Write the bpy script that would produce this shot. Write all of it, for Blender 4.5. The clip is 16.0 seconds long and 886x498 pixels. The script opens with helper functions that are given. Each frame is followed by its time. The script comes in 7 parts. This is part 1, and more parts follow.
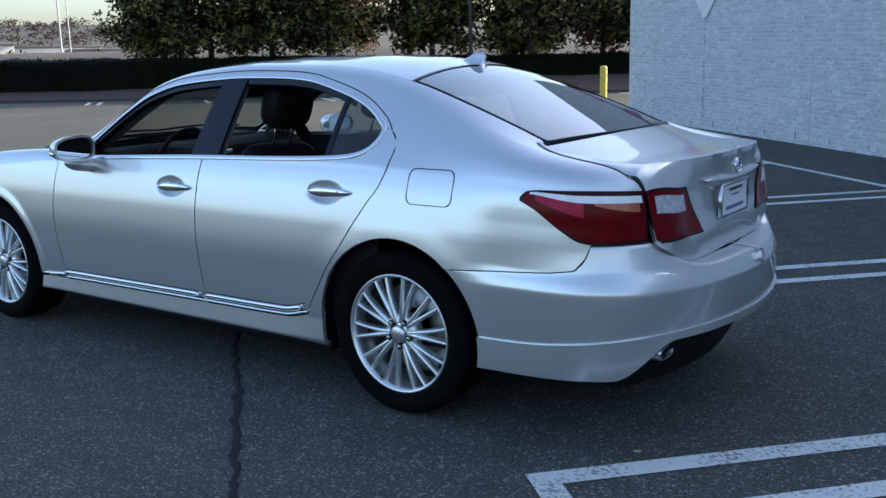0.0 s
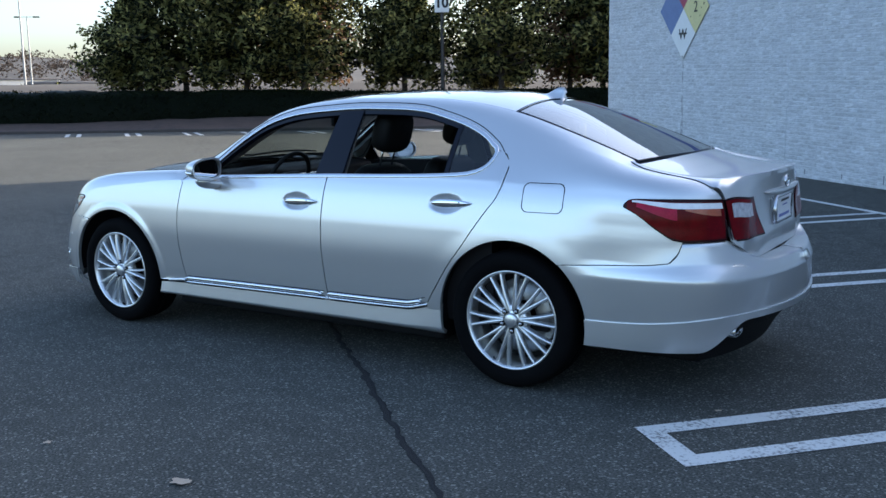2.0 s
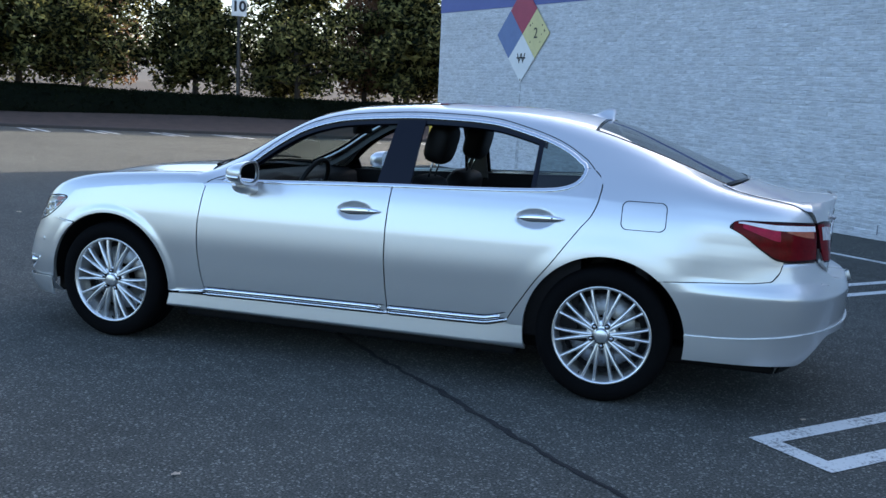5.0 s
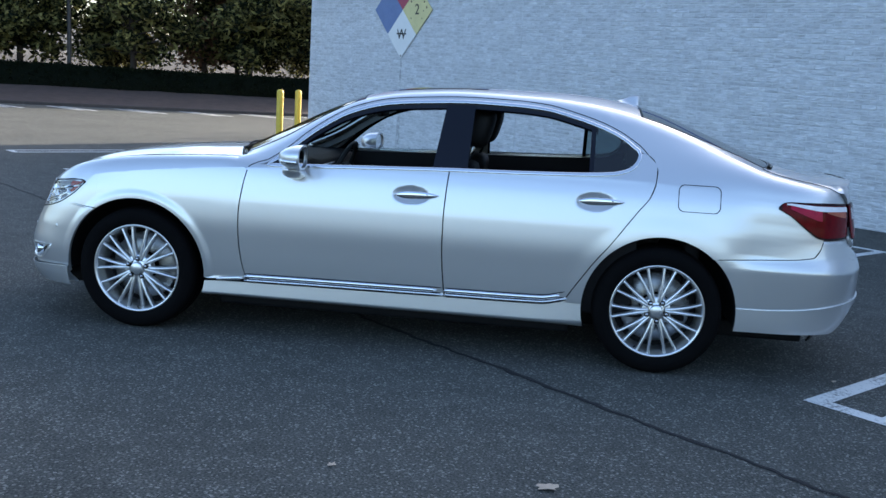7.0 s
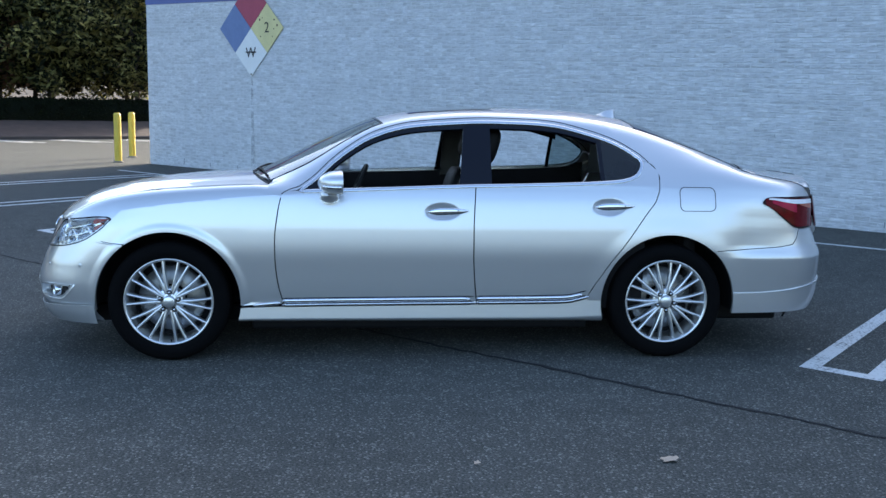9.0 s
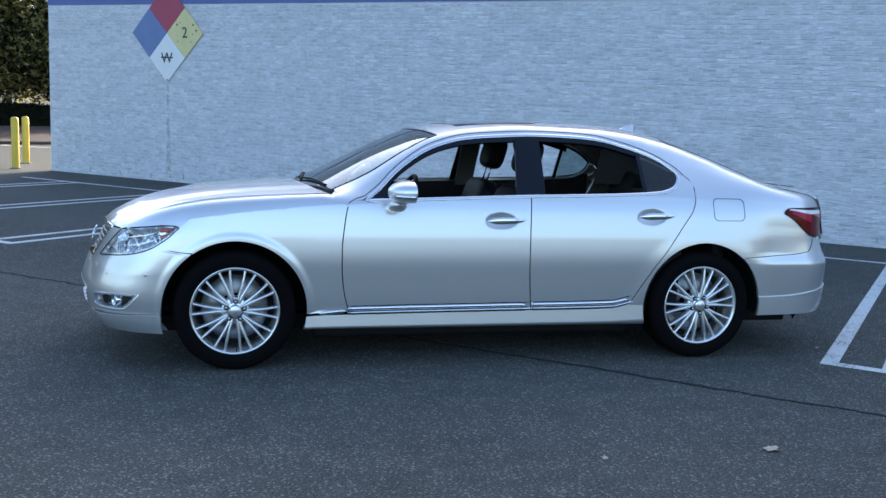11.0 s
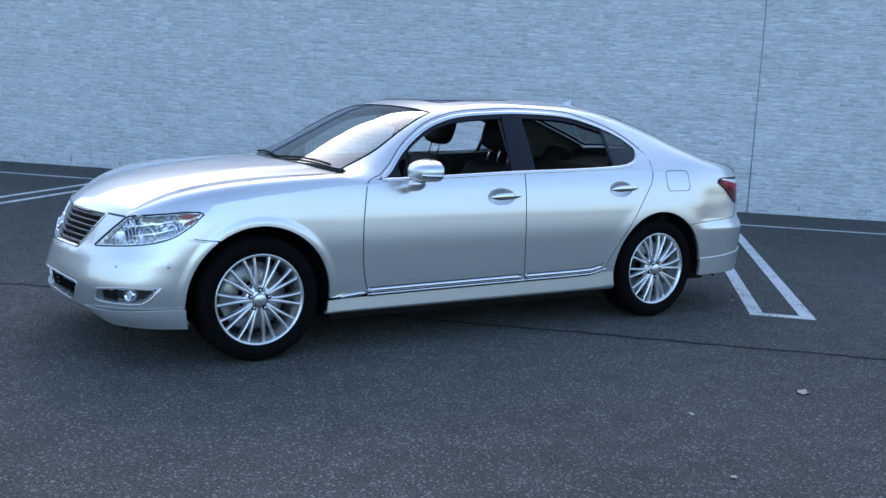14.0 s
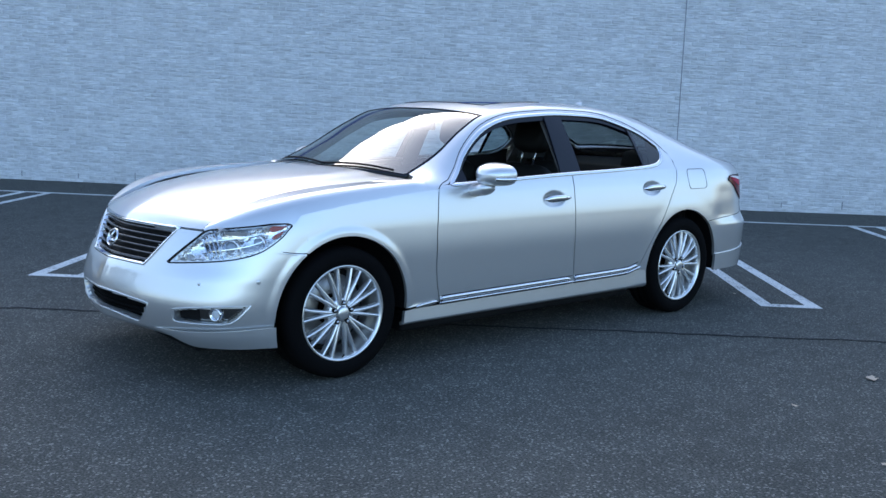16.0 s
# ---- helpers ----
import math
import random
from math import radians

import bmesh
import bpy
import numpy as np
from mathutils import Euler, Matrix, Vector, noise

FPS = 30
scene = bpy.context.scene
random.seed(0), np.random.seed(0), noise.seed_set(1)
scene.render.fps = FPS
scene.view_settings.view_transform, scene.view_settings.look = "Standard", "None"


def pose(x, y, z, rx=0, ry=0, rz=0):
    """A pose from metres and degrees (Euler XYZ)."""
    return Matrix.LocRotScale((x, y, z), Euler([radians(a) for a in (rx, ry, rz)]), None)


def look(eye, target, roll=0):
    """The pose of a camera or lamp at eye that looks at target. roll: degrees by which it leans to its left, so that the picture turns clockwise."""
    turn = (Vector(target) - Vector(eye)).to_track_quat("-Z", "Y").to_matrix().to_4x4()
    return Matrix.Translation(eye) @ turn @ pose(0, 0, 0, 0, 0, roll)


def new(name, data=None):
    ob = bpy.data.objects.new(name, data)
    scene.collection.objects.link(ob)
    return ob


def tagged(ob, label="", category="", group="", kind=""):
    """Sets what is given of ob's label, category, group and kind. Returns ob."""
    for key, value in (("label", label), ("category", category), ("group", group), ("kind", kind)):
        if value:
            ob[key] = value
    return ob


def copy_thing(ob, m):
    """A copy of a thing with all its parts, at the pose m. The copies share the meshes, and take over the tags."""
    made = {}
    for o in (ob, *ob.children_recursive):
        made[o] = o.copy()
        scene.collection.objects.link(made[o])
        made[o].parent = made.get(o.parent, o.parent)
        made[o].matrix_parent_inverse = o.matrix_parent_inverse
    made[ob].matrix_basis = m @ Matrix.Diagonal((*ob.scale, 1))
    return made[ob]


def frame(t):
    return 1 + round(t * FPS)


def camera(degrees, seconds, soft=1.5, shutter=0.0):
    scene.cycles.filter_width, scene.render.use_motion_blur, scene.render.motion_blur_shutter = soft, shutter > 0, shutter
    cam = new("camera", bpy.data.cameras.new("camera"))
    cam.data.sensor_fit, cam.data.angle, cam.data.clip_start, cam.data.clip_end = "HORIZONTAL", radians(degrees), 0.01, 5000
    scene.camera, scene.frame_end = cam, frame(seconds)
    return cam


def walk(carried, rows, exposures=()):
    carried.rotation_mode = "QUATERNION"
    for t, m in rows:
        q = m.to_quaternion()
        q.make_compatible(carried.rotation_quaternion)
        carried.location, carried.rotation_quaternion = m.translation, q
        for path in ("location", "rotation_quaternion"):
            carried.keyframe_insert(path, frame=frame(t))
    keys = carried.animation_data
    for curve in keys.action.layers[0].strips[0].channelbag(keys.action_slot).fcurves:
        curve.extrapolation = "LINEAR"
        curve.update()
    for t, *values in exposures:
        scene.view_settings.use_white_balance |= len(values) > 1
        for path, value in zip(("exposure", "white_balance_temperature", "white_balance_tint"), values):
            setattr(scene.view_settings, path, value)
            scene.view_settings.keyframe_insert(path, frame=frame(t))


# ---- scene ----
cam = camera(50.4, 16.0)
PATH = [
    (0, (3.833, -3.897, 1.475), (2.705, -2.293, 1.081), -1.2),
    (0.5, (3.788, -4.187, 1.491), (2.649, -2.582, 1.137), -0.9),
    (1, (3.664, -4.471, 1.479), (2.564, -2.842, 1.11), -3.2),
    (1.5, (3.678, -4.742, 1.473), (2.584, -3.104, 1.128), -2.8),
    (2, (3.682, -4.986, 1.487), (2.624, -3.32, 1.161), -0.9),
    (2.5, (3.533, -5.188, 1.485), (2.538, -3.474, 1.221), -0.7),
    (3, (3.309, -5.279, 1.462), (2.443, -3.503, 1.155), -2.1),
    (3.5, (3.015, -5.261, 1.459), (2.223, -3.456, 1.12), -2.1),
    (4, (2.735, -5.355, 1.457), (1.947, -3.545, 1.135), 0.9),
    (4.5, (2.433, -5.546, 1.474), (1.763, -3.686, 1.17), -0.1),
    (4.7, (2.306, -5.595, 1.463), (1.655, -3.725, 1.178), 1.4),
    (6.8, (0.983, -5.946, 1.477), (0.743, -3.991, 1.136), 3.2),
    (7, (0.872, -6.019, 1.469), (0.651, -4.059, 1.138), 3.4),
    (7.5, (0.547, -6.168, 1.486), (0.427, -4.2, 1.15), 2.4),
    (8, (0.22, -6.231, 1.476), (0.223, -4.263, 1.121), 3.1),
    (8.5, (-0.113, -6.342, 1.473), (0.055, -4.374, 1.155), 2.8),
    (9, (-0.444, -6.387, 1.487), (-0.246, -4.419, 1.194), 1.1),
    (9.2, (-0.575, -6.411, 1.49), (-0.352, -4.443, 1.213), 1.6),
    (11.3, (-1.855, -6.368, 1.473), (-1.27, -4.475, 1.201), 1.1),
    (11.5, (-2.015, -6.366, 1.482), (-1.357, -4.5, 1.195), 0.2),
    (12, (-2.27, -6.32, 1.492), (-1.615, -4.458, 1.169), -0.4),
    (12.5, (-2.555, -6.173, 1.48), (-1.771, -4.356, 1.185), 1.2),
    (13, (-2.846, -6.061, 1.493), (-1.949, -4.299, 1.191), 1.4),
    (13.5, (-3.094, -5.938, 1.467), (-2.124, -4.219, 1.144), 1.0),
    (14, (-3.337, -5.702, 1.484), (-2.285, -4.03, 1.169), 2.5),
    (14.5, (-3.624, -5.513, 1.479), (-2.513, -3.878, 1.178), 2.4),
    (15, (-3.864, -5.388, 1.481), (-2.767, -3.748, 1.155), 1.4),
    (15.5, (-4.085, -5.091, 1.498), (-2.922, -3.496, 1.175), 1.5),
    (16, (-4.277, -4.874, 1.446), (-2.977, -3.385, 1.145), 1.9),
]
walk(cam, [(t, look(eye, target, roll)) for t, eye, target, roll in PATH],
     [(0, 1.50, 6420, 10), (2.0, 1.68, 6420, 10), (4.5, 1.76, 6420, 10), (9, 1.84, 6420, 10), (12.5, 1.90, 6420, 10), (16, 1.90, 6420, 10)])


# ---------------------------------------------------------------- light
SUN_DIR = Vector((0.515, 0.857, 0.0)).normalized()
SUN_ELEV = radians(21.5)
world = bpy.data.worlds.new("sky")
scene.world = world
world.use_nodes = True
wn = world.node_tree
sky = wn.nodes.new("ShaderNodeTexSky")
sky.sky_type, sky.sun_disc = "NISHITA", False
sky.sun_elevation = SUN_ELEV
sky.sun_rotation = math.atan2(SUN_DIR.x, SUN_DIR.y)
sky.air_density, sky.dust_density, sky.ozone_density = 1.0, 2.9, 2.6
wn.nodes["Background"].inputs["Strength"].default_value = 0.15
wn.links.new(sky.outputs[0], wn.nodes["Background"].inputs["Color"])
sun = new("sun", bpy.data.lights.new("sun", "SUN"))
sun.data.energy, sun.data.angle, sun.data.color = 3.2, radians(0.5), (1.0, 0.90, 0.76)
sun_from = SUN_DIR * math.cos(SUN_ELEV) + Vector((0, 0, math.sin(SUN_ELEV)))
sun.matrix_world = look(sun_from * 60, (0, 0, 0))


# ---------------------------------------------------------------- materials
def node_mat(name):
    m = bpy.data.materials.new(name)
    m.use_nodes = True
    return m, m.node_tree, m.node_tree.nodes["Principled BSDF"]


def plain(name, color, rough=0.5, metal=0.0, var=0.06, scale=6.0, bump=0.0, bump_scale=120.0, coat=0.0, coat_rough=0.03, spec=0.5, stretch=(1, 1, 1)):
    """A surface with colour variation at two scales and fine relief."""
    m, nt, b = node_mat(name)
    co = nt.nodes.new("ShaderNodeTexCoord")
    mp = nt.nodes.new("ShaderNodeMapping")
    mp.inputs["Scale"].default_value = stretch
    nt.links.new(co.outputs["Object"], mp.inputs["Vector"])
    n1 = nt.nodes.new("ShaderNodeTexNoise")
    n1.inputs["Scale"].default_value, n1.inputs["Detail"].default_value = scale, 6
    n2 = nt.nodes.new("ShaderNodeTexNoise")
    n2.inputs["Scale"].default_value, n2.inputs["Detail"].default_value = scale * 11, 4
    for n in (n1, n2):
        nt.links.new(mp.outputs[0], n.inputs["Vector"])
    add = nt.nodes.new("ShaderNodeMath")
    add.operation = "ADD"
    nt.links.new(n1.outputs[0], add.inputs[0])
    nt.links.new(n2.outputs[0], add.inputs[1])
    rng = nt.nodes.new("ShaderNodeMapRange")
    rng.inputs["From Min"].default_value, rng.inputs["From Max"].default_value = 0.6, 1.4
    rng.inputs["To Min"].default_value, rng.inputs["To Max"].default_value = 1 - var, 1 + var
    nt.links.new(add.outputs[0], rng.inputs["Value"])
    mul = nt.nodes.new("ShaderNodeVectorMath")
    mul.operation = "SCALE"
    mul.inputs[0].default_value = color
    nt.links.new(rng.outputs[0], mul.inputs["Scale"])
    nt.links.new(mul.outputs[0], b.inputs["Base Color"])
    b.inputs["Roughness"].default_value, b.inputs["Metallic"].default_value = rough, metal
    b.inputs["Coat Weight"].default_value, b.inputs["Coat Roughness"].default_value = coat, coat_rough
    b.inputs["Specular IOR Level"].default_value = spec
    if bump:
        n3 = nt.nodes.new("ShaderNodeTexNoise")
        n3.inputs["Scale"].default_value, n3.inputs["Detail"].default_value = bump_scale, 3
        nt.links.new(mp.outputs[0], n3.inputs["Vector"])
        bp = nt.nodes.new("ShaderNodeBump")
        bp.inputs["Strength"].default_value, bp.inputs["Distance"].default_value = bump, 0.01
        nt.links.new(n3.outputs[0], bp.inputs["Height"])
        nt.links.new(bp.outputs[0], b.inputs["Normal"])
    return m


def pane(name, tint, f0=0.06, power=5.0, rough=0.0):
    """Thin glass: a tinted clear sheet whose gloss grows towards grazing angles."""
    m = bpy.data.materials.new(name)
    m.use_nodes = True
    nt = m.node_tree
    nt.nodes.remove(nt.nodes["Principled BSDF"])
    tr, gl, lw, mx = (nt.nodes.new("ShaderNode" + k) for k in ("BsdfTransparent", "BsdfGlossy", "LayerWeight", "MixShader"))
    tr.inputs[0].default_value = (*tint, 1)
    gl.inputs["Roughness"].default_value = rough
    lw.inputs["Blend"].default_value = 0.5
    pw, ma = nt.nodes.new("ShaderNodeMath"), nt.nodes.new("ShaderNodeMath")
    pw.operation, ma.operation = "POWER", "MULTIPLY_ADD"
    pw.inputs[1].default_value = power
    ma.inputs[1].default_value, ma.inputs[2].default_value = 1 - f0, f0
    nt.links.new(lw.outputs["Facing"], pw.inputs[0])
    nt.links.new(pw.outputs[0], ma.inputs[0])
    nt.links.new(ma.outputs[0], mx.inputs[0])
    nt.links.new(tr.outputs[0], mx.inputs[1])
    nt.links.new(gl.outputs[0], mx.inputs[2])
    nt.links.new(mx.outputs[0], nt.nodes["Material Output"].inputs[0])
    return m


def asphalt_mat():
    m, nt, b = node_mat("asphalt")
    co = nt.nodes.new("ShaderNodeTexCoord")
    big, mid, fine, vor = (nt.nodes.new(k) for k in ("ShaderNodeTexNoise", "ShaderNodeTexNoise", "ShaderNodeTexNoise", "ShaderNodeTexVoronoi"))
    big.inputs["Scale"].default_value, big.inputs["Detail"].default_value = 0.35, 5
    mid.inputs["Scale"].default_value, mid.inputs["Detail"].default_value = 5, 6
    fine.inputs["Scale"].default_value, fine.inputs["Detail"].default_value = 95, 5
    vor.inputs["Scale"].default_value = 110
    for n in (big, mid, fine, vor):
        nt.links.new(co.outputs["Object"], n.inputs["Vector"])
    speck = nt.nodes.new("ShaderNodeValToRGB")
    speck.color_ramp.elements[0].position, speck.color_ramp.elements[0].color = 0.34, (0.036, 0.0385, 0.0365, 1)
    speck.color_ramp.elements[1].position, speck.color_ramp.elements[1].color = 0.72, (0.132, 0.131, 0.117, 1)
    nt.links.new(fine.outputs[0], speck.inputs[0])
    stone = nt.nodes.new("ShaderNodeMapRange")
    stone.inputs["From Min"].default_value, stone.inputs["From Max"].default_value = 0.84, 1.05
    sep = nt.nodes.new("ShaderNodeSeparateColor")
    nt.links.new(vor.outputs["Color"], sep.inputs[0])
    nt.links.new(sep.outputs[0], stone.inputs["Value"])
    mx = nt.nodes.new("ShaderNodeMix")
    mx.data_type = "RGBA"
    mx.inputs["B"].default_value = (0.29, 0.285, 0.255, 1)
    nt.links.new(stone.outputs[0], mx.inputs["Factor"])
    nt.links.new(speck.outputs[0], mx.inputs["A"])
    tone = nt.nodes.new("ShaderNodeMath")
    tone.operation = "MULTIPLY_ADD"
    nt.links.new(big.outputs[0], tone.inputs[0])
    tone.inputs[1].default_value = 0.55
    mr = nt.nodes.new("ShaderNodeMapRange")
    mr.inputs["From Min"].default_value, mr.inputs["From Max"].default_value = 0.3, 0.7
    mr.inputs["To Min"].default_value, mr.inputs["To Max"].default_value = 0.60, 0.84
    nt.links.new(mid.outputs[0], mr.inputs["Value"])
    nt.links.new(mr.outputs[0], tone.inputs[2])
    mul = nt.nodes.new("ShaderNodeVectorMath")
    mul.operation = "SCALE"
    nt.links.new(mx.outputs["Result"], mul.inputs[0])
    nt.links.new(tone.outputs[0], mul.inputs["Scale"])
    nt.links.new(mul.outputs[0], b.inputs["Base Color"])
    b.inputs["Roughness"].default_value = 0.9
    b.inputs["Specular IOR Level"].default_value = 0.10
    bp = nt.nodes.new("ShaderNodeBump")
    bp.inputs["Strength"].default_value, bp.inputs["Distance"].default_value = 0.7, 0.006
    nt.links.new(fine.outputs[0], bp.inputs["Height"])
    nt.links.new(bp.outputs[0], b.inputs["Normal"])
    return m


def worn_paint_mat(name, color, keep=0.62):
    """Road paint with bare asphalt specks where it is worn off."""
    m, nt, b = node_mat(name)
    co = nt.nodes.new("ShaderNodeTexCoord")
    n1, n2 = nt.nodes.new("ShaderNodeTexNoise"), nt.nodes.new("ShaderNodeTexNoise")
    n1.inputs["Scale"].default_value, n1.inputs["Detail"].default_value = 55, 6
    n2.inputs["Scale"].default_value, n2.inputs["Detail"].default_value = 4, 4
    for n in (n1, n2):
        nt.links.new(co.outputs["Object"], n.inputs["Vector"])
    add = nt.nodes.new("ShaderNodeMath")
    add.operation = "MULTIPLY_ADD"
    add.inputs[1].default_value = 0.5
    nt.links.new(n2.outputs[0], add.inputs[0])
    nt.links.new(n1.outputs[0], add.inputs[2])
    rp = nt.nodes.new("ShaderNodeValToRGB")
    rp.color_ramp.elements[0].position, rp.color_ramp.elements[0].color = keep, (*color, 1)
    rp.color_ramp.elements[1].position, rp.color_ramp.elements[1].color = keep + 0.3, (0.10, 0.10, 0.10, 1)
    nt.links.new(add.outputs[0], rp.inputs[0])
    nt.links.new(rp.outputs[0], b.inputs["Base Color"])
    b.inputs["Roughness"].default_value = 0.8
    bp = nt.nodes.new("ShaderNodeBump")
    bp.inputs["Strength"].default_value, bp.inputs["Distance"].default_value = 0.4, 0.004
    nt.links.new(n1.outputs[0], bp.inputs["Height"])
    nt.links.new(bp.outputs[0], b.inputs["Normal"])
    return m


def leaf_mat(name, c0, c1, low=0.0):
    m, nt, b = node_mat(name)
    geo = nt.nodes.new("ShaderNodeNewGeometry")
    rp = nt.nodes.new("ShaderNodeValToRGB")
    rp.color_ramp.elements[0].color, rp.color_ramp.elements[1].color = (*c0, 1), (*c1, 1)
    # below low every leaf keeps c0, so only the rest brighten
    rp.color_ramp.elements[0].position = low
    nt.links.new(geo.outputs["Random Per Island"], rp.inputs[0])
    nt.links.new(rp.outputs[0], b.inputs["Base Color"])
    b.inputs["Roughness"].default_value = 0.5
    b.inputs["Specular IOR Level"].default_value = 0.1
    b.inputs["Transmission Weight"].default_value = 0.0
    tl = nt.nodes.new("ShaderNodeBsdfTranslucent")
    nt.links.new(rp.outputs[0], tl.inputs[0])
    mx = nt.nodes.new("ShaderNodeMixShader")
    mx.inputs[0].default_value = 0.5
    nt.links.new(b.outputs[0], mx.inputs[1])
    nt.links.new(tl.outputs[0], mx.inputs[2])
    nt.links.new(mx.outputs[0], nt.nodes["Material Output"].inputs[0])
    return m


def brick_mat():
    """White masonry paint over brick: each brick a shade apart, dirt, fine pitting."""
    m, nt, b = node_mat("white_painted_brick")
    co = nt.nodes.new("ShaderNodeTexCoord")
    inf = nt.nodes.new("ShaderNodeObjectInfo")
    geo = nt.nodes.new("ShaderNodeNewGeometry")
    add = nt.nodes.new("ShaderNodeMath")
    add.operation = "ADD"
    nt.links.new(inf.outputs["Random"], add.inputs[0])
    nt.links.new(geo.outputs["Random Per Island"], add.inputs[1])
    fr = nt.nodes.new("ShaderNodeMath")
    fr.operation = "FRACT"
    nt.links.new(add.outputs[0], fr.inputs[0])
    mp = nt.nodes.new("ShaderNodeMapping")
    mp.inputs["Scale"].default_value = (1, 1, 4)
    nt.links.new(geo.outputs["Position"], mp.inputs["Vector"])
    n1, n2 = nt.nodes.new("ShaderNodeTexNoise"), nt.nodes.new("ShaderNodeTexNoise")
    n1.inputs["Scale"].default_value, n1.inputs["Detail"].default_value = 0.7, 6
    n2.inputs["Scale"].default_value, n2.inputs["Detail"].default_value = 9, 7
    nt.links.new(mp.outputs[0], n1.inputs["Vector"])
    nt.links.new(mp.outputs[0], n2.inputs["Vector"])
    s1 = nt.nodes.new("ShaderNodeMapRange")
    s1.inputs["To Min"].default_value, s1.inputs["To Max"].default_value = 0.86, 1.08
    nt.links.new(fr.outputs[0], s1.inputs["Value"])
    s2 = nt.nodes.new("ShaderNodeMapRange")
    s2.inputs["From Min"].default_value, s2.inputs["From Max"].default_value = 0.3, 0.7
    s2.inputs["To Min"].default_value, s2.inputs["To Max"].default_value = 0.93, 1.03
    nt.links.new(n1.outputs[0], s2.inputs["Value"])
    mu = nt.nodes.new("ShaderNodeMath")
    mu.operation = "MULTIPLY"
    nt.links.new(s1.outputs[0], mu.inputs[0])
    nt.links.new(s2.outputs[0], mu.inputs[1])
    sc = nt.nodes.new("ShaderNodeVectorMath")
    sc.operation = "SCALE"
    s3 = nt.nodes.new("ShaderNodeMapRange")
    s3.inputs["From Min"].default_value, s3.inputs["From Max"].default_value = 0.3, 0.7
    s3.inputs["To Min"].default_value, s3.inputs["To Max"].default_value = 0.80, 1.16
    nt.links.new(n2.outputs[0], s3.inputs["Value"])
    mv = nt.nodes.new("ShaderNodeMath")
    mv.operation = "MULTIPLY"
    nt.links.new(mu.outputs[0], mv.inputs[0])
    nt.links.new(s3.outputs[0], mv.inputs[1])
    sc.inputs[0].default_value = (0.60, 0.61, 0.63)
    nt.links.new(mv.outputs[0], sc.inputs["Scale"])
    nt.links.new(sc.outputs[0], b.inputs["Base Color"])
    b.inputs["Roughness"].default_value = 0.7
    bp = nt.nodes.new("ShaderNodeBump")
    bp.inputs["Strength"].default_value, bp.inputs["Distance"].default_value = 0.9, 0.025
    nt.links.new(n2.outputs[0], bp.inputs["Height"])
    nt.links.new(bp.outputs[0], b.inputs["Normal"])
    return m


ASPHALT = asphalt_mat()
LINE = worn_paint_mat("white_road_paint", (0.64, 0.64, 0.62), 0.77)
BRICK = brick_mat()
MORTAR = plain("painted_mortar", (0.585, 0.595, 0.615), 0.8, var=0.08, scale=3, bump=0.4)
BLUEBAND = plain("blue_wall_paint", (0.10, 0.13, 0.33), 0.6, var=0.1, scale=2, bump=0.3, bump_scale=40)
REDBAND = plain("red_wall_paint", (0.55, 0.11, 0.09), 0.6, var=0.1, scale=2, bump=0.3, bump_scale=40)
DARK = plain("black_plastic", (0.008, 0.008, 0.009), 0.6, var=0.15, bump=0.2, spec=0.15)
YELLOW = plain("yellow_paint", (0.62, 0.45, 0.05), 0.45, var=0.12, scale=5, bump=0.1)
CONCRETE = plain("concrete", (0.20, 0.19, 0.175), 0.85, var=0.12, scale=3, bump=0.5)
MULCH = plain("brown_mulch", (0.055, 0.036, 0.030), 0.95, var=0.45, scale=2.5, bump=1.0, bump_scale=22)
SCRUB = leaf_mat("bare_scrub", (0.035, 0.028, 0.024), (0.085, 0.066, 0.054))
DRYGRASS = plain("dry_grass", (0.050, 0.041, 0.034), 0.95, var=0.25, scale=0.4, bump=0.6, bump_scale=4)
HILL = plain("wooded_hill", (0.055, 0.050, 0.046), 0.95, var=0.3, scale=0.05, bump=0.8, bump_scale=0.6)
BARK = plain("bark", (0.07, 0.055, 0.045), 0.9, var=0.3, scale=8, bump=0.9, bump_scale=30, stretch=(1, 1, 0.2))
# sunlit glints and crown shade put into leaf colour: many near-black, the rest bright
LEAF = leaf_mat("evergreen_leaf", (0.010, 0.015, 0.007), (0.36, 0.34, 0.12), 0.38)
LEAFDRY = leaf_mat("russet_leaf", (0.14, 0.08, 0.045), (0.28, 0.165, 0.11))
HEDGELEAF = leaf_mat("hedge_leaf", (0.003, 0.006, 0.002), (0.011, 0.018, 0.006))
MASTIC = plain("joint_mastic", (0.24, 0.25, 0.27), 0.8, var=0.2)
GALV = plain("galvanised_steel", (0.32, 0.33, 0.34), 0.5, 0.6, var=0.1)
SIGNWHITE = plain("sign_white", (0.75, 0.75, 0.74), 0.5, var=0.05)
INK = plain("black_ink", (0.02, 0.02, 0.022), 0.6, var=0.1)
SIGNBLUE = plain("faded_sign_blue", (0.13, 0.19, 0.36), 0.55, var=0.12, scale=4)
SIGNRED = plain("faded_sign_red", (0.36, 0.05, 0.09), 0.55, var=0.12, scale=4)
SIGNYELLOW = plain("faded_sign_yellow", (0.66, 0.58, 0.28), 0.55, var=0.1, scale=4)
FARWHITE = plain("far_white_wall", (0.55, 0.54, 0.52), 0.7, var=0.1, scale=0.3)
FARBROWN = plain("far_brown_wall", (0.25, 0.19, 0.16), 0.8, var=0.1, scale=0.3)
FARROOF = plain("far_roof", (0.16, 0.15, 0.15), 0.8, var=0.1, scale=0.3)
FARGLASS = plain("far_window", (0.05, 0.06, 0.07), 0.2, var=0.1)


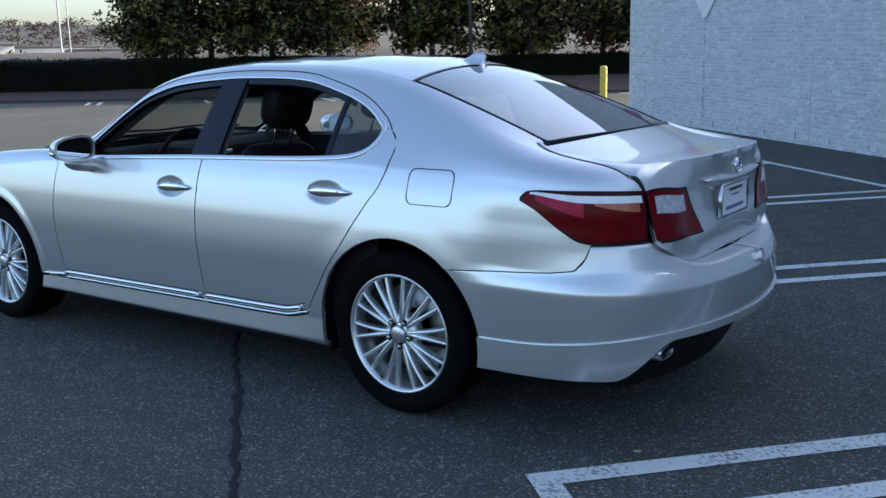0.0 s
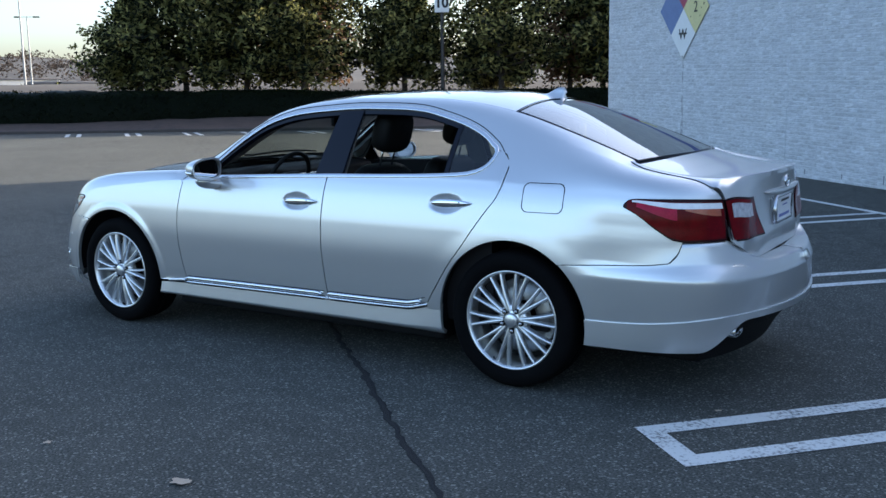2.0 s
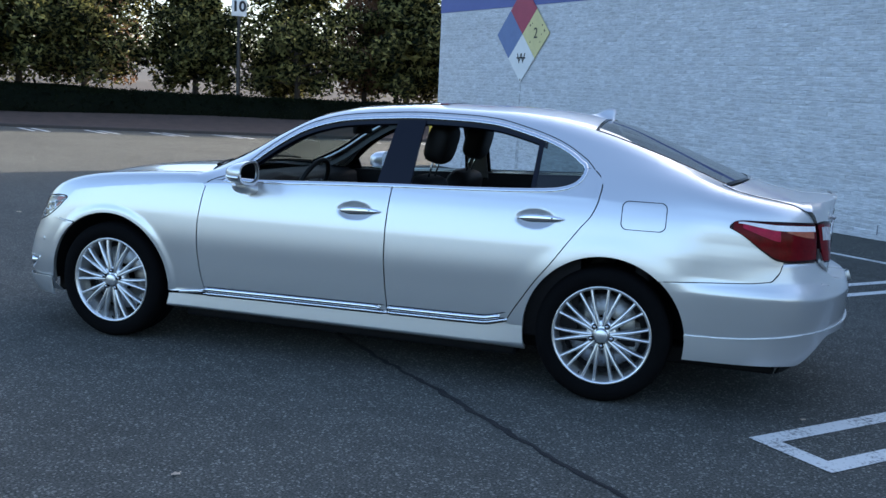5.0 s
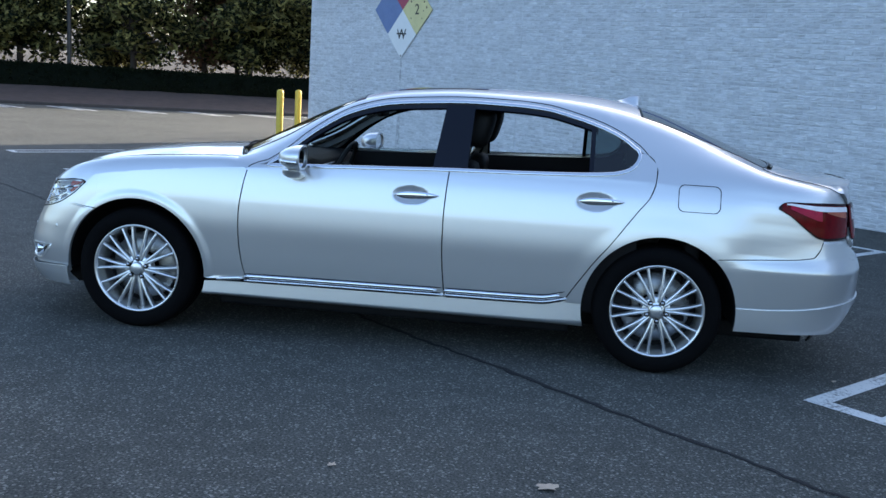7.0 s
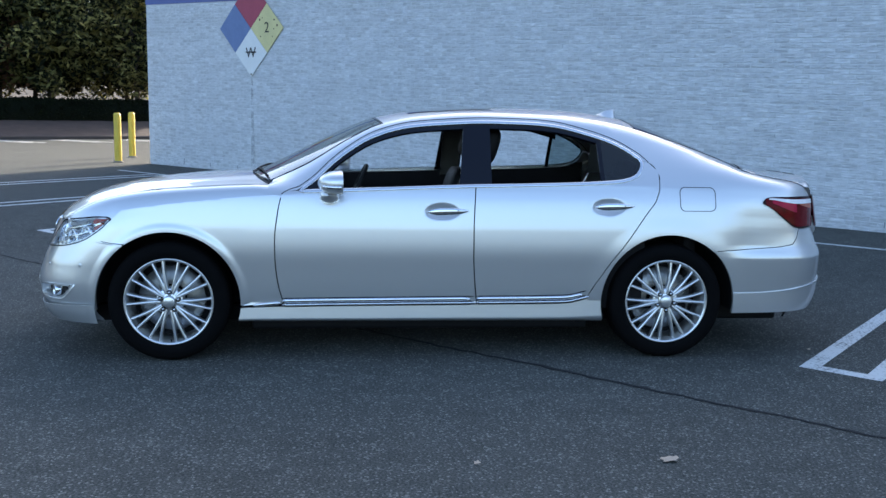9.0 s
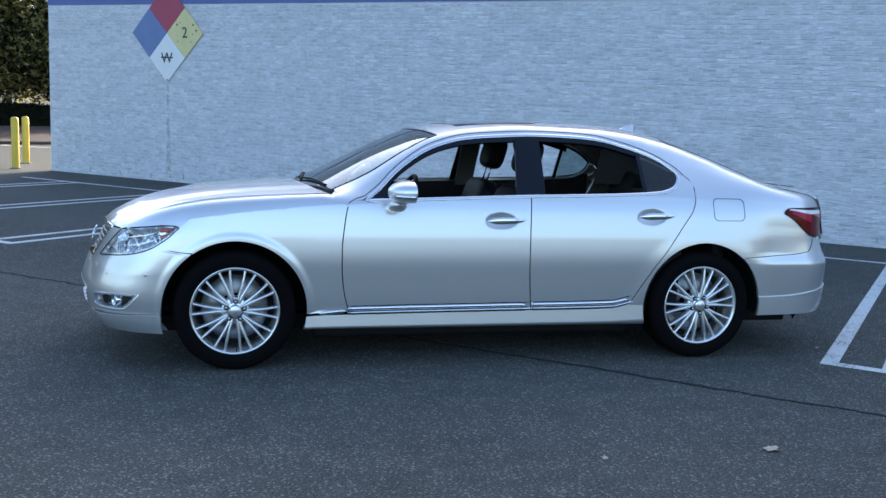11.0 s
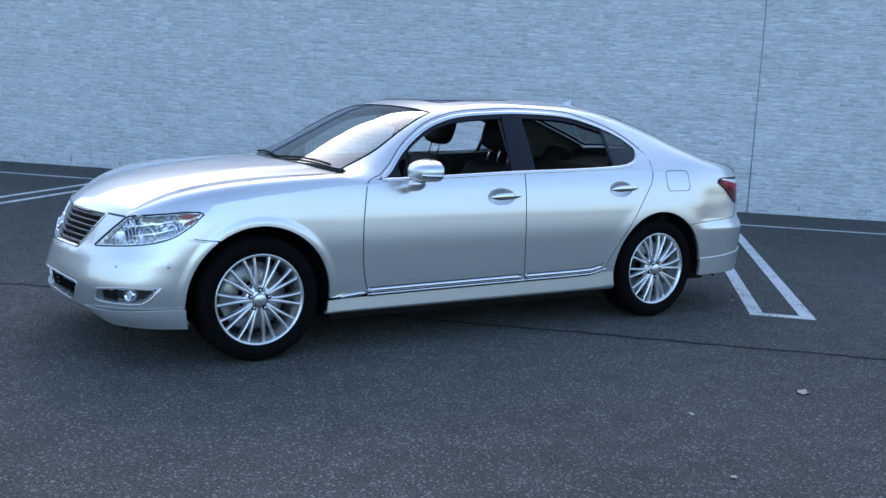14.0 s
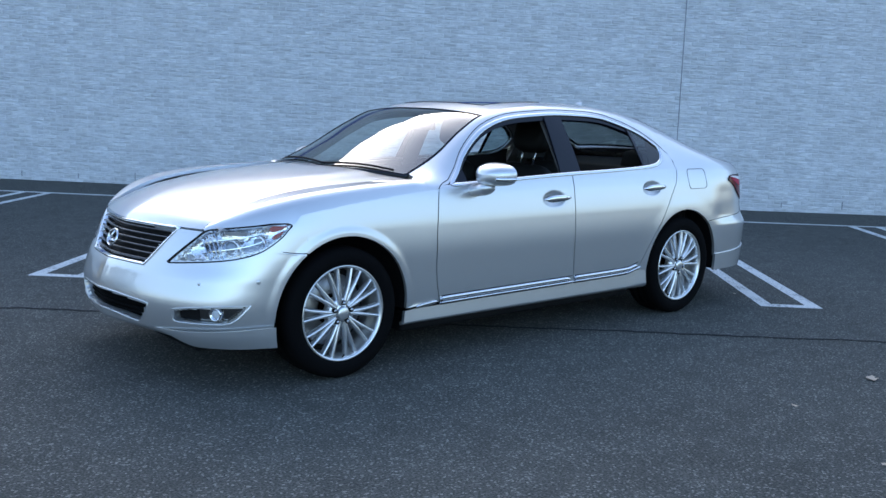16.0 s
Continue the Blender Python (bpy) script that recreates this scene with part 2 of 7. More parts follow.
# ---------------------------------------------------------------- mesh helpers
def part(name, bm, material, parent=None, label="", smooth=True):
    """Link a bmesh as one mesh object under a thing or a part."""
    me = bpy.data.meshes.new(name)
    bm.to_mesh(me)
    bm.free()
    if smooth:
        me.polygons.foreach_set("use_smooth", [True] * len(me.polygons))
    if material:
        me.materials.append(material)
    ob = new(name, me)
    if parent:
        ob.parent = parent
    if label:
        ob["label"] = label
    return ob


def from_data(name, verts, faces, material, parent=None, label="", smooth=False):
    me = bpy.data.meshes.new(name)
    me.from_pydata([tuple(v) for v in verts], [], faces)
    me.update()
    if smooth:
        me.polygons.foreach_set("use_smooth", [True] * len(me.polygons))
    me.materials.append(material)
    ob = new(name, me)
    if parent:
        ob.parent = parent
    if label:
        ob["label"] = label
    return ob


def box(bm, lo, hi, bevel=0.0, m=None):
    r = bmesh.ops.create_cube(bm, size=1)
    vs = r["verts"]
    for v in vs:
        v.co = Vector([l + (h - l) * (c + 0.5) for l, h, c in zip(lo, hi, v.co)])
    if bevel:
        es = list({e for v in vs for e in v.link_edges})
        r = bmesh.ops.bevel(bm, geom=es, offset=bevel, segments=2, affect="EDGES", profile=0.6)
        vs = list({v for f in r["faces"] for v in f.verts} | {v for v in vs if v.is_valid})
    if m is not None:
        bmesh.ops.transform(bm, matrix=m, verts=vs)
    return vs


def lathe(bm, profile, n, m=None, a0=0.0, a1=2 * math.pi):
    """Turn (radius, height) pairs round z."""
    closed = abs(a1 - a0 - 2 * math.pi) < 1e-6
    cols = n if closed else n + 1
    grid = []
    for i in range(cols):
        a = a0 + (a1 - a0) * i / n
        grid.append([bm.verts.new((r * math.cos(a), r * math.sin(a), h)) for r, h in profile])
    for i in range(n):
        A, B = grid[i], grid[(i + 1) % cols]
        for j in range(len(profile) - 1):
            vs = [A[j], B[j], B[j + 1], A[j + 1]]
            bm.faces.new(vs)
    vs = [v for c in grid for v in c]
    if m is not None:
        bmesh.ops.transform(bm, matrix=m, verts=vs)
    return vs


def tube(bm, pts, radius, n=8, caps=True):
    """A round bar along points; radius a number or one for each point."""
    pts = [Vector(p) for p in pts]
    rs = radius if hasattr(radius, "__len__") else [radius] * len(pts)
    rings, up = [], Vector((0.13, 0.21, 0.97)).normalized()
    for i, p in enumerate(pts):
        d = (pts[min(i + 1, len(pts) - 1)] - pts[max(i - 1, 0)]).normalized()
        a = d.cross(up)
        if a.length < 0.2:
            a = d.cross(Vector((1, 0, 0)))
        a.normalize()
        b = d.cross(a)
        rings.append([bm.verts.new(p + rs[i] * (math.cos(2 * math.pi * k / n) * a + math.sin(2 * math.pi * k / n) * b)) for k in range(n)])
    for A, B in zip(rings, rings[1:]):
        for k in range(n):
            bm.faces.new((A[k], A[(k + 1) % n], B[(k + 1) % n], B[k]))
    if caps:
        bm.faces.new(rings[0][::-1])
        bm.faces.new(rings[-1])
    return [v for r in rings for v in r]


def curve(*keys):
    """A smooth function through (x, value) keys, flat past the ends' slopes."""
    ks = sorted(keys)
    X, V = np.array([k[0] for k in ks], float), np.array([k[1] for k in ks], float)
    h, d = np.diff(X), np.diff(V) / np.diff(X)
    s = np.empty(len(X))
    s[0], s[-1] = d[0], d[-1]
    for i in range(1, len(X) - 1):
        if d[i - 1] * d[i] <= 0:
            s[i] = 0
        else:
            w1, w2 = 2 * h[i] + h[i - 1], h[i] + 2 * h[i - 1]
            s[i] = (w1 + w2) / (w1 / d[i - 1] + w2 / d[i])

    xs, vs, hs, ss = X.tolist(), V.tolist(), h.tolist(), s.tolist()

    def f(x):
        if isinstance(x, (int, float)):
            x = min(max(float(x), xs[0]), xs[-1])
            i = 0
            while i < len(hs) - 1 and x > xs[i + 1]:
                i += 1
            t = (x - xs[i]) / hs[i]
            q = t * t
            c = q * t
            return (2 * c - 3 * q + 1) * vs[i] + (c - 2 * q + t) * hs[i] * ss[i] + (3 * q - 2 * c) * vs[i + 1] + (c - q) * hs[i] * ss[i + 1]
        x = np.clip(x, X[0], X[-1])
        i = np.clip(np.searchsorted(X, x) - 1, 0, len(h) - 1)
        t = (x - X[i]) / h[i]
        return (2 * t**3 - 3 * t**2 + 1) * V[i] + (t**3 - 2 * t**2 + t) * h[i] * s[i] + (3 * t**2 - 2 * t**3) * V[i + 1] + (t**3 - t**2) * h[i] * s[i + 1]
    return f


# ---------------------------------------------------------------- the lot
ALONG, TO_WALL = Vector((0.7225, -0.6914, 0)), Vector((0.6914, 0.7225, 0))
WALL_R = 8.21          # the wall's distance from the origin, towards TO_WALL


def ground_z(x, y):
    """The lot rises a little towards the far corner of the building, and falls off beyond the trees."""
    return 0.009 * min(max(y - 4.5, 0.0), 12.0)


def lot(s, r, h=0.0):
    """A place on the lot: s metres along the wall, r towards it, h above the asphalt."""
    p = ALONG * s + TO_WALL * r
    return Vector((p.x, p.y, ground_z(p.x, p.y) + h))


def build_ground():
    xs = sorted(set([-900, -400, -200, -120, -80, -60] + list(range(-50, 31, 2)) + [40, 60, 100, 200, 400, 900]))
    verts, faces = [], []
    for y in xs:
        for x in xs:
            verts.append((x, y, ground_z(x, y) - (0.012 * max(0, math.hypot(x, y) - 90) if math.hypot(x, y) > 90 else 0) * (1 if y > 0 else 0.3)))
    n = len(xs)
    for j in range(n - 1):
        for i in range(n - 1):
            faces.append((j * n + i, j * n + i + 1, (j + 1) * n + i + 1, (j + 1) * n + i))
    g = from_data("ground", verts, faces, ASPHALT, smooth=True)
    tagged(g, "worn dark grey asphalt of a parking lot", "ground", kind="structure")


build_ground()


def strip(bm, a, b, width, thick=0.004, n=None):
    """A painted strip from a to b (s, r), lying on the asphalt."""
    a, b = Vector((*a, 0)), Vector((*b, 0))
    d = b - a
    n = n or max(1, int(d.length / 0.5))
    side = Vector((-d.y, d.x, 0)).normalized() * width / 2
    rows = []
    for i in range(n + 1):
        p = a + d * i / n
        rows.append([bm.verts.new(lot(p.x + k * side.x, p.y + k * side.y, thick)) for k in (-1, 1)])
    for A, B in zip(rows, rows[1:]):
        bm.faces.new((A[0], B[0], B[1], A[1]))


def build_lines():
    # one long line along the wall, and hairpins that run out from it
    bm = bmesh.new()
    strip(bm, (-13.6, 6.54), (24, 6.54), 0.10)
    tagged(part("parking_line", bm, LINE), "long white painted line on the asphalt along the wall", "parking line", kind="structure")
    for q in (5.42, 2.645, -0.19, -3.12, -6.1, -9.1, -12.1):
        bm = bmesh.new()
        h, w = 0.235, 0.105
        lean = -0.09 if abs(q - 2.645) < 0.01 else 0.0
        strip(bm, (q - h + w / 2, 0.72), (q - h + w / 2 + lean, 6.487), w)
        strip(bm, (q + h - w / 2, 0.72), (q + h - w / 2 + lean, 6.487), w)
        strip(bm, (q - h + w, 0.72 + w / 2), (q + h - w, 0.72 + w / 2), w, n=1)
        tagged(part("parking_line", bm, LINE), "worn white hairpin parking line painted on asphalt", "parking line", "hairpin lines by the wall", "structure")
    # double stripes of the far bays
    for k in range(-3, 9):
        bm = bmesh.new()
        base = Vector((-22.9 + 1.95 * k, 22.55 + 1.2 * k, 0))
        for off in (-0.22, 0.22):
            a = base + Vector((0.85, 0.53, 0)) * off
            b = a + Vector((2.25, -1.75, 0))
            sd = Vector((0.05, 0.065, 0))
            vs = [bm.verts.new(Vector((p.x, p.y, ground_z(p.x, p.y) + 0.005))) for p in (a - sd, b - sd, b + sd, a + sd)]
            bm.faces.new(vs)
        tagged(part("bay_stripe", bm, LINE), "pair of white bay stripes on sunlit asphalt", "parking line", "far bay stripes", "structure")


build_lines()


def build_crack():
    """The wandering crack in the asphalt: a dark sunken seam with broken lips."""
    rng = random.Random(5)
    keys = [(-6.05, 5.05), (-4.75, 3.9), (-2.44, 1.77), (-2.0, 1.38), (0.25, -0.70), (0.92, -1.31), (1.4, -1.77), (1.83, -2.15), (2.6, -2.85), (3.6, -3.7)]
    pts = []
    for (x0, y0), (x1, y1) in zip(keys, keys[1:]):
        n = max(2, int(math.hypot(x1 - x0, y1 - y0) / 0.035))
        for i in range(n):
            t = i / n
            x, y = x0 + (x1 - x0) * t, y0 + (y1 - y0) * t
            w = 0.035 * noise.noise((x * 2.2, y * 2.2, 1)) + 0.024 * noise.noise((x * 11, y * 11, 4))
            pts.append((x + w * 0.7, y + w * 0.7))
    bm = bmesh.new()
    rows = []
    for i, (x, y) in enumerate(pts):
        h = 0.005 + 0.008 * abs(noise.noise((x * 9, y * 9, 7))) + rng.uniform(0, 0.004)
        z = ground_z(x, y)
        rows.append([bm.verts.new((x + k * h * 0.68, y + k * h * 0.73, z + e)) for k, e in ((-1.9, 0.0025), (-1, 0.005), (1, 0.005), (1.9, 0.0025))])
    for A, B in zip(rows, rows[1:]):
        for k in range(3):
            bm.faces.new((A[k], B[k], B[k + 1], A[k + 1]))
    tar = plain("crack_dirt", (0.012, 0.012, 0.013), 0.95, var=0.4, scale=20, bump=0.8)
    tagged(part("crack", bm, tar), "long wandering dark crack in the asphalt", "crack", kind="structure")


build_crack()


# ---------------------------------------------------------------- the building
DROP = -0.0235   # the courses run down along the wall, against the sloping lot
S0, S1, TOP = -14.9, 16.0, 7.25


def wall_pt(s, h, out=0.0):
    """On the wall's face: s along it, h up from its base at the corner; out: proud of it, towards the lot."""
    p = ALONG * s + TO_WALL * (WALL_R - out)
    return Vector((p.x, p.y, 0.10 + h + DROP * (s - S0)))


def wall_slab(bm, s0, s1, h0, h1, o0, o1):
    c = [[[bm.verts.new(wall_pt(s, h, o)) for o in (o0, o1)] for h in (h0, h1)] for s in (s0, s1)]
    for q in ((c[0][0][0], c[0][1][0], c[1][1][0], c[1][0][0]), (c[0][0][1], c[1][0][1], c[1][1][1], c[0][1][1]),
              (c[0][0][0], c[0][0][1], c[0][1][1], c[0][1][0]), (c[1][0][0], c[1][1][0], c[1][1][1], c[1][0][1]),
              (c[0][0][0], c[1][0][0], c[1][0][1], c[0][0][1]), (c[0][1][0], c[0][1][1], c[1][1][1], c[1][1][0])):
        bm.faces.new(q)


def build_building():
    bm = bmesh.new()
    wall_slab(bm, S0, S1, -0.9, TOP, -0.35, -0.0085)
    wall = part("wall_north", bm, MORTAR, smooth=False)
    tagged(wall, "tall windowless wall of white-painted brick", "wall", kind="structure")
    # the return wall round the corner and the flat roof close the block
    bm = bmesh.new()
    a, b = ALONG * S0 + TO_WALL * (WALL_R + 0.36), ALONG * S0 + TO_WALL * (WALL_R + 26)
    vs = []
    for p in (a, b, b + ALONG * 0.35, a + ALONG * 0.35):
        vs.append((p.x, p.y))
    lo = [bm.verts.new((x, y, -0.5)) for x, y in vs]
    hi = [bm.verts.new((x, y, 0.10 + TOP)) for x, y in vs]
    bm.faces.new(lo)
    bm.faces.new(hi[::-1])
    for i in range(4):
        bm.faces.new((lo[i], lo[(i + 1) % 4], hi[(i + 1) % 4], hi[i]))
    tagged(part("wall_west", bm, MORTAR, smooth=False), "white-painted side wall of the building", "wall", kind="structure")
    bm = bmesh.new()
    p0 = [ALONG * s + TO_WALL * r for s, r in ((S0 + 0.36, WALL_R + 0.37), (S1, WALL_R + 0.37), (S1, WALL_R + 26), (S0 + 0.36, WALL_R + 26))]
    lo = [bm.verts.new((p.x, p.y, 6.6)) for p in p0]
    hi = [bm.verts.new((p.x, p.y, 6.75)) for p in p0]
    bm.faces.new(lo)
    bm.faces.new(hi[::-1])
    for i in range(4):
        bm.faces.new((lo[i], lo[(i + 1) % 4], hi[(i + 1) % 4], hi[i]))
    tagged(part("roof", bm, FARROOF, smooth=False), "flat grey roof of the building", "roof", kind="structure")
    # coloured bands high on the wall
    for nm, mt, h0, h1, s1, lb in (("blue_band", BLUEBAND, 3.62, 4.02, S1, "faded blue painted band on the white wall"), ("red_band", REDBAND, 4.02, 4.42, S0 + 2.6, "faded red painted band on the white wall")):
        bm = bmesh.new()
        wall_slab(bm, S0 - 0.004, s1, h0, h1, -0.02, 0.007)
        tagged(part(nm, bm, mt, smooth=False), lb, "painted band", kind="structure")
    # movement joints
    for s, w in ((3.145, 0.006), (-7.72, 0.0012)):
        bm = bmesh.new()
        wall_slab(bm, s - w, s + w, -0.5, 3.61, -0.01, 0.0045)
        tagged(part("movement_joint", bm, MASTIC if s > 0 else MORTAR), "thin grey vertical movement joint in the wall", "wall joint", kind="structure")
    return wall


WALL = build_building()


def build_diamond():
    """The four-colour hazard diamond bolted to the wall."""
    # its own plane: u along the wall, v up
    S_C, H_C, R = -11.27, 3.05, 0.985
    root = new("hazard_diamond")
    tagged(root, "faded hazard diamond sign in blue, red, yellow and white", "sign")

    def q(name, cu, cv, mt, lb):
        bm = bmesh.new()
        r, o0, o1 = R / 2 - 0.004, 0.010, 0.022
        ring = [(cu + r, cv), (cu, cv + r), (cu - r, cv), (cu, cv - r)]
        A = [bm.verts.new(wall_pt(S_C + u, H_C + v, o1)) for u, v in ring]
        B = [bm.verts.new(wall_pt(S_C + u, H_C + v, o0)) for u, v in ring]
        bm.faces.new(A)
        for i in range(4):
            bm.faces.new((A[i], B[i], B[(i + 1) % 4], A[(i + 1) % 4]))
        part(name, bm, mt, root, lb, smooth=False)
    q("blue_field", -R / 2, 0, SIGNBLUE, "faded blue field")
    q("red_field", 0, R / 2, SIGNRED, "faded red field")
    q("yellow_field", R / 2, 0, SIGNYELLOW, "faded yellow field")
    q("white_field", 0, -R / 2, SIGNWHITE, "white field")

    def glyph(text, cu, cv, size):
        cd = bpy.data.curves.new("letter", "FONT")
        cd.body, cd.size, cd.align_x, cd.align_y, cd.extrude = text, size, "CENTER", "CENTER", 0.002
        cd.materials.append(INK)
        ob = new("letter", cd)
        ob.parent = root
        p = wall_pt(S_C + cu, H_C + cv, 0.026)
        m = Matrix((ALONG, Vector((0, 0, 1)), -TO_WALL)).transposed().to_4x4()
        ob.matrix_world = Matrix.Translation(p) @ m
        return ob
    glyph("2", R / 2, 0.0, 0.30)
    glyph("W", 0, -R / 2 - 0.01, 0.30)
    bm = bmesh.new()
    wall_slab(bm, S_C - 0.16, S_C + 0.16, H_C - R / 2 - 0.005, H_C - R / 2 + 0.025, 0.024, 0.028)
    part("letter_bar", bm, INK, root, smooth=False)
    rng = random.Random(11)
    for cu, cv in ((0.30, -0.17), (0.28, 0.16), (0.36, 0.2), (0.72, 0.16), (0.80, 0.05), (0.66, -0.17), (0.25, 0.24), (0.70, -0.02), (0.0, -0.93)):
        bm = bmesh.new()
        r = rng.uniform(0.012, 0.028)
        A = [bm.verts.new(wall_pt(S_C + cu + r * rng.uniform(.7, 1.3) * math.cos(k * 1.0472), H_C + cv + r * rng.uniform(.7, 1.4) * math.sin(k * 1.0472), 0.0245)) for k in range(6)]
        bm.faces.new(A)
        part("paint_chip", bm, plain("rust_chip", (0.13, 0.09, 0.06), 0.9, var=0.3), root, smooth=False)


build_diamond()


def build_stain():
    """Rain stain running down from the diamond, a thin film of dirt on the paint."""
    m, nt, b = node_mat("rain_stain")
    b.inputs["Base Color"].default_value = (0.42, 0.43, 0.44, 1)
    b.inputs["Roughness"].default_value = 0.9
    co = nt.nodes.new("ShaderNodeTexCoord")
    n1 = nt.nodes.new("ShaderNodeTexNoise")
    n1.inputs["Scale"].default_value = 9
    nt.links.new(co.outputs["Object"], n1.inputs["Vector"])
    rg = nt.nodes.new("ShaderNodeMapRange")
    rg.inputs["From Min"].default_value, rg.inputs["From Max"].default_value, rg.inputs["To Max"].default_value = 0.35, 0.8, 0.5
    nt.links.new(n1.outputs[0], rg.inputs["Value"])
    nt.links.new(rg.outputs[0], b.inputs["Alpha"])
    bm = bmesh.new()
    c = [bm.verts.new(wall_pt(-11.27 + u, h, 0.006)) for u, h in ((-0.05, 0.15), (0.09, 0.15), (0.03, 2.05), (-0.02, 2.05))]
    bm.faces.new(c)
    tagged(part("wall_stain", bm, m, smooth=False), "faint grey rain stain on the white wall below the sign", "stain", kind="structure")


build_stain()


def build_weeps():
    """Small dark weep slots in the lowest course."""
    for k in range(24):
        s = -13.6 + 0.92 * k
        if s > S1 - 1:
            break
        bm = bmesh.new()
        p = lot(s, WALL_R)
        h0 = p.z - wall_pt(s, 0).z
        wall_slab(bm, s - 0.005, s + 0.005, h0 + 0.06, h0 + 0.14 + 0.05 * (k % 3 == 0), -0.01, 0.006)
        tagged(part("weep_slot", bm, MASTIC, smooth=False), "small dark weep slot at the foot of the wall", "weep slot", "weep slots", "structure")


build_weeps()


def build_bollards():
    bm = bmesh.new()
    lathe(bm, [(0.002, 1.16), (0.05, 1.155), (0.078, 1.13), (0.084, 1.09), (0.084, -0.05)], 20)
    first = new("bollard")
    post = part("post", bm, YELLOW, first)
    bm = bmesh.new()
    lathe(bm, [(0.085, 0.0), (0.12, 0.0), (0.115, 0.025), (0.0855, 0.035)], 20)
    part("collar", bm, CONCRETE, first)
    tagged(first, "round yellow-painted steel bollard by the building corner", "bollard", "bollards")
    first.location = (-5.89, 16.6, ground_z(-5.89, 16.6))
    copy_thing(first, pose(-6.06, 18.83, ground_z(-6.06, 18.83)))


build_bollards()


# ---------------------------------------------------------------- planting beyond the lot
K_DIR, K_OUT = Vector((0.865, 0.502, 0)), Vector((-0.502, 0.865, 0))
K_ORG = Vector((-20.0, 25.2, 0))


def bank_z(o):
    """Height of the planted bank, o metres behind the kerb."""
    return 0.12 + (0.55 * min(max(o - 0.3, 0), 4.0) / 4.0 + 0.05 * min(max(o - 4, 0), 14) / 14) * 1.0


def bed(u, o, h=0.0):
    p = K_ORG + K_DIR * u + K_OUT * o
    return Vector((p.x, p.y, 0.108 + bank_z(o) + h))


def build_bed():
    bm = bmesh.new()
    rows = []
    for i in range(0, 121):
        u = -60 + i
        rows.append([bm.verts.new(bed(u, o, 0.05 * noise.noise((u * 0.8, o, 3)))) for o in (0.15, 0.8, 1.8, 3, 4.2, 6, 9, 14, 22)])
    for A, B in zip(rows, rows[1:]):
        for k in range(len(A) - 1):
            bm.faces.new((A[k], B[k], B[k + 1], A[k + 1]))
    tagged(part("mulch_bed", bm, MULCH), "brown mulch bank behind the kerb", "planting bed", kind="structure")
    bm = bmesh.new()
    for k in range(60):
        u0, u1 = -60 + 2 * k + 0.006, -58 + 2 * k - 0.006
        prof = ((0, -0.1), (0.02, 0.09), (0.05, 0.12), (0.16, 0.12), (0.16, -0.1))
        R = [[bm.verts.new(K_ORG + K_DIR * u + K_OUT * o + Vector((0, 0, 0.108 + z))) for o, z in prof] for u in (u0, u1)]
        for a in range(len(prof) - 1):
            bm.faces.new((R[0][a], R[1][a], R[1][a + 1], R[0][a + 1]))
        bm.faces.new(R[0][::-1])
        bm.faces.new(R[1])
    tagged(part("kerb", bm, plain("dirty_kerb", (0.060, 0.048, 0.042), 0.9, var=0.25, scale=3, bump=0.5), smooth=False), "dirty brown kerb along the far edge of the lot", "kerb", kind="structure")


build_bed()


def leaf_cloud(bm_v, bm_f, centre, radii, count, size, rng, shell=0.55):
    """Leaves scattered in an uneven ball, as small folded blades."""
    for _ in range(count):
        while True:
            d = Vector((rng.gauss(0, 1), rng.gauss(0, 1), rng.gauss(0, 1)))
            if d.length > 1e-3:
                break
        d.normalize()
        r = shell + (1 - shell) * rng.random() ** 0.6
        c = Vector((centre[0] + d.x * radii[0] * r, centre[1] + d.y * radii[1] * r, centre[2] + d.z * radii[2] * r))
        a = Vector((rng.gauss(0, 1), rng.gauss(0, 1), rng.gauss(0, 0.7)))
        a = (a + d * 0.5).normalized() * size * rng.uniform(0.7, 1.3)
        b = a.cross(Vector((rng.gauss(0, 1), rng.gauss(0, 1), rng.gauss(0, 1)))).normalized() * size * 0.42
        n = a.cross(b).normalized() * size * 0.12
        k = len(bm_v)
        bm_v += [c - a, c - b + n, c + a, c + b + n]
        bm_f += [(k, k + 1, k + 2), (k, k + 2, k + 3)]


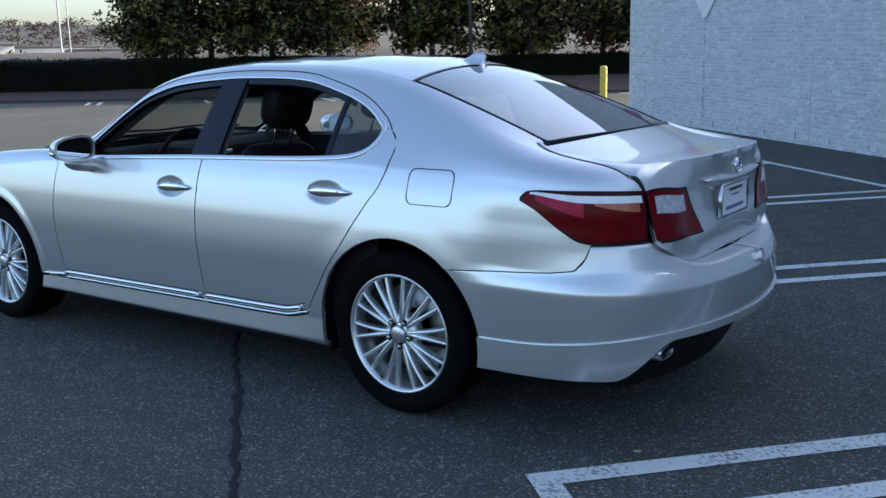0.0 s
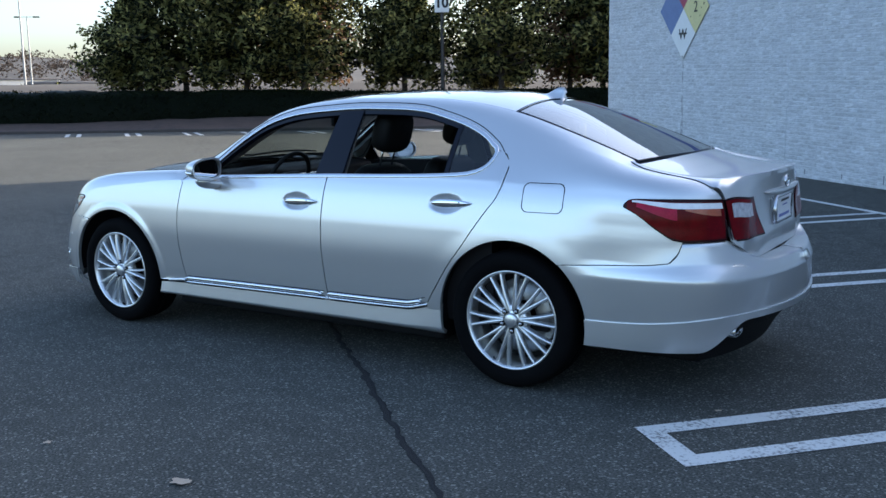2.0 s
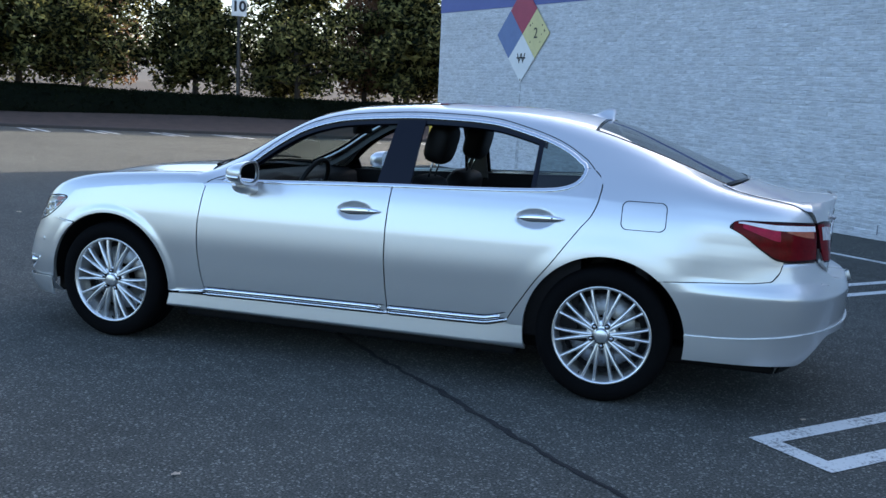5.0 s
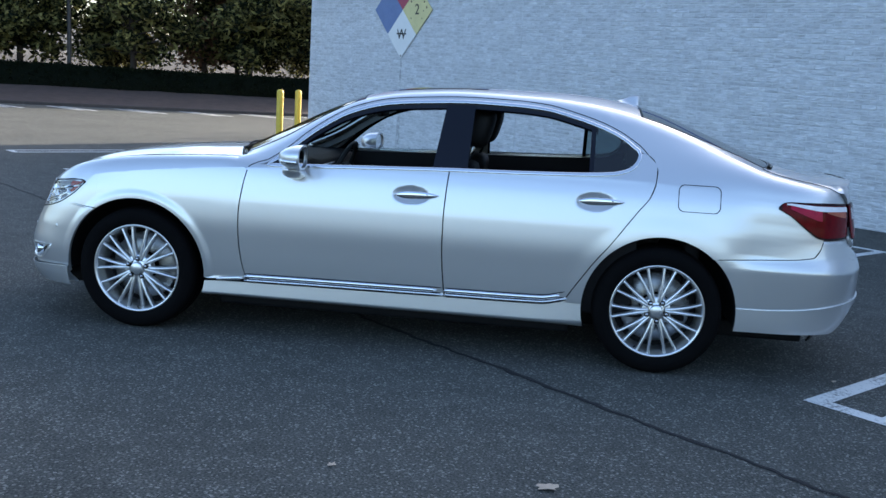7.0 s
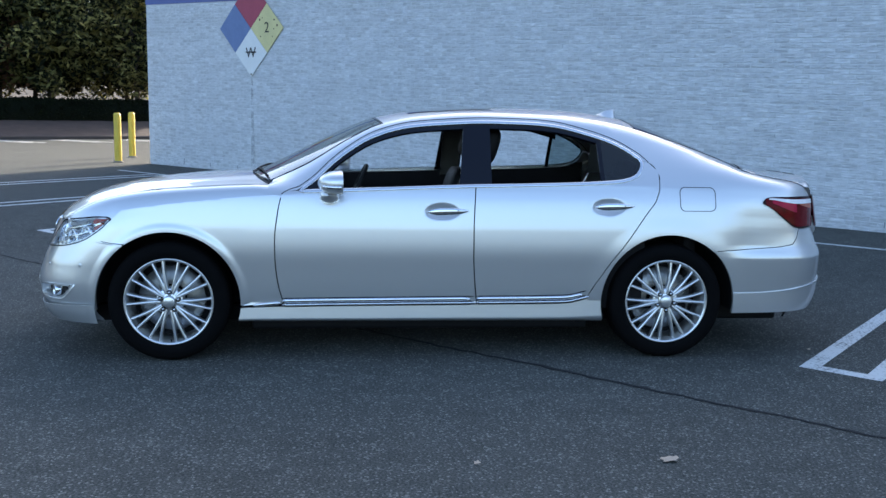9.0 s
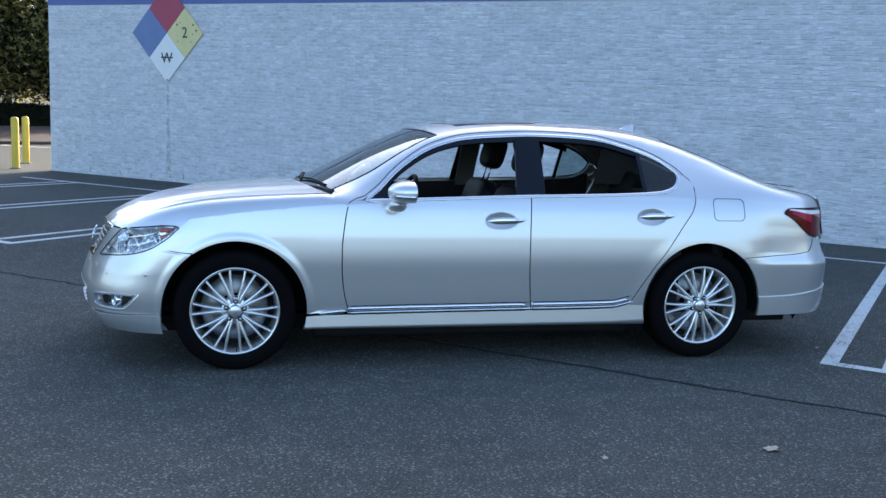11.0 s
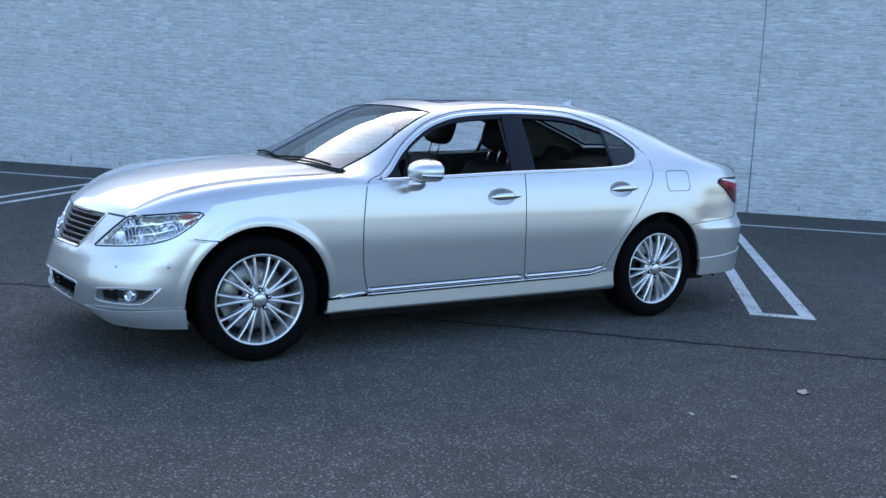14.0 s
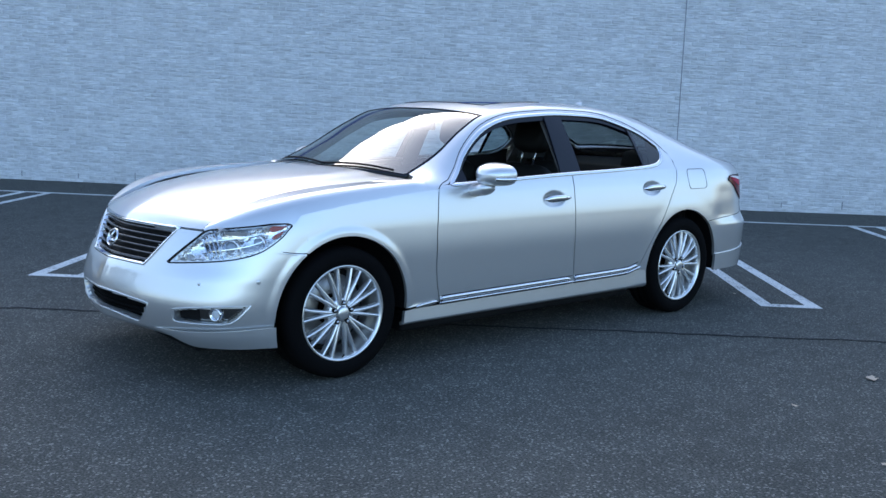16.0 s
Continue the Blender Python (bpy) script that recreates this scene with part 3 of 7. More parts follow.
def build_tree(seed, height, spread, material, name, label, count=1.0):
    """A dense rounded crown of leaf clumps over a short trunk with limbs."""
    rng = random.Random(seed)
    root = new(name)
    bm = bmesh.new()
    top = height * 0.8
    pts = [Vector((0.06 * noise.noise((seed, z, 0)) * z, 0.06 * noise.noise((seed, z, 9)) * z, z)) for z in np.linspace(-0.3, top, 9)]
    tube(bm, pts, [0.17 - 0.017 * i for i in range(9)], 9)
    V, F = [], []
    n = 64
    for i in range(n):
        f = (i + 0.5) / n
        h = 1.55 + (height - 1.75) * f
        k = 1 - (abs(f - 0.26) / 0.74) ** 1.2 if f > 0.26 else 0.75 + 0.25 * f / 0.26
        k = max(k, 0.10)
        a = i * 2.39996 + rng.uniform(-0.3, 0.3)
        ln = spread * k * rng.uniform(0.62, 1.18)
        base = Vector((0, 0, min(h * 0.82 + 0.2, top)))
        tip = Vector((math.cos(a) * ln, math.sin(a) * ln, h + rng.uniform(-0.3, 0.3)))
        mid = (base + tip) / 2 + Vector((0, 0, 0.05 * ln))
        tube(bm, [base, mid, tip], [0.045, 0.028, 0.010], 5, False)
        s = (0.48 + 0.42 * rng.random()) * (0.75 + 0.35 * k) * spread / 3.0
        leaf_cloud(V, F, tip, (s * 1.1, s * 1.1, s * 0.82), int(130 * count), 0.135, rng, 0.25)
        leaf_cloud(V, F, base.lerp(tip, 0.66), (s * 1.2, s * 1.2, s * 0.95), int(46 * count), 0.20, rng, 0.1)
        if rng.random() < 0.3 and count > 0.5:      # stray shoots that break the outline
            leaf_cloud(V, F, tip + Vector((math.cos(a), math.sin(a), 0.5)) * s * 1.1, (0.28, 0.28, 0.3), 16, 0.14, rng, 0.1)
    if count > 0.5:                                  # leaves deep in the crown
        for i in range(16):
            f = (i + 0.5) / 16
            w = spread * 0.5 * (1 - 0.85 * f)
            leaf_cloud(V, F, (0, 0, 1.9 + (height - 3.0) * f), (w, w, 0.5), 26, 0.30, rng, 0.1)
    part("trunk", bm, BARK, root, "dark bark trunk with limbs")
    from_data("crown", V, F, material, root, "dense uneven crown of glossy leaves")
    tagged(root, label, "tree", "trees along the lot")
    return root


def build_trees():
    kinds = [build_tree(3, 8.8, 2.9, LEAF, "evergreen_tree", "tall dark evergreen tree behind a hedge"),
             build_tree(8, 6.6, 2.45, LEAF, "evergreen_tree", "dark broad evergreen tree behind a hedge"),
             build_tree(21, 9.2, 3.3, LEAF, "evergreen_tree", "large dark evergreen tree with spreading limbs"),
             build_tree(33, 8.5, 2.3, LEAFDRY, "russet_tree", "thin tree with dry russet leaves", 0.4)]
    spots = [(-33.0, 25.8, 1, 0.92), (-31.0, 27.0, 2, 1.0), (-28.2, 28.2, 0, 1.06), (-25.9, 29.6, 2, 0.98), (-22.0, 32.3, 1, 1.0),
             (-17.9, 34.3, 0, 1.0), (-13.6, 37.3, 1, 1.12), (-15.0, 39.6, 2, 0.85), (-10.3, 39.2, 2, 0.9), (-7.2, 40.9, 1, 1.15), (-11.6, 43.0, 0, 0.9), (-20.2, 37.5, 1, 0.72),
             (-27.6, 31.8, 3, 1.05), (-15.9, 37.6, 3, 0.92)]
    used = set()
    for i, (x, y, k, s) in enumerate(spots):
        p = Vector((x, y, 0))
        o = (p - K_ORG).dot(K_OUT)
        z = 0.108 + bank_z(o) - 0.05
        m = Matrix.LocRotScale((x, y, z), Euler((0, 0, i * 1.9)), (s, s, s))
        if k in used:
            t = copy_thing(kinds[k], Matrix.LocRotScale((x, y, z), Euler((0, 0, i * 1.9)), None))
            t.scale = (s, s, s)
        else:
            kinds[k].matrix_basis = m
            used.add(k)


build_trees()


def hedge_line(u):
    """How far the hedge stands behind the kerb, and its height, along the kerb."""
    return float(np.interp(u, (-30, -12, -4, 2), (1.9, 2.2, 3.3, 4.0))), float(np.interp(u, (-14, -4, 2), (1.45, 1.2, 1.05)))


def build_hedge():
    rng = random.Random(4)
    # inner dark mass and its leaves
    bm = bmesh.new()
    rows = []
    for i in range(0, 171):
        u = -60 + i * 0.6
        o0, top = hedge_line(u)
        rows.append([bm.verts.new(bed(u, o0 + o + 0.12 * noise.noise((u, o, 1)), h * top * (1 + 0.10 * noise.noise((u * 0.45, 2, 2)) + 0.04 * noise.noise((u * 1.7, 2, 2))) - 0.2)) for o, h in ((0, 0.1), (0.0, 0.85), (0.3, 1.0), (1.0, 1.0), (1.35, 0.8), (1.35, 0.1))])
    for A, B in zip(rows, rows[1:]):
        for k in range(5):
            bm.faces.new((A[k], B[k], B[k + 1], A[k + 1]))
    root = new("hedge")
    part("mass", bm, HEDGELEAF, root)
    V, F = [], []
    for i in range(16000):
        u = rng.uniform(-36, 20)
        o0, top = hedge_line(u)
        w = rng.random()
        o, h = (o0, rng.uniform(0.0, 0.95)) if w < 0.6 else (o0 + rng.uniform(0, 1.3), 0.9)
        c = bed(u, o + rng.uniform(-0.12, 0.08), h * top + rng.uniform(-0.08, 0.10) - 0.15)
        leaf_cloud(V, F, c, (0.05, 0.05, 0.05), 1, 0.07, rng)
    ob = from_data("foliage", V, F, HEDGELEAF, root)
    tagged(root, "long clipped dark green hedge on a mulch bank", "hedge", kind="stuff")


build_hedge()


# ---------------------------------------------------------------- the car: its surface
PAINT = plain("silver_metallic_paint", (0.685, 0.69, 0.695), 0.33, 0.80, var=0.015, scale=400, coat=1.0, coat_rough=0.012)
PAINT.node_tree.nodes["Principled BSDF"].inputs["Coat IOR"].default_value = 1.65
CHROME = plain("chrome", (0.80, 0.81, 0.83), 0.06, 1.0, var=0.01)
SATIN = plain("satin_chrome", (0.62, 0.63, 0.65), 0.22, 1.0, var=0.02)
ALLOY = plain("polished_alloy", (0.80, 0.81, 0.82), 0.30, 0.9, var=0.03, scale=30)
ALLOYIN = plain("cast_alloy", (0.30, 0.31, 0.32), 0.38, 0.9, var=0.05, scale=30)
RUBBER = plain("tyre_rubber", (0.004, 0.004, 0.0045), 0.85, var=0.2, scale=20, bump=0.2, spec=0.06)
GLOSSBLACK = plain("gloss_black_trim", (0.005, 0.006, 0.012), 0.08, var=0.05, spec=0.28)
LEATHER = plain("black_leather", (0.008, 0.008, 0.008), 0.55, spec=0.2, var=0.15, scale=20, bump=0.25, bump_scale=260)
TRIMDARK = plain("dark_cabin_trim", (0.014, 0.013, 0.014), 0.7, var=0.15, bump=0.2, spec=0.15)
LINER = plain("grey_headliner", (0.11, 0.105, 0.10), 0.9, var=0.06, bump=0.2)
REDLENS = plain("red_lamp_lens", (0.12, 0.0008, 0.004), 0.12, var=0.45, scale=18, spec=0.10, coat=0.06, coat_rough=0.02)
LAMPEDGE = plain("dark_lamp_edge", (0.018, 0.001, 0.003), 0.25, var=0.1, spec=0.2)
CLEARLENS = pane("clear_lamp_lens", (0.96, 0.97, 0.98), 0.05)
AMBER = plain("amber_reflector", (0.32, 0.05, 0.028), 0.15, var=0.15, scale=40, spec=0.3)
REFLECTOR = plain("lamp_reflector", (0.86, 0.88, 0.90), 0.10, 1.0, var=0.2, scale=25, bump=0.6, bump_scale=30)
GLASS = pane("window_glass", (0.80, 0.86, 0.84), 0.06)
TINTED = pane("tinted_glass", (0.32, 0.40, 0.40), 0.07)
SCREEN_GLASS = pane("windscreen_glass", (0.60, 0.68, 0.65), 0.12, 3.4)
ROOFGLASS = plain("dark_sunroof_glass", (0.010, 0.011, 0.013), 0.04, var=0.05, coat=1.0, coat_rough=0.0)
MIRRORGLASS = plain("mirror_glass", (0.80, 0.82, 0.84), 0.01, 1.0, var=0.0)
PLATE = plain("plate_white", (0.72, 0.73, 0.76), 0.45, var=0.05)
PLATEBLUE = plain("plate_print", (0.10, 0.13, 0.36), 0.5, var=0.05)
STEEL = plain("brake_disc", (0.30, 0.30, 0.30), 0.35, 1.0, var=0.1, scale=60)

WF, WR, WZ, ARCH = -1.485, 1.485, 0.352, 0.412
LF, MF, NF = 1.10, 6.3, 1.28       # rounding of the nose in plan
LR, MR, NR = 1.05, 5.2, 1.8       # rounding of the tail in plan
nose_x = curve((0.18, -2.32), (0.30, -2.41), (0.42, -2.43), (0.55, -2.395), (0.64, -2.352), (0.72, -2.318), (0.80, -2.28), (0.9, -2.22), (1.2, -2.0))
tail_x = curve((0.2, 2.62), (0.30, 2.680), (0.42, 2.705), (0.56, 2.714), (0.612, 2.714), (0.635, 2.708), (0.70, 2.682), (0.79, 2.654), (0.90, 2.648), (1.0, 2.635), (1.1, 2.62))
side_y = curve((0.18, 0.872), (0.24, 0.884), (0.32, 0.903), (0.40, 0.912), (0.52, 0.921), (0.66, 0.929), (0.78, 0.923), (0.88, 0.908), (0.95, 0.893), (1.0, 0.877), (1.05, 0.858), (1.12, 0.84))
shoulder_z = curve((-2.3, 0.77), (-2.1, 0.80), (-1.9, 0.850), (-1.6, 0.905), (-1.2, 0.952), (-0.8, 0.985), (-0.4, 1.005), (0.3, 1.030), (1.0, 1.052), (1.35, 1.05), (1.7, 1.03), (2.1, 1.01), (2.45, 0.985), (2.7, 0.98))
# hood, as a function of its own length
hood_c = curve((0.0, 0.800), (0.03, 0.836), (0.08, 0.872), (0.18, 0.925), (0.33, 0.972), (0.55, 1.015), (0.8, 1.043), (1.0, 1.058))
hood_drop = curve((0.0, 0.0), (0.1, 0.022), (0.3, 0.034), (0.6, 0.038), (1.0, 0.034))
HW0, HW1 = 0.60, 0.735


def hood_front(y):
    s = 1 - (1 - min(abs(y) / 0.915, 0.999) ** NF) ** (1 / MF)
    return float(nose_x(0.80)) + LF * s


def cowl_x(y):
    return -1.08 + 0.17 * (y / 0.735) ** 2


HX0, HX1 = hood_front(HW0), cowl_x(HW1)
top_c = curve((-1.08, 1.052), (-0.9, 1.14), (-0.7, 1.243), (-0.5, 1.342), (-0.3, 1.424), (-0.1, 1.468), (0.1, 1.489), (0.45, 1.505), (0.85, 1.503), (1.05, 1.493), (1.25, 1.468), (1.45, 1.421), (1.7, 1.330), (2.0, 1.212), (2.12, 1.166), (2.25, 1.130), (2.4, 1.100), (2.55, 1.088), (2.62, 1.086))
cant_z = curve((-0.92, 1.030), (-0.7, 1.132), (-0.45, 1.288), (-0.25, 1.386), (0.0, 1.438), (0.35, 1.463), (0.8, 1.455), (1.05, 1.432), (1.3, 1.385), (1.6, 1.296), (1.9, 1.190), (2.03, 1.138), (2.18, 1.098), (2.30, 1.080), (2.45, 1.068), (2.62, 1.060))
cant_y = curve((-0.92, 0.735), (-0.7, 0.715), (-0.45, 0.665), (-0.2, 0.625), (0.1, 0.605), (0.6, 0.595), (1.1, 0.592), (1.4, 0.605), (1.7, 0.635), (2.0, 0.652), (2.2, 0.640), (2.35, 0.610), (2.48, 0.560), (2.62, 0.52))


tail_lean = curve((0.18, 0.0), (0.60, 0.0), (0.622, -0.0005), (0.645, -0.006), (0.70, -0.021), (0.85, -0.014), (1.0, 0.0), (1.2, 0.0))


def ramp(a, b, x):
    t = np.clip((x - a) / (b - a), 0, 1)
    return t * t * (3 - 2 * t)


def lower_y(x, z):
    """Half width of the flanks at x and height z."""
    sf = np.clip((x - nose_x(z)) / LF, 0, 1)
    sr = np.clip((tail_x(z) - x) / LR, 0, 1)
    k = (1 - (1 - sf) ** MF) ** (1 / NF) * (1 - (1 - sr) ** MR) ** (1 / NR)
    flare = 0.007 * (1 - ramp(0.426, 0.470, np.hypot(x - WF, z - WZ))) + 0.005 * (1 - ramp(0.41, 0.53, np.hypot(x - WR, z - WZ)))
    return side_y(z) * k + flare + tail_lean(z) * ramp(1.80, 2.0, x)


def smooth01(a, b, x):
    t = min(max((x - a) / (b - a), 0), 1)
    return t * t * (3 - 2 * t)


sections = {}


def section(x):
    """Half section of the body at x, from the sill up to the centre line: arrays of y (half width) and z."""
    key = round(x, 5)
    if key in sections:
        return sections[key]
    zs = float(shoulder_z(x))
    z1 = np.linspace(0.18, zs, 30)
    y1 = lower_y(x, z1)
    p0 = np.array((y1[-1], zs))
    if x < HX1:
        t = min(max((x - HX0) / (HX1 - HX0), 0), 1)
        K = np.array((HW0 + (HW1 - HW0) * t, float(hood_c(t) - hood_drop(t))))
        zc = float(hood_c(t))
    else:
        K = np.array((float(cant_y(x)), float(cant_z(x))))
        zc = float(top_c(x))
    K[0] = min(K[0], p0[0] - 0.02)
    K[1] = max(K[1], zs + 0.012)
    d0 = np.array((y1[-1] - y1[-3], z1[-1] - z1[-3]))
    d0 /= np.hypot(*d0)
    L = np.hypot(*(K - p0))
    soft = p0 + d0 * L * 0.55
    mid = (p0 + K) / 2 + np.array((0.016, 0.006))
    g = smooth01(-1.0, -0.72, x) * (1 - smooth01(1.35, 1.95, x))
    C = soft * (1 - g) + mid * g
    t = np.linspace(0, 1, 26)[1:]
    b = ((1 - t) ** 2)[:, None] * p0 + (2 * t * (1 - t))[:, None] * C + (t**2)[:, None] * K
    yy = np.linspace(K[0], 0, 30)[1:]
    e = 2.3
    zz = K[1] + (max(zc, K[1] + 0.004) - K[1]) * (1 - (yy / K[0]) ** e)
    Y, Z = np.concatenate((y1, b[:, 0], yy)), np.concatenate((z1, b[:, 1], zz))
    # round the edge at the cant line
    r = 0.055 if x > -0.9 else 0.05
    r = min(r, L * 0.45)
    d = np.hypot(Y - K[0], Z - K[1])
    idx = np.where(d < r)[0]
    i0, i1 = max(idx[0] - 1, 0), min(idx[-1] + 1, len(Y) - 1)
    A, B = np.array((Y[i0], Z[i0])), np.array((Y[i1], Z[i1]))
    t = np.linspace(0, 1, 12)[1:-1]
    rb = ((1 - t) ** 2)[:, None] * A + (2 * t * (1 - t))[:, None] * K + (t**2)[:, None] * B
    Y = np.concatenate((Y[:i0 + 1], rb[:, 0], Y[i1:]))
    Z = np.concatenate((Z[:i0 + 1], rb[:, 1], Z[i1:]))
    sections[key] = (Y, np.maximum.accumulate(Z + np.arange(len(Z)) * 1e-7))
    return sections[key]


def y_at(x, z):
    if z <= float(shoulder_z(x)):
        return float(lower_y(x, z))
    Y, Z = section(x)
    return float(np.interp(z, Z, Y))


def z_at(x, y):
    """Height of the upper surface at x and half width y."""
    Y, Z = section(x)
    i = int(np.argmax(Y[:30]))
    return float(np.interp(-abs(y), -Y[i:], Z[i:]))


def nose_pt(phi, z):
    """On the nose: phi 0 at the centre, growing round to the flank."""
    s = min(1 - math.cos(phi), 1.0)
    x = float(nose_x(z)) + LF * s
    return x, float(lower_y(x, z))


def nose_phi(x, z):
    return math.acos(min(max(1 - (x - float(nose_x(z))) / LF, -1), 1))


def tail_pt(phi, z):
    s = min(1 - math.cos(phi), 1.0)
    x = float(tail_x(z)) - LR * s
    return x, float(lower_y(x, z))


def tail_phi(x, z):
    return math.acos(min(max(1 - (float(tail_x(z)) - x) / LR, -1), 1))


def tail_x_of(y, z):
    w = float(side_y(z))
    s = 1 - (1 - min(max(abs(y) - float(tail_lean(z)), 0.0) / w, 0.9995) ** NR) ** (1 / MR)
    return float(tail_x(z)) - LR * s


# ---------------------------------------------------------------- the car: panels
def grid_faces(bm, P, wrap=False):
    n = len(P)
    for i in range(n if wrap else n - 1):
        A, B = P[i], P[(i + 1) % n]
        for j in range(len(A) - 1):
            q = []
            for v in (A[j], B[j], B[j + 1], A[j + 1]):
                if v not in q:
                    q.append(v)
            if len(q) > 2:
                bm.faces.new(q)


def grid(bm, fn, nu, nv):
    """A patch: fn(u, v), both 0 to 1, gives a point."""
    P = [[bm.verts.new(fn(i / nu, j / nv)) for j in range(nv + 1)] for i in range(nu + 1)]
    grid_faces(bm, P)
    return P


def finish(bm, out, depth=0.02, skip=None):
    """Weld, turn the normals outwards (away from the point out) and fold the edges in by depth."""
    bmesh.ops.remove_doubles(bm, verts=bm.verts, dist=0.0006)
    bmesh.ops.recalc_face_normals(bm, faces=bm.faces)
    bm.normal_update()
    out = Vector(out)
    if sum(f.normal.dot(f.calc_center_median() - out) * f.calc_area() for f in bm.faces) < 0:
        bmesh.ops.reverse_faces(bm, faces=bm.faces)
        bm.normal_update()
    if depth:
        edges = [e for e in bm.edges if e.is_boundary and not (skip and skip(e))]
        nrm = {v: v.normal.copy() for e in edges for v in e.verts}
        r = bmesh.ops.extrude_edge_only(bm, edges=edges)
        new_v = [g for g in r["geom"] if isinstance(g, bmesh.types.BMVert)]
        near = {tuple(round(c, 6) for c in v.co): n for v, n in nrm.items()}
        for v in new_v:
            n = near.get(tuple(round(c, 6) for c in v.co))
            if n:
                v.co -= n * depth
        for e in edges:
            e.smooth = False
    return bm


CENTRE = (0, 0, 0.75)
car = new("car")
tagged(car, "silver metallic four-door luxury sedan parked on asphalt, windows down", "car")


def both(name, make, material, parent=None, label="", out=CENTRE, depth=0.02, skip=None, **kw):
    """Build make(bm, side) for the left (-1) and the right (1) flank, as two parts."""
    made = []
    for side in (-1, 1):
        bm = bmesh.new()
        make(bm, side, **kw)
        finish(bm, out, depth, skip)
        made.append(part(name, bm, material, parent or car, label))
    return made


# seams, as seen from the side
door_front_x = curve((0.30, -0.815), (0.345, -0.826), (0.45, -0.855), (0.60, -0.873), (0.72, -0.875), (0.85, -0.862), (0.985, -0.834), (1.03, -0.80), (1.08, -0.768))
door_mid_x = curve((0.30, 0.318), (0.36, 0.313), (0.5, 0.298), (0.65, 0.289), (0.78, 0.288), (0.9, 0.292), (1.05, 0.302))
door_rear_x = curve((0.38, 0.985), (0.44, 1.02), (0.505, 1.062), (0.60, 1.125), (0.706, 1.207), (0.817, 1.285), (0.90, 1.345), (0.97, 1.397), (1.06, 1.425), (1.128, 1.430), (1.192, 1.375))
belt_z = curve((-0.80, 1.002), (-0.45, 1.008), (0.3, 1.034), (0.7, 1.046), (1.06, 1.062), (1.25, 1.083), (1.305, 1.118), (1.335, 1.19))
sill_top = curve((-1.1, 0.318), (-0.85, 0.325), (0.3, 0.338), (0.85, 0.345), (0.98, 0.372), (1.1, 0.40))
win_top = curve((-0.735, 1.003), (-0.65, 1.065), (-0.555, 1.155), (-0.44, 1.243), (-0.32, 1.313), (-0.2, 1.356), (-0.085, 1.382), (0.10, 1.401), (0.40, 1.416), (0.65, 1.412), (0.80, 1.401), (0.98, 1.362), (1.155, 1.307), (1.275, 1.245), (1.335, 1.192))
win_bot = curve((-0.735, 1.001), (-0.45, 1.012), (0.3, 1.042), (0.7, 1.053), (1.06, 1.068), (1.2, 1.080), (1.28, 1.105), (1.318, 1.14), (1.335, 1.190))
GAP = 0.0035


def arch_x(wx, z, sgn, r=ARCH):
    k = r * r - (z - WZ) ** 2
    return wx + sgn * math.sqrt(max(k, 0))


def p_side(x, z, side, proud=0.0):
    return (x, side * (y_at(x, z) + proud), z)


def recess(x, z, cx, cz):
    """The cup behind a door handle."""
    d = ((x - cx) / 0.100) ** 2 + ((z - cz) / 0.047) ** 2
    return -0.027 * max(0.0, 1 - d) ** 0.65


def make_front_door(bm, side):
    def fn(u, v):
        x = -0.85 + u * 1.15
        z0, z1 = float(sill_top(x)) + GAP, float(belt_z(min(max(x, -0.8), 1.3)))
        z = z0 + (z1 - z0) * v
        xa, xb = float(door_front_x(z)) + GAP, float(door_mid_x(z)) - GAP
        x = xa + (xb - xa) * u
        return p_side(x, z, side, recess(x, z, 0.100, 0.892))
    grid(bm, fn, 120, 90)


def make_rear_door(bm, side):
    def fn(u, v):
        z0 = float(sill_top(0.32 + u * 0.68)) + GAP
        z1 = float(belt_z(0.30 + u * 1.03))
        z = z0 + (z1 - z0) * v
        xa, xb = float(door_mid_x(z)) + GAP, float(door_rear_x(z)) - GAP
        x = xa + (xb - xa) * u
        return p_side(x, z, side, recess(x, z, 1.105, 0.926))
    grid(bm, fn, 120, 90)

    def corner(u, v):                   # behind the end of the window
        z = 1.055 + 0.137 * v
        xa = float(np.interp(z, [1.055, 1.08, 1.105, 1.14, 1.192], [1.06, 1.2, 1.28, 1.318, 1.337]))
        xb = max(float(door_rear_x(z)) - GAP, xa + 0.002)
        return p_side(xa + (xb - xa) * u, z, side)
    grid(bm, corner, 20, 12)


def ray_out(wx, ang, poly):
    """Where the ray from the wheel's centre at that angle meets the outline."""
    d = np.array((math.cos(ang), math.sin(ang)))
    best = None
    for (x0, z0), (x1, z1) in zip(poly, poly[1:]):
        ex, ez = x1 - x0, z1 - z0
        det = d[0] * -ez + d[1] * ex
        if abs(det) < 1e-9:
            continue
        bx, bz = x0 - wx, z0 - WZ
        t = (-bx * ez + ex * bz) / det
        s = (d[0] * bz - d[1] * bx) / det
        if -1e-6 <= s <= 1 + 1e-6 and t > 0.2 and (best is None or t < best):
            best = t
    return best


def polar(bm, side, wx, poly, a0, a1, nu=72, nv=34, r=ARCH):
    """A panel round a wheel arch, out to an outline seen from the side, with a rolled lip."""
    reach = [ray_out(wx, a0 + (a1 - a0) * i / nu, poly) or 0.45 for i in range(nu + 1)]

    def fn(u, v):
        ang = a0 + (a1 - a0) * u
        far = reach[round(u * nu)]
        d = r + (max(far, r + 0.004) - r) * v ** 1.35
        x, z = wx + d * math.cos(ang), WZ + d * math.sin(ang)
        return p_side(x, z, side)
    grid(bm, fn, nu, nv)


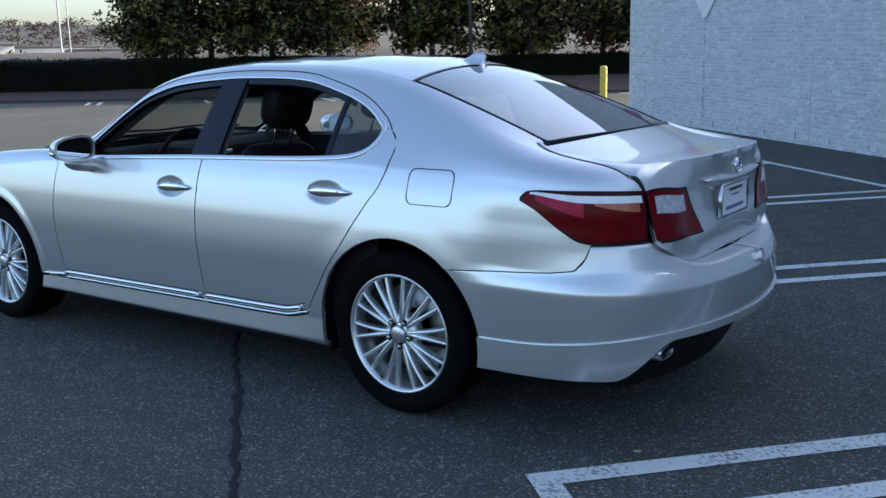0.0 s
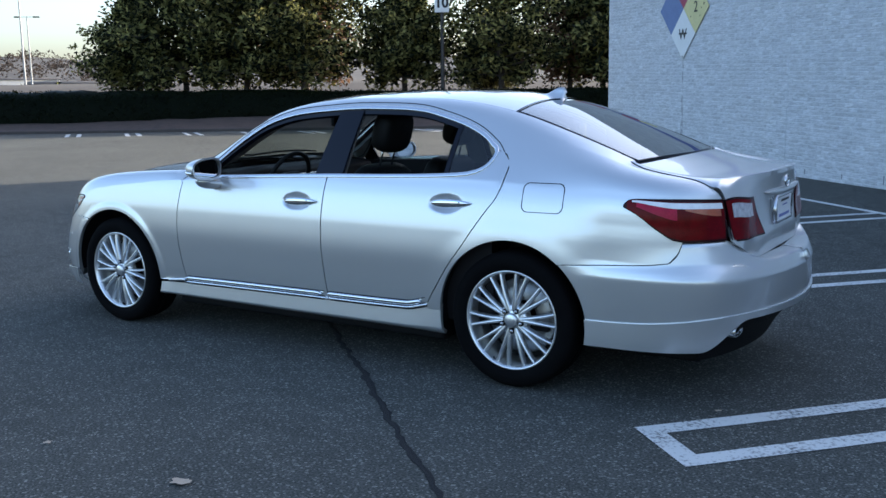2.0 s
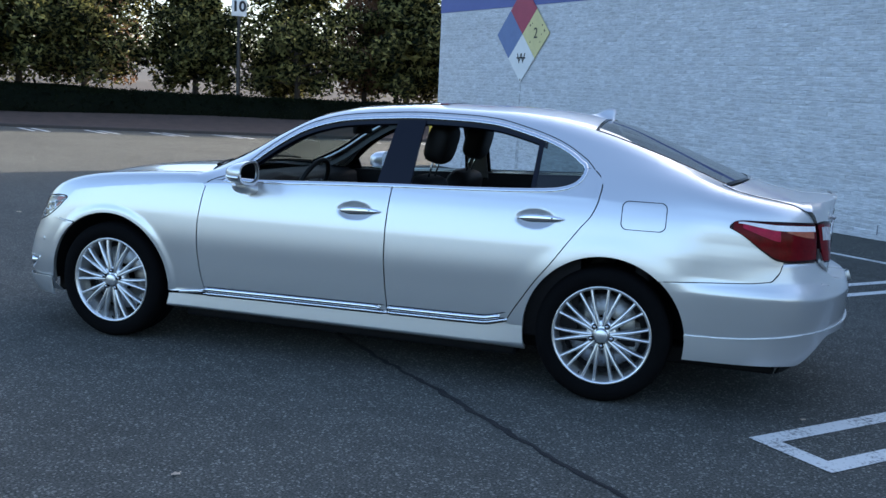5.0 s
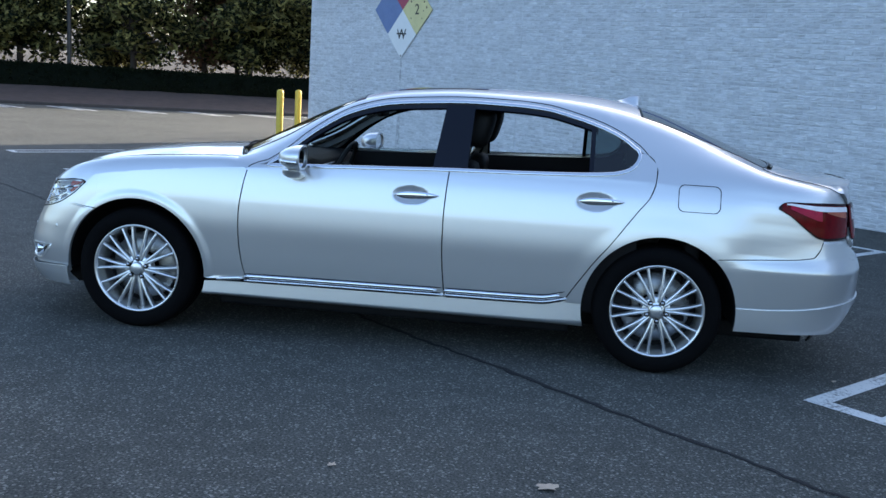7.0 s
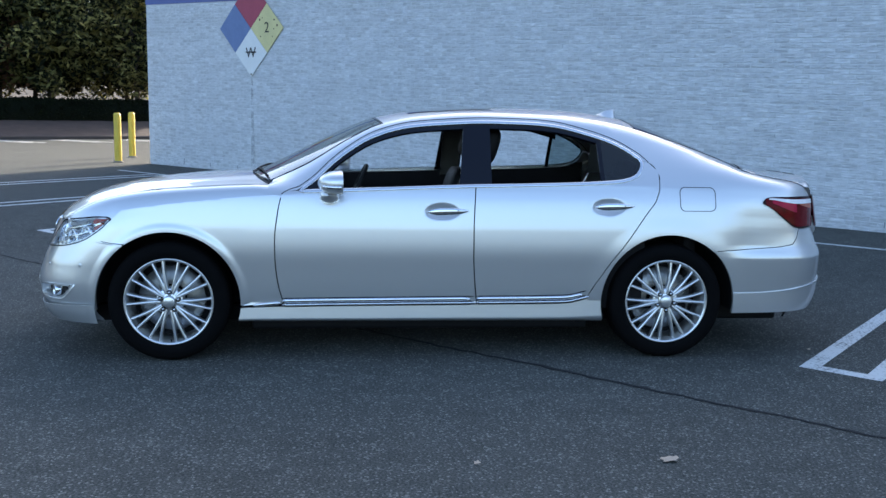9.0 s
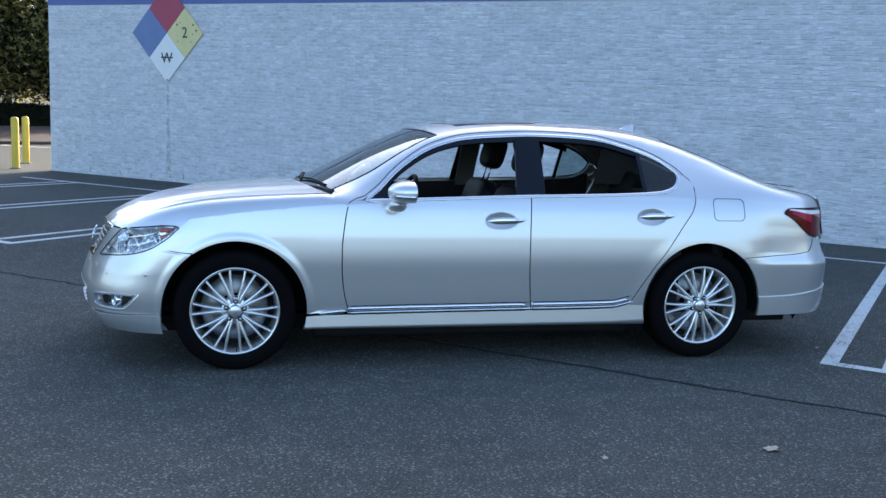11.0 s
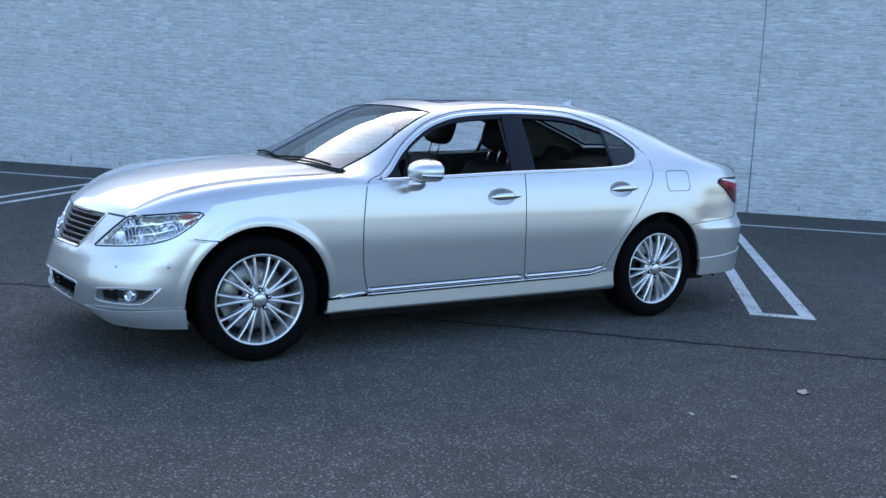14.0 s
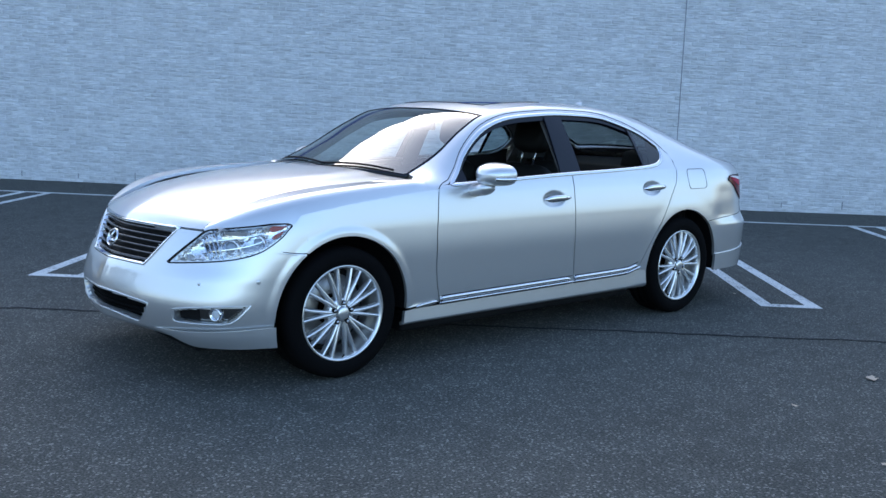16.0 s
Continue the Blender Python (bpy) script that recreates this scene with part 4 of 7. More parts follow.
LX0, LX1 = -2.264, -1.797       # the headlamp's ends
lamp_lo = curve((LX0, 0.626), (-2.186, 0.645), (-2.10, 0.663), (-2.02, 0.684), (-1.95, 0.712), (-1.908, 0.738), (-1.85, 0.780), (-1.812, 0.818), (LX1, 0.829))
lamp_hi = curve((LX0, 0.629), (-2.218, 0.692), (-2.168, 0.753), (-2.125, 0.797), (-2.108, 0.804), (-2.066, 0.814), (-1.966, 0.831), (-1.87, 0.843), (-1.82, 0.843), (LX1, 0.835))


FENDER = ([(float(door_front_x(z)) - GAP, z) for z in np.linspace(0.325, 0.984, 18)]
          + [(x, float(shoulder_z(x))) for x in np.linspace(-0.84, -1.722, 20)] + [(-1.722, 0.80), (-1.722, 0.65)])
QUARTER = ([(float(door_rear_x(z)) + GAP, z) for z in np.linspace(0.42, 1.04, 20)]
           + [(x, float(shoulder_z(x))) for x in np.linspace(1.43, 2.36, 18)]
           + [(2.345, 0.92), (2.33, 0.80), (2.318, 0.74), (2.285, 0.702), (2.2, 0.692), (1.784, 0.666), (1.76, 0.664)])


def crown_z(x):
    """Lower edge of the fender's crown: along the lamp, then rising to the shoulder."""
    k = smooth01(-1.80, -1.735, x)
    return (float(lamp_hi(min(x, LX1))) + 0.002) * (1 - k) + float(shoulder_z(x)) * k


def make_fender(bm, side):
    polar(bm, side, WF, FENDER, math.atan2(0.325 - WZ, 0.62), math.atan2(0.690 - WZ, -1.722 - WF))

    def tongue(u, v):                   # between the lamp and the bumper's seam
        x = -1.866 + (1.866 - 1.722) * u
        z0 = float(np.interp(x, [-1.87, -1.80, -1.72], [0.706, 0.695, 0.690])) + GAP
        z1 = float(lamp_lo(x)) - 0.003 if x < -1.80 else crown_z(x)
        return p_side(x, z0 + (max(z1, z0 + 0.001) - z0) * v, side)
    grid(bm, tongue, 72, 12)

    # the crown of the fender, up to the hood
    def fn(u, v):
        x = HX0 + 0.004 + (float(door_front_x(0.984 + 0.05 * v)) - GAP - HX0 - 0.004) * u
        Y, Z = section(x)
        zs = crown_z(x)
        t = min(max((x - HX0) / (HX1 - HX0), 0), 1)
        yk = HW0 + (HW1 - HW0) * t + 0.004
        y0 = float(np.interp(zs, Z, Y))
        i = int(np.argmax(Y[:30]))
        y = y0 + (min(yk, y0 - 0.002) - y0) * v
        return (x, side * y, max(z_at(x, y), zs if v == 0 else 0))
    grid(bm, fn, 220, 10)

    # the small corner where fender, door and pillar meet
    def fn2(u, v):
        x = -0.90 + 0.10 * u
        return p_side(x, 0.965 + 0.06 * v, side, -0.0025)
    grid(bm, fn2, 8, 6)

    # closes the point where crown, tongue and arch panel meet
    def fn3(u, v):
        x = -1.738 + 0.036 * u
        return p_side(x, float(shoulder_z(x)) - 0.016 + 0.024 * v, side, -0.0015)
    grid(bm, fn3, 6, 6)


def seam_z(x):
    """Lower edge of the quarter panel behind the arch: the bumper's seam."""
    return float(np.interp(x, [1.762, 1.784, 2.2, 2.285, 2.318, 2.335, 2.345], [0.664, 0.667, 0.692, 0.703, 0.745, 0.80, 0.82]))


def make_quarter(bm, side):
    def low(x):
        if x <= 1.762:
            return WZ + math.sqrt(max(ARCH**2 - (x - WR) ** 2, 0))
        return seam_z(x)

    zz = np.linspace(0.42, 1.128, 80)
    gap_x = np.array([float(door_rear_x(z)) + GAP for z in zz])

    def front(u, v):                    # between the rear door and the arch
        x = 1.084 + (1.432 - 1.084) * u
        z0, z1 = low(x), float(np.interp(x, gap_x, zz))
        return p_side(x, z0 + (max(z1, z0 + 0.001) - z0) * v, side)
    grid(bm, front, 40, 26)

    def up_line(x, zb, ye, v):
        Y, Z = section(x)
        yb = y_at(x, zb)
        pts = [(yb, zb)] + [(a, b) for a, b in zip(Y, Z) if a > ye and b > zb + 1e-3] + [(ye, max(z_at(x, ye), zb + 2e-3))]
        pts = np.array(pts)
        s = np.concatenate(([0], np.cumsum(np.hypot(*np.diff(pts, axis=0).T))))
        return (x, side * float(np.interp(v * s[-1], s, pts[:, 0])), float(np.interp(v * s[-1], s, pts[:, 1])))

    def inner(x):
        seam = float(np.interp(x, [k[1] for k in FOOT[:4:-1]], [k[2] for k in FOOT[:4:-1]])) - 0.006
        k = smooth01(2.0, 2.06, x)
        return (float(cant_y(x)) - 0.045) * (1 - k) + seam * k

    def rear(u, v):
        x = 1.432 + (2.462 - 1.432) * u
        return up_line(x, low(x), min(inner(x), y_at(x, low(x)) - 0.005), v)
    grid(bm, rear, 90, 72)

    def rail(u, v):                     # A pillar, roof rail and the front of the C pillar
        x = -0.90 + (1.432 + 0.90) * u
        if x < -0.735:
            zb = float(np.interp(x, [-0.9, -0.735], [0.992, 1.008]))
        elif x < 1.335:
            zb = float(win_top(x)) + 0.012
        else:
            zb = float(np.interp(x, [1.335, 1.36, 1.385, 1.41, 1.43, 1.432], [1.200, 1.192, 1.187, 1.165, 1.132, 1.115]))
        return up_line(x, zb, inner(x), v)
    grid(bm, rail, 110, 18)


def make_sill(bm, side):
    def fn(u, v):
        x0, x1 = arch_x(WF, 0.24, 1), arch_x(WR, 0.24, -1)
        x = x0 + (x1 - x0) * u
        zt = float(sill_top(x)) - GAP
        z = 0.232 + (zt - 0.232) * v
        if u == 0:
            x = arch_x(WF, z, 1)
        if u == 1:
            x = arch_x(WR, z, -1)
        flare = -0.006 + 0.007 * (1 - v) - 0.03 * smooth01(0.14, 0.0, v)
        return (x, side * (y_at(x, zt) + flare), z)
    grid(bm, fn, 60, 12)

    # filler between sill, rear door and arch
    def fn2(u, v):
        z = 0.36 + 0.18 * v
        xa = max(float(door_rear_x(max(z, 0.38))) + GAP, 0.99)
        xb = min(arch_x(WR, z, -1), 1.0845)
        return p_side(xa + (max(xb, xa + 0.002) - xa) * u, z, side)
    grid(bm, fn2, 6, 10)


def make_hood(bm, side):
    def fn(u, v):
        n = -1 + 2 * u
        x = hood_front(n * HW0) + 0.003 + (cowl_x(n * (HW1 - 0.004)) - hood_front(n * HW0) - 0.003) * v
        w = HW0 + (HW1 - HW0) * v - 0.004
        ridge = 0.007 * (1 - smooth01(0.52, 0.72, abs(n))) * smooth01(0.0, 0.25, v)
        return (x, n * w, float(hood_c(v)) - float(hood_drop(v)) * abs(n) ** 2.3 + ridge)
    grid(bm, fn, 60, 60)


def grille_w(z):
    return 0.322 + 0.72 * (z - 0.595)


INTAKE_LOOP = ([(-0.425 + 0.85 * i / 16, 0.420 + 0.020 * math.cos(math.pi * (i / 16 - 0.5))) for i in range(17)]
               + [(0.412, 0.385), (0.385, 0.345), (0.352, 0.318)]
               + [(0.33 - 0.66 * i / 12, 0.311 + 0.024 * math.sin(math.pi * i / 12)) for i in range(13)]
               + [(-0.352, 0.318), (-0.385, 0.345), (-0.412, 0.385)])
FOG_LOOP = [(0.592, 0.412), (0.68, 0.428), (0.76, 0.438), (0.84, 0.445), (0.874, 0.447), (0.864, 0.415), (0.848, 0.384), (0.826, 0.362), (0.80, 0.355), (0.70, 0.351), (0.61, 0.350), (0.586, 0.356), (0.582, 0.385)]


def inside(loop, y, z, margin):
    """Whether (y, z) lies within the loop, by at least the margin."""
    hit, near = False, 9.0
    for (y0, z0), (y1, z1) in zip(loop, loop[1:] + loop[:1]):
        if (z0 > z) != (z1 > z) and y < (y1 - y0) * (z - z0) / (z1 - z0) + y0:
            hit = not hit
        t = min(max(((y - y0) * (y1 - y0) + (z - z0) * (z1 - z0)) / ((y1 - y0) ** 2 + (z1 - z0) ** 2), 0), 1)
        near = min(near, math.hypot(y - y0 - t * (y1 - y0), z - z0 - t * (z1 - z0)))
    return hit and near > margin


def in_opening(c):
    """Openings of the nose: lamps, grille, lower intake, fog lamp ducts."""
    x, y, z = c.x, abs(c.y), c.z
    if LX0 + 0.012 < x < LX1 - 0.008 and float(lamp_lo(x)) + 0.009 < z < float(lamp_hi(x)) - 0.009:
        return True
    if y < grille_w(z) - 0.008 and 0.603 < z < 0.79:
        return True
    if inside(INTAKE_LOOP, c.y, z, 0.006):
        return True
    return inside(FOG_LOOP, y, z, 0.006)


def bumper_front_x(z):
    """The rear end of the front bumper at height z."""
    if z < 0.688:
        return arch_x(WF, z, -1)
    return float(np.interp(z, [0.688, 0.695, 0.706, 0.77, 0.818, 0.84], [-1.724, -1.80, -1.868, -1.824, -1.802, -1.83]))


def make_front_bumper(bm, side):
    def fn(u, v):
        n = -1 + 2 * u
        zb = 0.282 - 0.047 * smooth01(0.25, 0.6, abs(n))
        z = zb + (0.84 - zb) * v
        inner = 0.0 if z <= 0.797 else float(np.interp(z, [0.797, 0.822, 0.84], [-2.105, -2.0, -1.84]))
        p1 = nose_phi(bumper_front_x(z) - 0.002, z)
        p0 = 0.0 if z <= 0.797 else nose_phi(inner, z)
        phi = p0 + (p1 - p0) * abs(n)
        x, y = nose_pt(phi, z)
        # the tuck under the lower edge and the lip
        k = smooth01(0.30, 0.235, z) if z < 0.3 else 0
        return (x + 0.02 * k, math.copysign(y - 0.02 * k, n), z)
    for a, b in ((0.0, 0.5), (0.5, 1.0)):
        grid(bm, lambda u, v: fn(a + (b - a) * u if abs(a + (b - a) * u - 0.5) > 1e-9 else (0.4999999 if b == 0.5 else 0.5000001), v), 90, 84)
    bmesh.ops.delete(bm, geom=[f for f in bm.faces if in_opening(f.calc_center_median())], context="FACES")


def skirt_top(u):
    """The line where the rear skirt meets the bumper; u is 0 at the centre and 1 at the arch."""
    return 0.408 + 0.050 * smooth01(0.95, 0.3, u)


ledge_z = curve((0.0, 0.676), (0.36, 0.678), (0.47, 0.690), (0.60, 0.748), (0.66, 0.79), (0.9, 0.79))    # upper edge below the trunk lid and the lamps


def make_rear_bumper(bm, side):
    def fn(n, f):
        u = abs(n)
        z = skirt_top(u) - 0.012
        z += (0.79 - z) * f
        if z < 0.664:
            xm = arch_x(WR, z, 1)
        elif z < 0.70:
            xm = float(np.interp(z, [0.664, 0.668, 0.692, 0.702], [1.765, 1.80, 2.2, 2.288]))
        else:
            xm = float(np.interp(z, [0.70, 0.74, 0.80], [2.288, 2.322, 2.335]))
        p1 = tail_phi(xm + (0.004 if z < 0.70 else -0.001), z)
        x, y = tail_pt(p1 * u, z)
        if z > 0.60:
            z2 = 0.60 + (z - 0.60) * (ledge_z(y) - 0.60) / 0.19
            if z2 < z - 1e-6:
                x, z = tail_x_of(y, z2), z2
        return (x, math.copysign(y, n), z)

    rows = [0, 0.06, 0.13, 0.2, 0.27, 0.34, 0.41, 0.47, 0.51, 0.53, 0.545, 0.56, 0.575, 0.59, 0.61, 0.63, 0.65, 0.665, 0.675, 0.685, 0.70, 0.715, 0.73, 0.745, 0.76, 0.78, 0.81, 0.85, 0.90, 0.95, 1.0]
    for sg in (-1, 1):
        P = [[bm.verts.new(fn(sg * max(i / 72, 1e-7), f)) for f in rows] for i in range(73)]
        # rolled top ledge
        for i, col in enumerate(P):
            x, y, z = col[-1].co
            col.append(bm.verts.new((x - 0.012, y * 0.994, z + 0.007)))
            col.append(bm.verts.new((x - 0.10, y * 0.965, z + 0.011)))
        grid_faces(bm, P)


# the trunk lid: its crease round the deck, and its lower outline, from the centre of the tail round to the rear window
deck_side = [curve((0, a), (0.35, b), (0.7, c), (1, d)) for a, b, c, d in ((2.045, 2.19, 2.36, 2.492), (0.632, 0.618, 0.588, 0.535), (1.134, 1.098, 1.080, 1.080))]
deck_mid = [curve((0, a), (0.35, b), (0.7, c), (1, d)) for a, b, c, d in ((2.150, 2.30, 2.46, 2.606), (1.160, 1.122, 1.098, 1.094))]
FOOT = ((0, 2.575, 0, 0.690), (0.28, 2.567, 0.38, 0.690), (0.36, 2.556, 0.465, 0.702), (0.44, 2.547, 0.602, 0.754), (0.50, 2.513, 0.658, 0.80), (0.55, 2.478, 0.666, 0.975), (0.585, 2.462, 0.676, 1.020),
        (0.62, 2.435, 0.690, 1.050), (0.66, 2.39, 0.698, 1.058), (0.80, 2.20, 0.705, 1.066), (0.88, 2.11, 0.694, 1.080), (0.94, 2.05, 0.672, 1.108), (1, 2.012, 0.648, 1.140))
foot_at = [curve(*[(k[0], k[i]) for k in FOOT]) for i in (1, 2, 3)]
RIM_END = 0.56


def deck_pt(n, v):
    """On the deck: n across, -1 to 1; v from the rear window to the rim."""
    xs, ys, zs = (float(f(v)) for f in deck_side)
    xm, zm = (float(f(v)) for f in deck_mid)
    k = abs(n)
    return Vector((xs + (xm - xs) * (1 - k ** 2.6), n * ys, zs + (zm - zs) * (1 - k ** 2.2)))


def rim_pt(s):
    return deck_pt(s / RIM_END, 1) if s < RIM_END else deck_pt(1, 1 - (s - RIM_END) / (1 - RIM_END))


def lid_pt(s, v, side=1, proud=0.0):
    """On the lid's face and flank: s round the outline, v from the crease down to the lower edge."""
    a, b = rim_pt(s), Vector([float(f(s)) for f in foot_at])
    if s > 0.60:                        # the outline lies on the quarter panel
        b.z += (z_at(b.x, b.y) + 0.001 - b.z) * smooth01(0.60, 0.66, s)
    p = a.lerp(b, v)
    turn = smooth01(0.40, 0.62, s)
    out = Vector((1 - turn, turn, 0.55 * turn)).normalized()
    hollow = -0.012 * math.sin(math.pi * min(v * 1.3, 1.0)) + 0.006 * smooth01(0.55, 0.9, v)
    swell = 0.022 * 4 * v * (1 - v) * smooth01(0.38, 0.55, s) - 0.008 * 4 * v * (1 - v) * smooth01(0.62, 0.75, s)
    p += out * (hollow * (1 - smooth01(0.36, 0.55, s)) + swell + proud)
    return Vector((p.x, side * p.y, p.z))


def make_trunk(bm, side):
    grid(bm, lambda u, v: deck_pt(-1 + 2 * u, v), 56, 34)
    for sg in (-1, 1):
        grid(bm, lambda u, v: lid_pt(u, v, sg), 96, 20)


def simple(name, make, material, label="", depth=0.02, parent=None, out=CENTRE, skip=None):
    bm = bmesh.new()
    make(bm, 0)
    finish(bm, out, depth, skip)
    return part(name, bm, material, parent or car, label)


DOORS_F = both("front_door", make_front_door, PAINT, label="silver front door with its window down")
DOORS_R = both("rear_door", make_rear_door, PAINT, label="silver rear door with its window down")
both("front_fender", make_fender, PAINT, skip=lambda e: all(abs(v.co.x + 1.722) < 1e-4 or (v.co.x > -1.805 and abs(v.co.z - crown_z(v.co.x)) < 0.014) for v in e.verts))
QUARTERS = both("quarter_panel", make_quarter, PAINT, skip=lambda e: all(abs(v.co.x - 1.432) < 1e-4 for v in e.verts))
both("sill", make_sill, PAINT)
HOOD = simple("hood", make_hood, PAINT)
FRONT_BUMPER = simple("front_bumper", make_front_bumper, PAINT, skip=lambda e: all(v.co.z < 0.30 for v in e.verts))
REAR_BUMPER = simple("rear_bumper", make_rear_bumper, PAINT)
TRUNK = simple("trunk_lid", make_trunk, PAINT)


def top_patch(x0, x1, w, nu, nv, lift=0.0):
    """A patch of the upper surface between two cross lines x0(n), x1(n), n from -1 to 1, of half width w(x)."""
    def fn(u, v):
        n = -1 + 2 * u
        a, b = x0(n), x1(n)
        x = a + (b - a) * v
        y = n * w(x)
        return (x, y, z_at(x, y) + lift)
    return fn


def screen_patch(x0, x1, lift=0.0):
    """The windscreen's own sheet, from the cowl up to the roof."""
    def fn(u, v):
        n = -1 + 2 * u
        x = x0(n) + (x1(n) - x0(n)) * v
        low = max(0.0, -0.92 - x)
        ky, kz = float(cant_y(max(x, -0.92))) + 0.09 * low, float(cant_z(max(x, -0.92))) - 0.42 * low
        y = n * (ky - 0.05)
        zc = float(top_c(x))
        return (x, y, kz + (zc - kz) * (1 - (abs(y) / ky) ** 2.3) + lift)
    return fn


def roof_w(x):
    return float(cant_y(x)) - 0.047


def make_roof(bm, side):
    grid(bm, top_patch(lambda n: -0.285 + 0.045 * n * n, lambda n: 1.335 + 0.0 * n, roof_w, 40, 60), 40, 60)


ROOF = simple("roof_panel", make_roof, PAINT)
simple("windscreen", lambda bm, s: grid(bm, screen_patch(lambda n: cowl_x(n * 0.70) + 0.012, lambda n: -0.292 + 0.045 * n * n, -0.002), 32, 32), SCREEN_GLASS, "sloping windscreen reflecting the sky", 0.0)
simple("rear_window", lambda bm, s: grid(bm, top_patch(lambda n: 1.345, lambda n: 2.135 - 0.105 * n * n, lambda x: float(cant_y(x)) - 0.05, 0, 0, -0.002), 32, 32), pane("rear_window_glass", (0.42, 0.48, 0.46), 0.34, 3.0), "sloping rear window reflecting the sky", 0.0)
simple("sunroof", lambda bm, s: grid(bm, top_patch(lambda n: -0.10 + 0.02 * n * n, lambda n: 0.45, lambda x: 0.40, 0, 0, 0.004), 24, 24), ROOFGLASS, "dark glass sunroof panel", 0.012)


def ribbon(bm, pts, width, height, side):
    """A moulded strip with a crowned face along points on the flank: (x, z) list; each end drawn in."""
    n = len(pts)
    R = []
    for i, (x, z) in enumerate(pts):
        xa, za = pts[max(i - 1, 0)]
        xb, zb = pts[min(i + 1, n - 1)]
        t = Vector((xb - xa, zb - za)).normalized()
        nr = Vector((-t.y, t.x))
        k = 0.25 if i in (0, n - 1) else 1
        row = []
        for f, h in ((-0.5, -0.004), (-0.46, height * 0.6), (-0.2, height), (0.2, height), (0.46, height * 0.6), (0.5, -0.004)):
            q = (x + nr.x * f * width * k, z + nr.y * f * width * k)
            row.append(bm.verts.new(p_side(q[0], q[1], side, h)))
        R.append(row)
    grid_faces(bm, R)


WIN_LOOP = [(x, float(win_top(x))) for x in np.linspace(-0.735, 1.30, 70)] + [(1.322, 1.212), (1.334, 1.19), (1.331, 1.165)] + [(x, float(win_bot(x))) for x in (1.318, 1.30, 1.28, 1.25, 1.2)] + [(x, float(win_bot(x))) for x in np.linspace(1.14, -0.735, 50)]
both("window_trim", lambda bm, s: ribbon(bm, WIN_LOOP, 0.021, 0.006, s), CHROME, label="bright chrome window surround", depth=0)
for dr, x0, x1 in ((DOORS_F, -0.84, 0.305), (DOORS_R, 0.311, 0.985)):
    for ob, s in zip(dr, (-1, 1)):
        bm = bmesh.new()
        ribbon(bm, [(x, float(sill_top(x)) + 0.034) for x in np.linspace(x0 + 0.004, x1 - 0.030, 40)], 0.026, 0.013, s)
        mo = part("side_moulding", finish(bm, CENTRE, 0), CHROME, ob, "chrome side moulding with a dark groove")
        bm = bmesh.new()
        ribbon(bm, [(x, float(sill_top(x)) + 0.011) for x in np.linspace(x0 + 0.004, x1 + 0.012, 40)], 0.013, 0.015, s)
        part("bead", finish(bm, CENTRE, 0), CHROME, mo)
        for dz, w in ((0.0195, 0.008), (0.0495, 0.006), (0.001, 0.010)):
            bm = bmesh.new()
            ribbon(bm, [(x, float(sill_top(x)) + dz) for x in np.linspace(x0 + 0.004, x1 - 0.004, 40)], w, 0.004, s)
            part("groove", finish(bm, CENTRE, 0), GLOSSBLACK, mo)
both("moulding_tip", lambda bm, s: ribbon(bm, [(x, float(sill_top(x)) + 0.010 + 0.012 * (x + 1.0) / 0.16) for x in np.linspace(-1.0, -0.845, 12)], 0.022, 0.010, s), CHROME, depth=0)


def window_patch(x0, x1, inset=0.0, lo=win_bot, hi=win_top):
    def make(bm, side):
        def fn(u, v):
            z_ref = float(lo(0.3)) + (float(hi(0.3)) - float(lo(0.3))) * v
            a = x0(z_ref) if callable(x0) else x0
            b = x1(z_ref) if callable(x1) else x1
            x = a + (b - a) * u
            z0, z1 = float(lo(x)), float(hi(x))
            z = z0 + (z1 - z0) * v
            return (x, side * (y_at(x, z) - inset), z)
        grid(bm, fn, 20, 16)
    return make


# black B pillar, window frames and the fixed rear quarter light
both("pillar_cover", window_patch(lambda z: 0.205 + 0.11 * (z - 1.04), lambda z: 0.405 - 0.02 * (1.4 - z), 0.004), GLOSSBLACK, label="gloss black door pillar cover", depth=0.012)
both("quarter_light", window_patch(1.085, 1.333, 0.006), TINTED, label="small tinted rear quarter window", depth=0)
both("window_divider", window_patch(1.062, 1.088, 0.002), GLOSSBLACK, depth=0.01)
both("mirror_sail", window_patch(-0.72, -0.60, 0.004), GLOSSBLACK, depth=0.01)


def make_frame(bm, side):
    """Dark inner edge of the upper window frame."""
    def fn(u, v):
        x = -0.62 + 1.72 * u
        z = float(win_top(x)) - 0.004 - 0.034 * v
        return (x, side * (y_at(x, z) - 0.006 - 0.01 * v), z)
    grid(bm, fn, 60, 3)


both("window_frame", make_frame, GLOSSBLACK, label="black upper window frame", depth=0.03)


# ---------------------------------------------------------------- the car: nose
def nose_x_of(y, z):
    w = float(side_y(z))
    s = 1 - (1 - min(abs(y) / w, 0.9995) ** NF) ** (1 / MF)
    return float(nose_x(z)) + LF * s


def nose_at(y, z, proud=0.0):
    """On the nose at half width y (signed) and height z, proud of it along the outward way."""
    x = nose_x_of(y, z)
    e = 0.01
    dx = (nose_x_of(abs(y) + e, z) - nose_x_of(max(abs(y) - e, 0), z)) / (e + min(abs(y), e))
    n = Vector((-1, math.copysign(dx, y) if abs(y) > 1e-6 else 0, 0)).normalized()
    return Vector((x, y, z)) + n * proud


